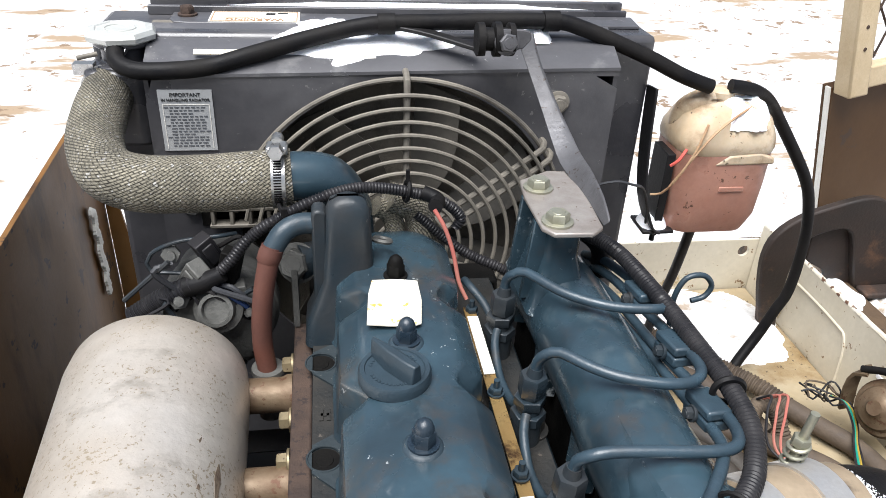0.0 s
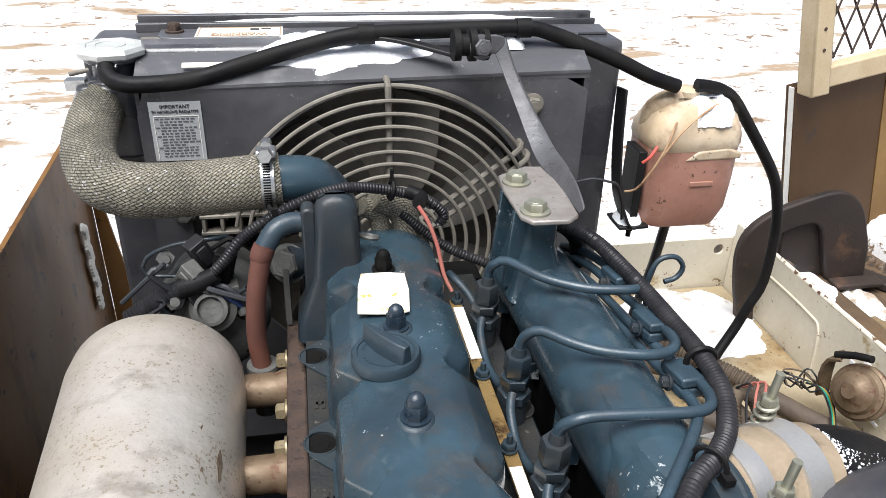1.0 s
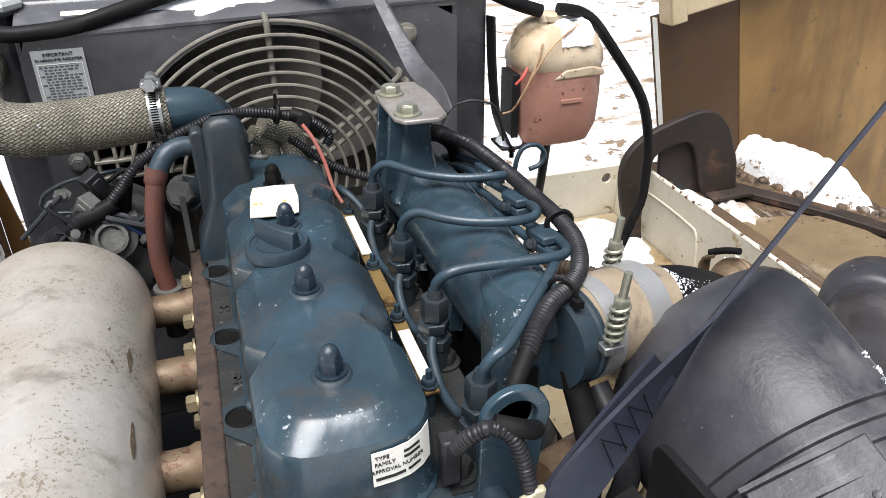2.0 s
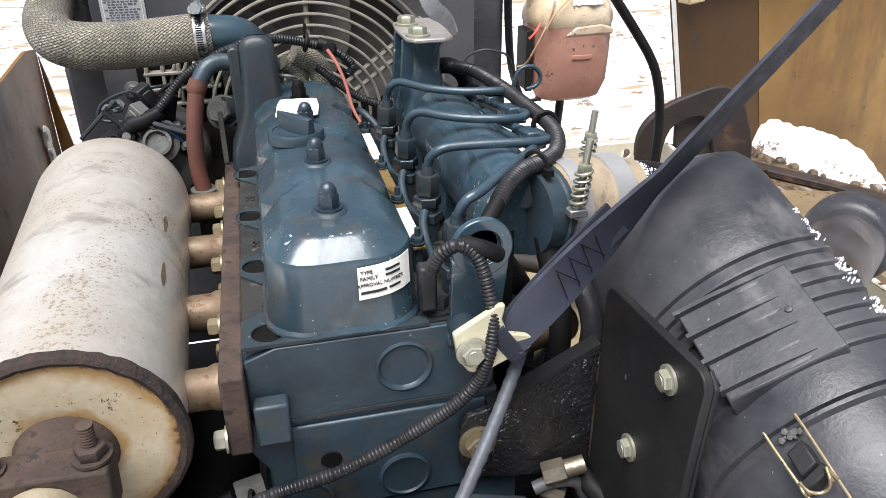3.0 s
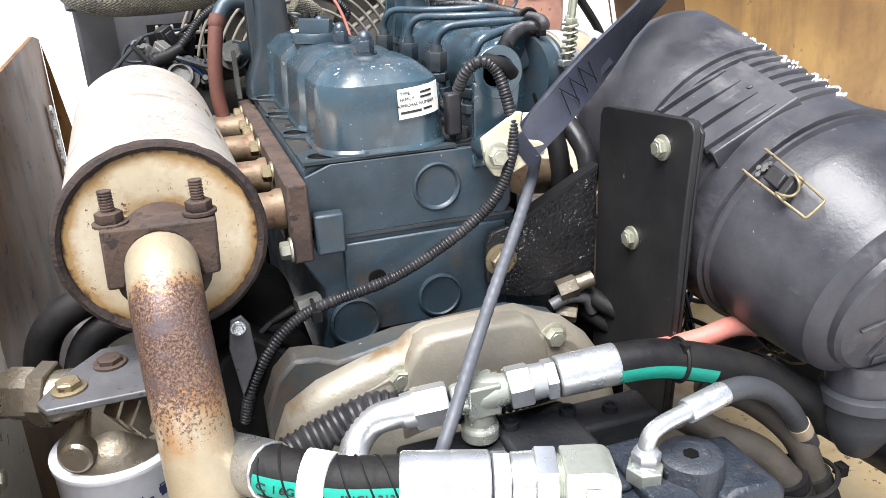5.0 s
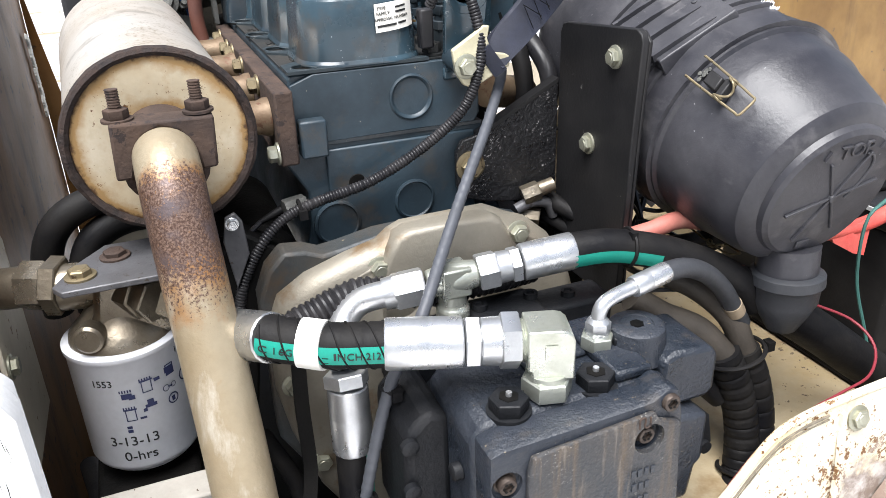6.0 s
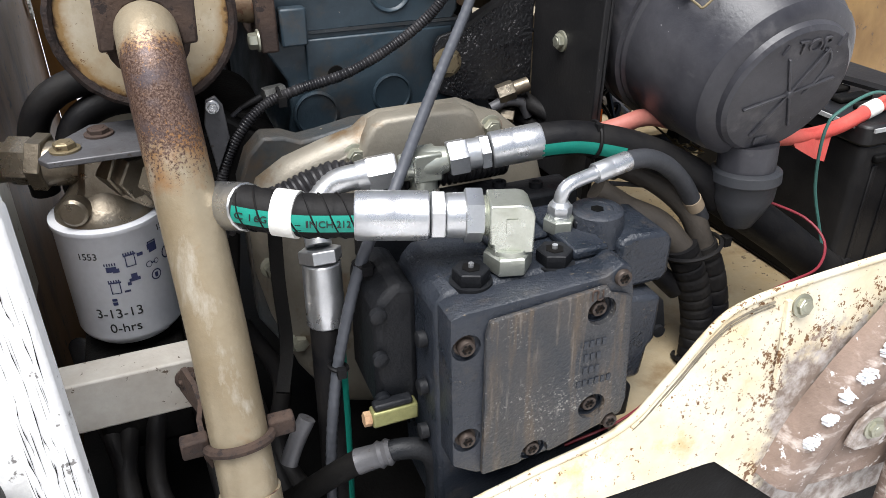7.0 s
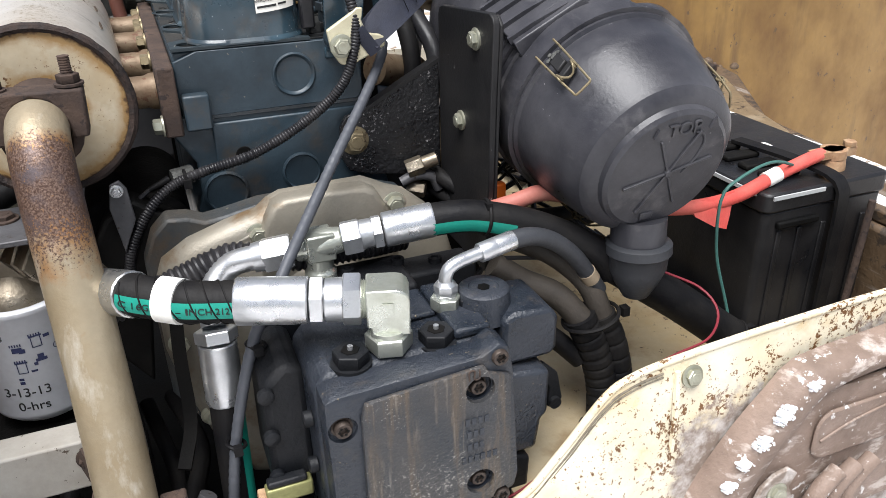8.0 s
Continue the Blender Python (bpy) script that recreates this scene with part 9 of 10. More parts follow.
# ---- right rear: battery, cowl, cables ----
def battery():
    # Black tray added to darken the floor, where deep shade lies by the battery.
    tr = thing("battery_shade_tray", "dark oily steel tray under the battery", "tray", (0.54, 0.19, 0.858))
    part("floor_plate", Shape().box(0.505, 0.6955, 0.035, 0.34, 0.8625, 0.866), VOID, tr, bevel=0.001)
    part("upstand", Shape().box(0.505, 0.5085, 0.035, 0.34, 0.8662, 0.895), VOID, tr, bevel=0.001)
    b = thing("battery", "black vehicle battery with a red cable on its corroded terminal", "battery", (0.61, 0.18, 0.86))
    part("case", Shape().prism(rounded(0.530, 0.692, 0.072, 0.31, 0.008, 3), "z", 0.8665, 1.022), BATT, b, bevel=0.002)
    lid = part("lid", Shape().prism(rounded(0.527, 0.695, 0.069, 0.313, 0.010, 3), "z", 1.022, 1.044), BATT, b, bevel=0.003)
    for x in (0.552, 0.580, 0.612, 0.640, 0.668):
        part("case_rib", Shape().box(x - 0.003, x + 0.003, 0.0698, 0.0722, 0.87, 1.0), BATT, b, bevel=0.001)
    part("grip", Shape().box(0.545, 0.60, 0.0655, 0.072, 1.004, 1.012), VOID, b, bevel=0.002)
    for y in (0.11, 0.14, 0.17, 0.2):
        part("vent_cap", Shape().box(0.555, 0.60, y - 0.008, y + 0.008, 1.044, 1.050), VOID, lid, bevel=0.002)
    part("lid_edge", Shape().strip([(0.533, 0.0672, 1.0405), (0.60, 0.0672, 1.0405)], 0.004, 0.002, (0, 0, 1)).strip([(0.5262, 0.085, 1.0405), (0.5262, 0.17, 1.0405)], 0.004, 0.002, (0, 0, 1)), GREYLABEL, lid, "scuffed grey lid edge")
    part("label", Shape().box(0.548, 0.585, 0.215, 0.235, 1.0441, 1.0446).box(0.612, 0.640, 0.185, 0.198, 1.0441, 1.0446), PAPER, lid, "torn pale label")
    part("terminal_post", Shape().lathe((0.645, 0.105, 1.044), (0, 0, 1), [(0, 0.015), (0.010, 0.014), (0.022, 0.009)], 20), CORRODED, b)
    part("terminal_clamp", Shape().lathe((0.645, 0.105, 1.056), (0, 0, 1), [(0, 0.014), (0.010, 0.014)], 20).box(0.615, 0.645, 0.096, 0.112, 1.058, 1.066).box(0.648, 0.672, 0.099, 0.109, 1.056, 1.066).hexa((0.665, 0.104, 1.066), (0.665, 0.104, 1.072), 0.007), CORRODED, b, "corroded copper clamp", bevel=0.002)
    part("hold_down", Shape().strip([(0.598, 0.20, 1.053), (0.608, 0.13, 1.054), (0.617, 0.080, 1.050), (0.621, 0.066, 1.040), (0.623, 0.063, 1.02), (0.624, 0.062, 0.93), (0.624, 0.062, 0.87)], 0.017, 0.004, (1, 0.1, 0)), RUBBER, b, "black strap")
    part("rusty_rod", Shape().tube([(0.662, 0.058, 1.02), (0.657, 0.056, 0.94), (0.652, 0.055, 0.87)], 0.004, 10), RUST, b)
    c = thing("battery_cable", "faded red battery cable with a white tag", "cable", (0.4, 0.08, 1.03))
    part("cable", Shape().tube([(0.625, 0.104, 1.062), (0.60, 0.097, 1.062), (0.555, 0.092, 1.054), (0.505, 0.086, 1.043), (0.46, 0.085, 1.040), (0.42, 0.088, 1.043), (0.37, 0.094, 1.055)], 0.0072, 16, 0.007), REDCABLE, c)
    part("dusty_length", Shape().tube([(0.375, 0.094, 1.054), (0.33, 0.098, 1.066), (0.285, 0.096, 1.080), (0.258, 0.098, 1.075), (0.238, 0.110, 1.066), (0.222, 0.140, 1.048)], 0.0078, 16, 0.007), PINKCABLE, c, "dust-faded length")
    part("tag", Shape().lathe((0.558, 0.0925, 1.0548), (-1, -0.1, -0.22), [(0, 0.0076), (0, 0.0082), (0.018, 0.0082), (0.018, 0.0076)], 18), WHITE, c)
    part("boot", sheet([[(0.4425, 0.083, 1.0445), (0.468, 0.080, 1.046), (0.4955, 0.083, 1.0475)], [(0.446, 0.078, 1.033), (0.466, 0.072, 1.021), (0.486, 0.076, 1.013)], [(0.452, 0.095, 1.030), (0.478, 0.097, 1.017), (0.505, 0.094, 1.019)]], (0.0008, 0.0012, 0.002)), REDCABLE, c, "open red rubber boot")
    g = thing("thin_wires", "thin red and green wires over the hoses", "wiring", (0.44, 0.03, 0.95))
    part("red_wire", Shape().tube([(0.355, 0.045, 1.03), (0.372, 0.036, 1.013), (0.404, 0.012, 0.998), (0.407, -0.012, 0.985), (0.385, -0.030, 0.974), (0.345, -0.0385, 0.9735), (0.310, -0.0395, 0.966), (0.275, -0.040, 0.951), (0.250, -0.040, 0.925), (0.225, -0.040, 0.893), (0.195, -0.036, 0.870), (0.15, -0.030, 0.855)], 0.0012, 8, 0.006), REDWIRE, g)
    part("green_wire", Shape().tube([(0.60, 0.10, 1.052), (0.53, 0.075, 1.078), (0.475, 0.062, 1.072), (0.458, 0.060, 1.055), (0.461, 0.058, 1.0), (0.470, 0.045, 0.95), (0.476, 0.035, 0.915)], 0.0016, 7, 0.008), GREENW, g)


battery()


def wrapped_hoses():
    h = thing("wrapped_hose", "bundle of dusty hoses in black spiral wrap", "hose", (0.32, 0.03, 0.86))
    part("wrap", Shape().tube([(0.296, 0.040, 0.978), (0.309, 0.034, 0.945), (0.318, 0.028, 0.905), (0.314, 0.018, 0.865), (0.300, 0.008, 0.845)], lambda q: 0.0145 + (0.0004 if (q / 0.011) % 1 < 0.8 else -0.0005), 18, 0.0016), RUBBER, h)
    part("wrap", Shape().tube([(0.320, 0.040, 0.975), (0.331, 0.034, 0.945), (0.338, 0.028, 0.905), (0.332, 0.018, 0.865), (0.318, 0.008, 0.845)], lambda q: 0.0125 + (0.0004 if (q / 0.016) % 1 < 0.85 else -0.0005), 18, 0.0018), RUBBER, h)
    part("brown_hose", Shape().tube([(0.225, 0.075, 1.03), (0.250, 0.065, 1.012), (0.278, 0.052, 0.998), (0.298, 0.040, 0.974)], 0.0118, 18, 0.006), BROWNHOSE, h, "dusty brown hose")
    part("brown_hose", Shape().tube([(0.250, 0.09, 1.045), (0.283, 0.070, 1.030), (0.308, 0.050, 1.005), (0.321, 0.040, 0.972)], 0.0108, 18, 0.006), BROWNHOSE, h)
    part("brown_hose", Shape().tube([(0.215, 0.06, 1.0), (0.245, 0.055, 0.975), (0.275, 0.05, 0.955), (0.30, 0.04, 0.93)], 0.0095, 16, 0.006), RUBBER, h)
    part("cable_tie", Shape().torus((0.309, 0.041, 0.974), (0.25, -0.15, -1), 0.026, 0.002, 28, 6).box(0.337, 0.344, 0.030, 0.038, 0.972, 0.981), RUBBER, h)
    part("cable_tie", Shape().torus((0.322, 0.016, 0.862), (0.2, 0.3, 1), 0.026, 0.002, 28, 6), RUBBER, h)
    b = thing("big_black_hose", "thick dusty black hose under the dust valve", "hose", (0.40, 0.05, 0.92))
    part("hose", Shape().tube([(0.300, 0.072, 1.035), (0.335, 0.060, 1.018), (0.368, 0.046, 0.995), (0.405, 0.036, 0.968), (0.440, 0.028, 0.940), (0.470, 0.020, 0.915), (0.49, 0.0, 0.88)], 0.0185, 22, 0.007), RUBBER, b)
    part("cable_tie", Shape().torus((0.462, 0.022, 0.921), (0.7, -0.25, -0.6), 0.0196, 0.002, 24, 6).box(0.474, 0.482, 0.012, 0.018, 0.929, 0.936), RUBBER, b)
    l = thing("cowl_loom", "black taped loom below the cowl edge", "wiring", (0.27, 0.0, 0.82))
    part("loom", Shape().tube([(0.335, 0.0, 0.885), (0.305, -0.008, 0.862), (0.270, -0.018, 0.832), (0.235, -0.028, 0.805), (0.19, -0.03, 0.79)], 0.014, 18, 0.006), RUBBER, l)
    part("cable_tie", Shape().torus((0.262, -0.021, 0.826), (0.7, 0.2, 0.6), 0.0148, 0.002, 22, 6).box(0.246, 0.254, -0.036, -0.028, 0.838, 0.845), RUBBER, l)
    c = thing("cable_clutter", "tangle of loose wires behind the mounting plate", "wiring", (0.29, 0.2, 1.0))
    random.seed(21)
    for i in range(12):
        a = Vector((0.255 + random.uniform(0, 0.05), 0.15 + random.uniform(0, 0.15), 0.98 + random.uniform(0, 0.06)))
        p = [a + Vector((random.uniform(-0.03, 0.05), random.uniform(-0.03, 0.06), random.uniform(-0.02, 0.04))) * k for k in range(4)]
        part("wire", Shape().tube([tuple(q) for q in p], 0.0018 + 0.002 * random.random(), 7, 0.006), random.choice((LOOM, LOOM, GREYHOSE, LOOM, WHITE)), c)
    part("orange_clip", Shape().box(0.262, 0.274, 0.148, 0.158, 1.052, 1.072), ORANGE, c, bevel=0.002)
    part("steel_union", Shape().hexa((0.248, 0.20, 1.040), (0.262, 0.20, 1.043), 0.008), ALTM, c)
    for z, y in ((1.030, 0.155), (1.012, 0.165)):
        part("hose", Shape().tube([(0.215, y + 0.10, z + 0.045), (0.235, y + 0.05, z + 0.03), (0.27, y, z + 0.012), (0.32, y - 0.02, z + 0.005), (0.40, y, z)], 0.008, 12), RUBBER, c)
    part("olive_union", Shape().hexa((0.196, 0.215, 1.075), (0.212, 0.212, 1.080), 0.0095).cyl((0.212, 0.212, 1.080), (0.226, 0.210, 1.084), 0.007).hexa((0.200, 0.225, 1.052), (0.215, 0.215, 1.050), 0.0085), FILTERHEAD, c, "olive brass unions")
    part("steel_elbow", Shape().tube([(0.190, 0.216, 1.062), (0.205, 0.214, 1.068), (0.222, 0.214, 1.064), (0.230, 0.214, 1.050)], 0.0055, 14, 0.004), GALV, c)


wrapped_hoses()


def cowl():
    edge = [(0.03, 0.833), (0.052, 0.839), (0.073, 0.845), (0.095, 0.850), (0.118, 0.8555), (0.148, 0.861), (0.175, 0.867), (0.192, 0.874), (0.207, 0.884), (0.223, 0.902), (0.239, 0.920), (0.251, 0.935), (0.262, 0.948), (0.271, 0.957), (0.281, 0.964), (0.300, 0.970), (0.323, 0.9735), (0.36, 0.9765), (0.40, 0.979), (0.467, 0.982), (0.568, 0.985), (0.75, 0.986)]
    c = thing("rear_cowl", "rust-eaten cream rear cowl with a rolled edge", "cowl", (0.35, -0.06, 0.70))

    def low(x):
        return 0.822 if x < 0.28 else max(0.70, 0.822 - 0.95 * (x - 0.28))
    rows = [[(x, -0.044, z - 0.012) for x, z in edge], [(x, -0.045, z - 0.002) for x, z in edge]]
    for k in (0.0, 0.04, 0.12, 0.25, 0.4, 0.55, 0.7, 0.85, 1.0):
        rows.append([(x, -0.0485 - 0.017 * k ** 0.8, z - 0.001 + (min(low(x), z - 0.006) - z) * k) for x, z in edge])
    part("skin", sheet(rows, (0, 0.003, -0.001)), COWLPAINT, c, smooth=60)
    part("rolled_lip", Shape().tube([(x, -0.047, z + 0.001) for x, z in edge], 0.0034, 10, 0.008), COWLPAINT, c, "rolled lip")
    part("edge_groove", Shape().tube([(x, -0.0502, z - 0.0065) for x, z in edge[:17]], lambda q: 0.0010 + 0.0005 * noise.noise((q * 70, 3, 0)), 6, 0.006), GRIMELINE, c, "grimy groove under the lip")
    part("edge_groove", Shape().tube([(x, -0.0508, z - 0.0100) for x, z in edge[8:17]], lambda q: 0.0007 + 0.0004 * noise.noise((q * 90, 7, 0)), 6, 0.006), GRIMELINE, c)
    bolt(c, (0.352, -0.0515, 0.957), (0, -1, 0.25), 0.0078, 0.006, OLIVEZINC)
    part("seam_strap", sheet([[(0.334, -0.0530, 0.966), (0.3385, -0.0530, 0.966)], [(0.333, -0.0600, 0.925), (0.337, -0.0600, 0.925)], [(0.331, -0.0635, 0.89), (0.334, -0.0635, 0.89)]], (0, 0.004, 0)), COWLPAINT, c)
    # Sheet added behind the arch; its black stands for shade in the opening.
    part("arch_shade_sheet", Shape().box(0.10, 0.36, -0.056, -0.052, 0.70, 0.826), VOID, c, "dark inside of the arch")
    f = thing("rear_fender", "scuffed brown steel guard with a pressed ridge and frost", "guard", (0.45, -0.10, 0.75))
    outer = [(0.335, 0.785), (0.350, 0.815), (0.366, 0.843), (0.383, 0.868), (0.399, 0.891), (0.415, 0.910), (0.431, 0.927), (0.444, 0.942), (0.458, 0.951), (0.491, 0.955), (0.536, 0.957), (0.75, 0.972)]
    inner = [(0.378, 0.765), (0.392, 0.800), (0.406, 0.828), (0.418, 0.849), (0.429, 0.868), (0.442, 0.886), (0.454, 0.901), (0.463, 0.914), (0.476, 0.926), (0.504, 0.932), (0.543, 0.936), (0.75, 0.948)]
    ridge = []
    for (xa, za), (xb, zb) in zip(outer, inner):
        ridge.append([(xa + (xb - xa) * k, y, za + (zb - za) * k) for k, y in ((0, -0.064), (0.06, -0.078), (0.18, -0.0855), (0.5, -0.0885), (0.85, -0.0885), (0.95, -0.0865), (1.0, -0.0795))])
    part("ridge", sheet(ridge, (0, 0.006, 0)), DIRTY, f, "pressed brown ridge", smooth=60)
    plate = [[(x + (0.75 - x) * k, -0.080 - 0.006 * min(1, k * 6), z) for k in (0, 0.05, 0.12, 0.25, 0.5, 1.0)] for x, z in inner[:9]]
    part("inner_plate", sheet(plate, (0, 0.006, 0)), DIRTY, f, "muddy pink-brown inner plate", smooth=60)
    part("pressed_panel", Shape().prism(rounded(0.470, 0.62, 0.850, 0.905, 0.018, 5), "y", -0.0895, -0.0855), DIRTY, f, bevel=0.003)
    part("panel_crease", Shape().tube([(0.476, -0.0900, 0.874), (0.52, -0.0900, 0.888), (0.60, -0.0900, 0.898)], 0.0014, 8, 0.008), DIRTY, f)
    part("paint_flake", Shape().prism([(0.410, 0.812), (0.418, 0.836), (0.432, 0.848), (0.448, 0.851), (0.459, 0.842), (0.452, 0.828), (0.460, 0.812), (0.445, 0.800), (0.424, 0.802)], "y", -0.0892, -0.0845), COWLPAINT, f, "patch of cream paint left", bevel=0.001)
    bolt(f, (0.437, -0.0893, 0.826), (0, -1, 0.1), 0.0085, 0.006, OLIVEZINC)
    for k in range(3):
        part("bent_tube", Shape().tube([(0.475 + 0.022 * k, -0.100, 0.70), (0.470 + 0.022 * k, -0.100, 0.79), (0.478 + 0.022 * k, -0.100, 0.822), (0.50 + 0.022 * k, -0.098, 0.838)], 0.0085, 14, 0.008), DIRTY, f, "dirty beige bent tube")
    random.seed(5)
    fr = Shape()
    for cx, cz, size in ((0.428, 0.914, 0.010), (0.433, 0.921, 0.008), (0.412, 0.892, 0.010), (0.394, 0.873, 0.008), (0.381, 0.852, 0.008), (0.368, 0.83, 0.008), (0.456, 0.940, 0.006)):
        for i in range(70):
            x, z = cx + random.gauss(0, size * 0.42), cz + random.gauss(0, size * 0.38)
            w = random.uniform(0.0005, 0.0018)
            fr.lathe((x, -0.0880, z), (random.uniform(-0.3, 0.3), -1, 0.3), [(-0.005, w), (0.0008, w * 0.9), (0.0016, w * 0.4)], 5)
    tagged(part("frost", fr, SNOW, f, "clumps of frost"), kind="stuff")


cowl()

# Wide board added behind the lath to keep this bright area white.
board = solo("white_board", Shape().prism([(-0.34, -0.04), (-0.180, -0.04), (-0.180, 1.00), (-0.1785, 1.14), (-0.1785, 1.178), (-0.184, 1.186), (-0.34, 1.186)], "y", -0.112, -0.098), WOODWHITE, "white painted wooden board with worn grain", "board", bevel=0.003)
lath = solo("white_lath", Shape().prism([(-0.199, -0.04), (-0.1770, -0.04), (-0.1760, 1.00), (-0.1750, 1.178), (-0.180, 1.188), (-0.199, 1.190)], "y", -0.130, -0.1125), WOODWHITE, "white painted lath with cracked grain", "lath", bevel=0.002)
s = Shape()
random.seed(9)
for i in range(120):
    x, z = random.uniform(-0.1975, -0.1785), random.uniform(0.84, 1.17)
    w, h = random.uniform(0.00008, 0.00026), random.uniform(0.008, 0.045)
    bow = random.uniform(-0.0012, 0.0012)
    s.add([(x, -0.1306, z), (x + w, -0.1306, z + h * 0.2), (x + bow + w, -0.1306, z + h * 0.7), (x + bow, -0.1306, z + h), (x + bow - w * 0.5, -0.1306, z + h * 0.6), (x - w * 0.5, -0.1306, z + h * 0.3)], [(0, 1, 2, 3, 4, 5)])
tagged(part("grain_crack", s, VOID, lath, "dark cracks in the paint"), kind="stuff")
hose = thing("coupled_hose", "thick black rubber hose with a steel band beside the lath", "hose", (-0.23, -0.145, 0.98))
part("hose", Shape().tube([(-0.213, -0.142, 1.026), (-0.235, -0.143, 1.026), (-0.27, -0.145, 1.018), (-0.31, -0.148, 1.0), (-0.34, -0.15, 0.96), (-0.35, -0.15, 0.85), (-0.35, -0.15, 0.30), (-0.35, -0.15, -0.03)], 0.0290, 24, 0.01), RUBBER, hose)
part("band", Shape().lathe((-0.222, -0.1422, 1.0265), (-1, -0.02, -0.03), [(0, 0.0292), (0, 0.0304), (0.010, 0.0304), (0.010, 0.0292)], 40), STEEL, hose, "bright steel band")


# ---- right front: horn, hook, hoses on the bay floor ----
def horn():
    h = thing("horn", "grey-brown disc horn on the cream side plate", "horn", (0.66, 0.68, 0.99))
    d = Vector((-0.8, -0.25, 0.35))
    part("disc", Shape().lathe((0.674, 0.672, 0.985), d, [(0, 0.026), (0.004, 0.036), (0.012, 0.036), (0.014, 0.033), (0.018, 0.033), (0.020, 0.028), (0.026, 0.025), (0.030, 0.016), (0.034, 0.011), (0.038, 0.009)], 34), STUB, h, smooth=30)
    part("bracket", Shape().strip([(0.655, 0.702, 1.022), (0.650, 0.712, 1.012), (0.651, 0.716, 0.985), (0.656, 0.716, 0.950)], 0.018, 0.004, (0.5, 0, 0.4)), STUB, h)
    part("tube", Shape().tube([(0.650, 0.708, 1.020), (0.660, 0.688, 1.032), (0.666, 0.668, 1.040)], 0.0048, 14), RUBBER, h)
    # White strips laid on the plate: brightness of snow behind its vents, in colour.
    for y, z in ((0.718, 0.989), (0.696, 1.004), (0.682, 0.988), (0.674, 0.972), (0.669, 0.956), (0.670, 0.941)):
        part("slot", Shape().prism([(y + 0.013, z + 0.003), (y + 0.012, z - 0.003), (y - 0.013, z - 0.004), (y - 0.014, z + 0.001)], "x", 0.6955, 0.6968), SNOW, h, "bright vent slot")


horn()


def steel_arm():
    a = thing("steel_arm", "curved dark rusty steel arm standing beside the ledge", "arm", (0.67, 0.93, 0.862))
    outer = [(0.664, 0.861), (0.660, 0.90), (0.652, 0.945), (0.639, 0.996), (0.632, 1.047), (0.642, 1.083), (0.675, 1.111), (0.727, 1.130), (0.773, 1.140), (0.803, 1.131), (0.827, 1.105), (0.841, 1.073), (0.854, 1.040), (0.862, 0.985)]
    inner = [(0.797, 0.985), (0.784, 1.019), (0.770, 1.061), (0.758, 1.084), (0.739, 1.090), (0.710, 1.083), (0.691, 1.070), (0.682, 1.041), (0.680, 1.0), (0.682, 0.95), (0.690, 0.90), (0.692, 0.861)]
    poly = [(q.x, q.y) for q in spline([(x, z, 0) for x, z in outer], 0.012)] + [(q.x, q.y) for q in spline([(x, z, 0) for x, z in inner], 0.012)]
    part("arch", Shape().prism(poly, "y", 0.928, 0.942), ARMM, a, bevel=0.003, smooth=50)
    part("gusset", Shape().prism([(0.706, 1.088), (0.772, 1.092), (0.800, 1.020), (0.800, 0.985), (0.760, 0.985), (0.745, 1.012), (0.712, 1.030)], "y", 0.9422, 0.950), ARMM, a, bevel=0.002)
    part("foot", Shape().box(0.797, 0.877, 0.90, 0.928, 0.9842, 0.993), ARMM, a, bevel=0.003)


steel_arm()


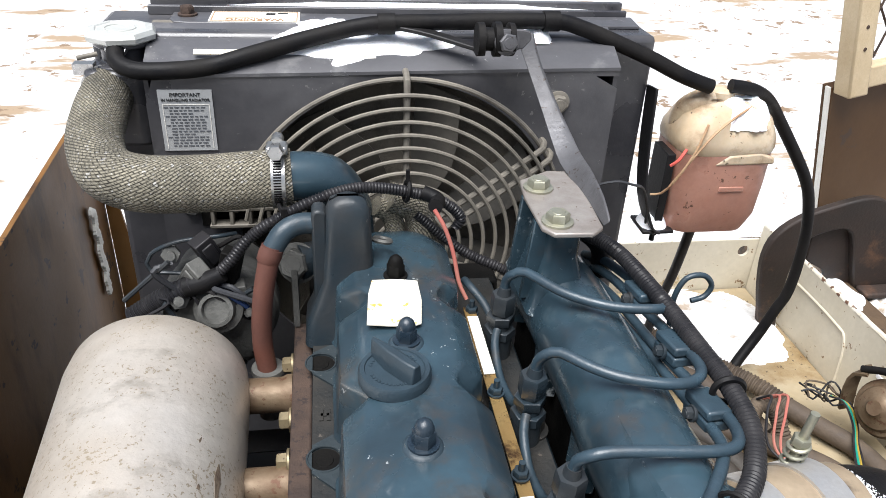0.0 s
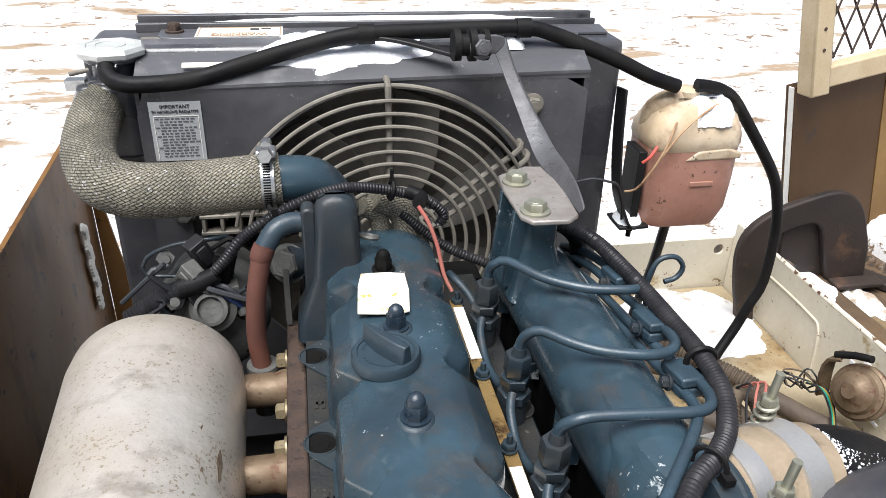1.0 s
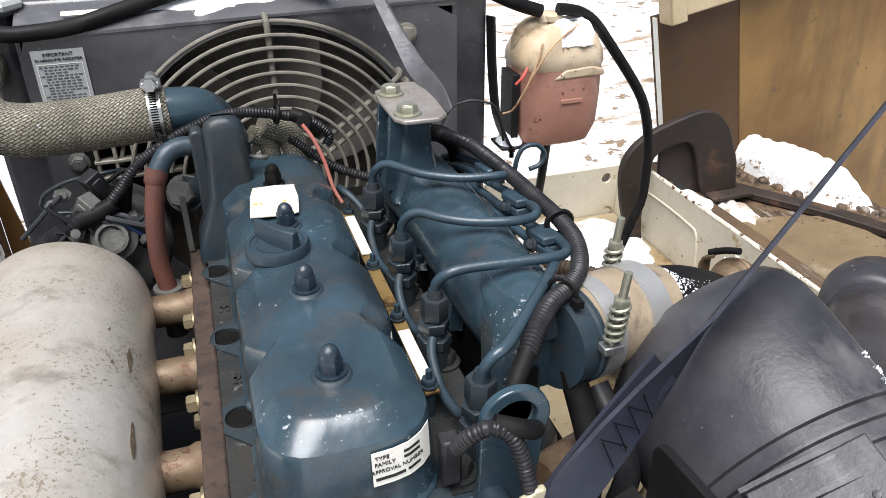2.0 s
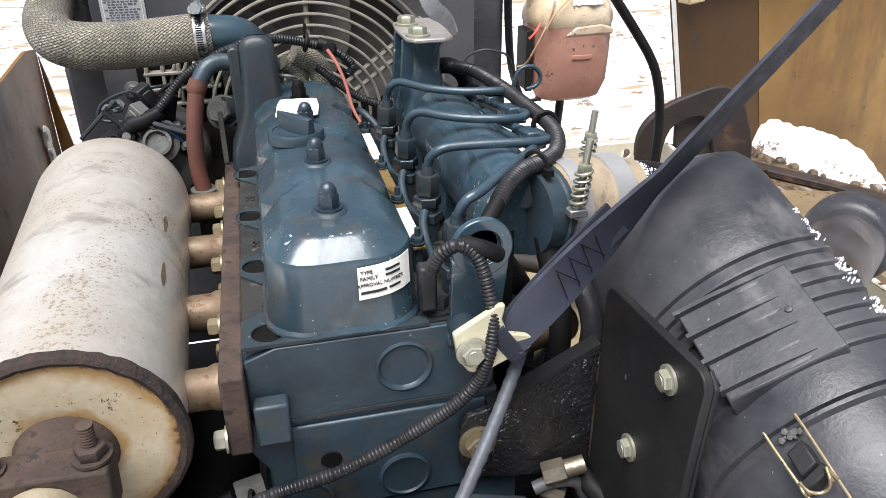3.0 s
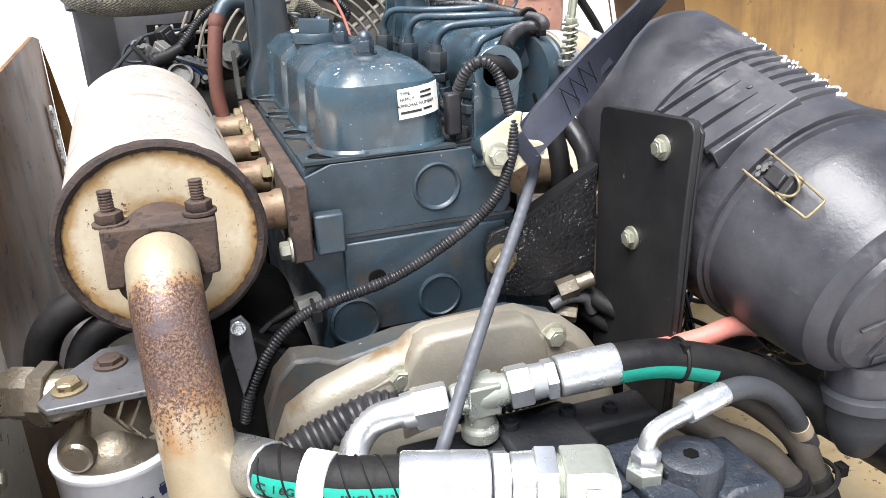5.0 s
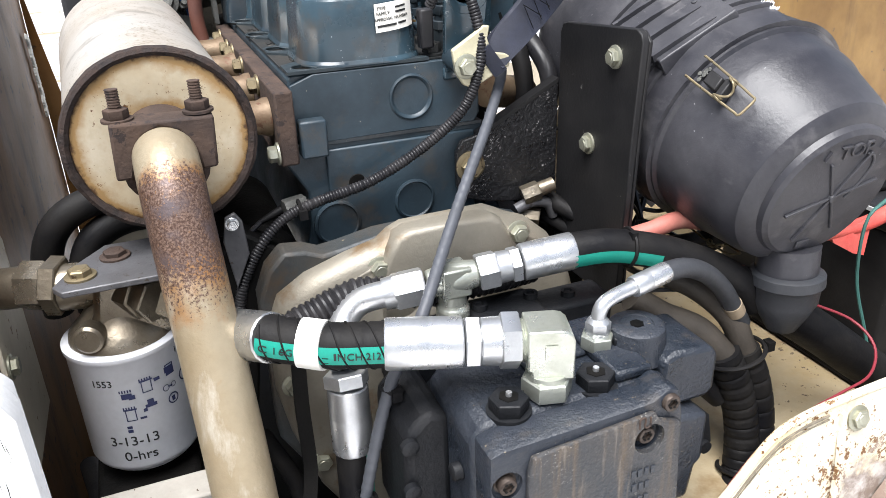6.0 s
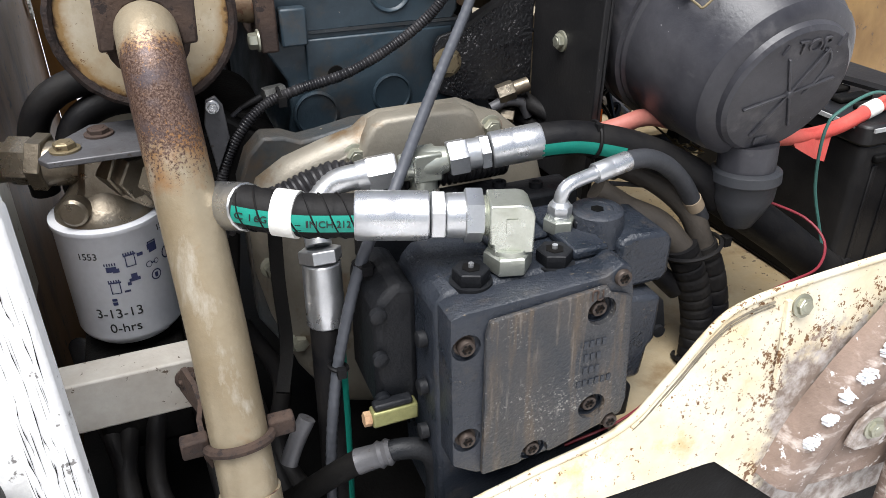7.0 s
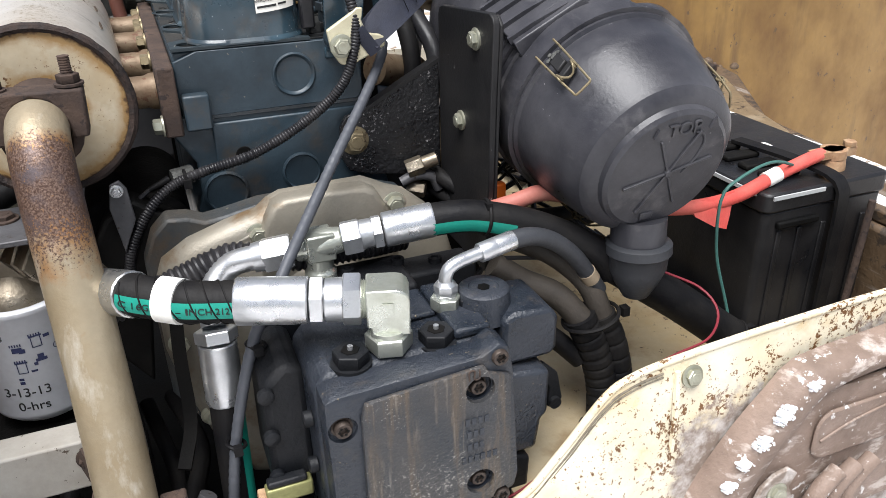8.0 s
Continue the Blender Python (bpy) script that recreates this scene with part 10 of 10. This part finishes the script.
def floor_hoses():
    runs = (([(0.40, 0.96, 0.940), (0.47, 0.890, 0.942), (0.535, 0.818, 0.942), (0.569, 0.775, 0.941), (0.592, 0.738, 0.938)], 0.0125, True, BROWNRIB),
            ([(0.590, 0.741, 0.937), (0.615, 0.700, 0.936), (0.642, 0.660, 0.934), (0.652, 0.615, 0.932), (0.655, 0.53, 0.931), (0.655, 0.46, 0.931)], 0.0125, False, BROWNRIB),
            ([(0.47, 0.715, 0.940), (0.520, 0.684, 0.938), (0.565, 0.654, 0.935), (0.597, 0.621, 0.932), (0.615, 0.56, 0.931), (0.62, 0.47, 0.931)], 0.0130, False, BROWNRIB),
            ([(0.560, 0.690, 0.932), (0.553, 0.704, 0.956), (0.536, 0.709, 0.972), (0.516, 0.700, 0.974), (0.502, 0.676, 0.964), (0.496, 0.641, 0.948), (0.495, 0.58, 0.931)], 0.0105, True, BROWNRIB),
            ([(0.40, 0.845, 0.950), (0.445, 0.806, 0.956), (0.478, 0.775, 0.958), (0.515, 0.730, 0.950), (0.535, 0.690, 0.940)], 0.0120, False, BROWNRIB),
            ([(0.33, 0.70, 1.0), (0.42, 0.655, 0.985), (0.46, 0.61, 0.965), (0.50, 0.55, 0.945), (0.53, 0.47, 0.932)], 0.015, False, BROWNHOSE),
            ([(0.28, 0.66, 1.02), (0.36, 0.63, 1.01), (0.42, 0.60, 0.99), (0.45, 0.53, 0.96), (0.46, 0.46, 0.932)], 0.012, False, BROWNHOSE))
    for pts, r, ridged, mt in runs:
        t = thing("bay_hose", "ribbed brown hose thick with dust on the raised floor" if ridged else "dusty brown rubber hose lying across the raised floor", "hose", pts[-1], "hoses across the bay floor")
        s = Shape().loom(pts, r, 0.0048, 14) if ridged else Shape().tube(pts, r, 16, 0.008)
        part("hose", s, mt, t)
    random.seed(13)
    c = thing("loose_wires", "loose coloured wires curling over the bay hoses", "wiring", (0.60, 0.70, 0.95))
    tangle = Vector((0.612, 0.745, 0.960))
    for i, mt in enumerate((LOOM, BROWNRIB, LOOM, GREYHOSE, BROWNRIB, LOOM)):
        p = [tangle + Vector((0.011 * k + random.uniform(-0.012, 0.012), -0.007 * k + random.uniform(-0.012, 0.012), random.uniform(-0.012, 0.016))) for k in range(5)]
        part("wire", Shape().tube([tuple(q) for q in p], 0.0013, 7, 0.005), mt, c)
    for i, mt in enumerate((LOOM, TEAL, YELLOWW, LOOM)):
        p = [(0.632 + 0.002 * i, 0.722, 0.966), (0.640 + 0.002 * i, 0.705 - 0.004 * i, 0.970), (0.640 + 0.003 * i, 0.680, 0.958 - 0.002 * i), (0.628 + 0.002 * i, 0.655, 0.950), (0.612 + 0.003 * i, 0.625, 0.948), (0.60, 0.585, 0.940)]
        part("wire", Shape().tube(p, 0.0014, 7, 0.005), mt, c)
    for i, mt in enumerate((PINKCABLE, PINKCABLE, LOOM)):
        p = [(0.535 - 0.008 * i, 0.705, 0.985), (0.545 - 0.010 * i, 0.690, 1.002), (0.533 - 0.012 * i, 0.668, 0.995), (0.520 - 0.006 * i, 0.64, 0.965), (0.53 + 0.012 * i, 0.60, 0.950), (0.56 + 0.01 * i, 0.57, 0.945)]
        part("wire", Shape().tube(p, 0.0017, 7, 0.005), mt, c)
    p = thing("injection_pump", "oily dark injection pump low on the engine", "pump", (0.24, 0.5, 1.05))
    part("body", Shape().box(0.186, 0.262, 0.42, 0.62, 1.02, 1.12), VOID, p, bevel=0.01)
    part("governor", Shape().lathe((0.225, 0.42, 1.07), (0, -1, 0), [(0, 0.04), (0.03, 0.038), (0.05, 0.02)], 24), CAST, p)
    part("lower_case", Shape().box(0.184, 0.30, 0.26, 0.64, 0.862, 1.02), VOID, p, bevel=0.01)
    for i in range(3):
        part("hose", Shape().tube([(0.22 + 0.02 * i, 0.30, 1.23 - 0.02 * i), (0.225 + 0.022 * i, 0.27 - 0.01 * i, 1.17), (0.215 + 0.02 * i, 0.26, 1.10), (0.22 + 0.02 * i, 0.25, 1.03)], 0.009, 12, 0.008), (RUBBER, LOOM, FOAM)[i], p)
    part("cylinder", Shape().cyl((0.185, 0.27, 1.165), (0.24, 0.30, 1.15), 0.016), STUB, p)


floor_hoses()
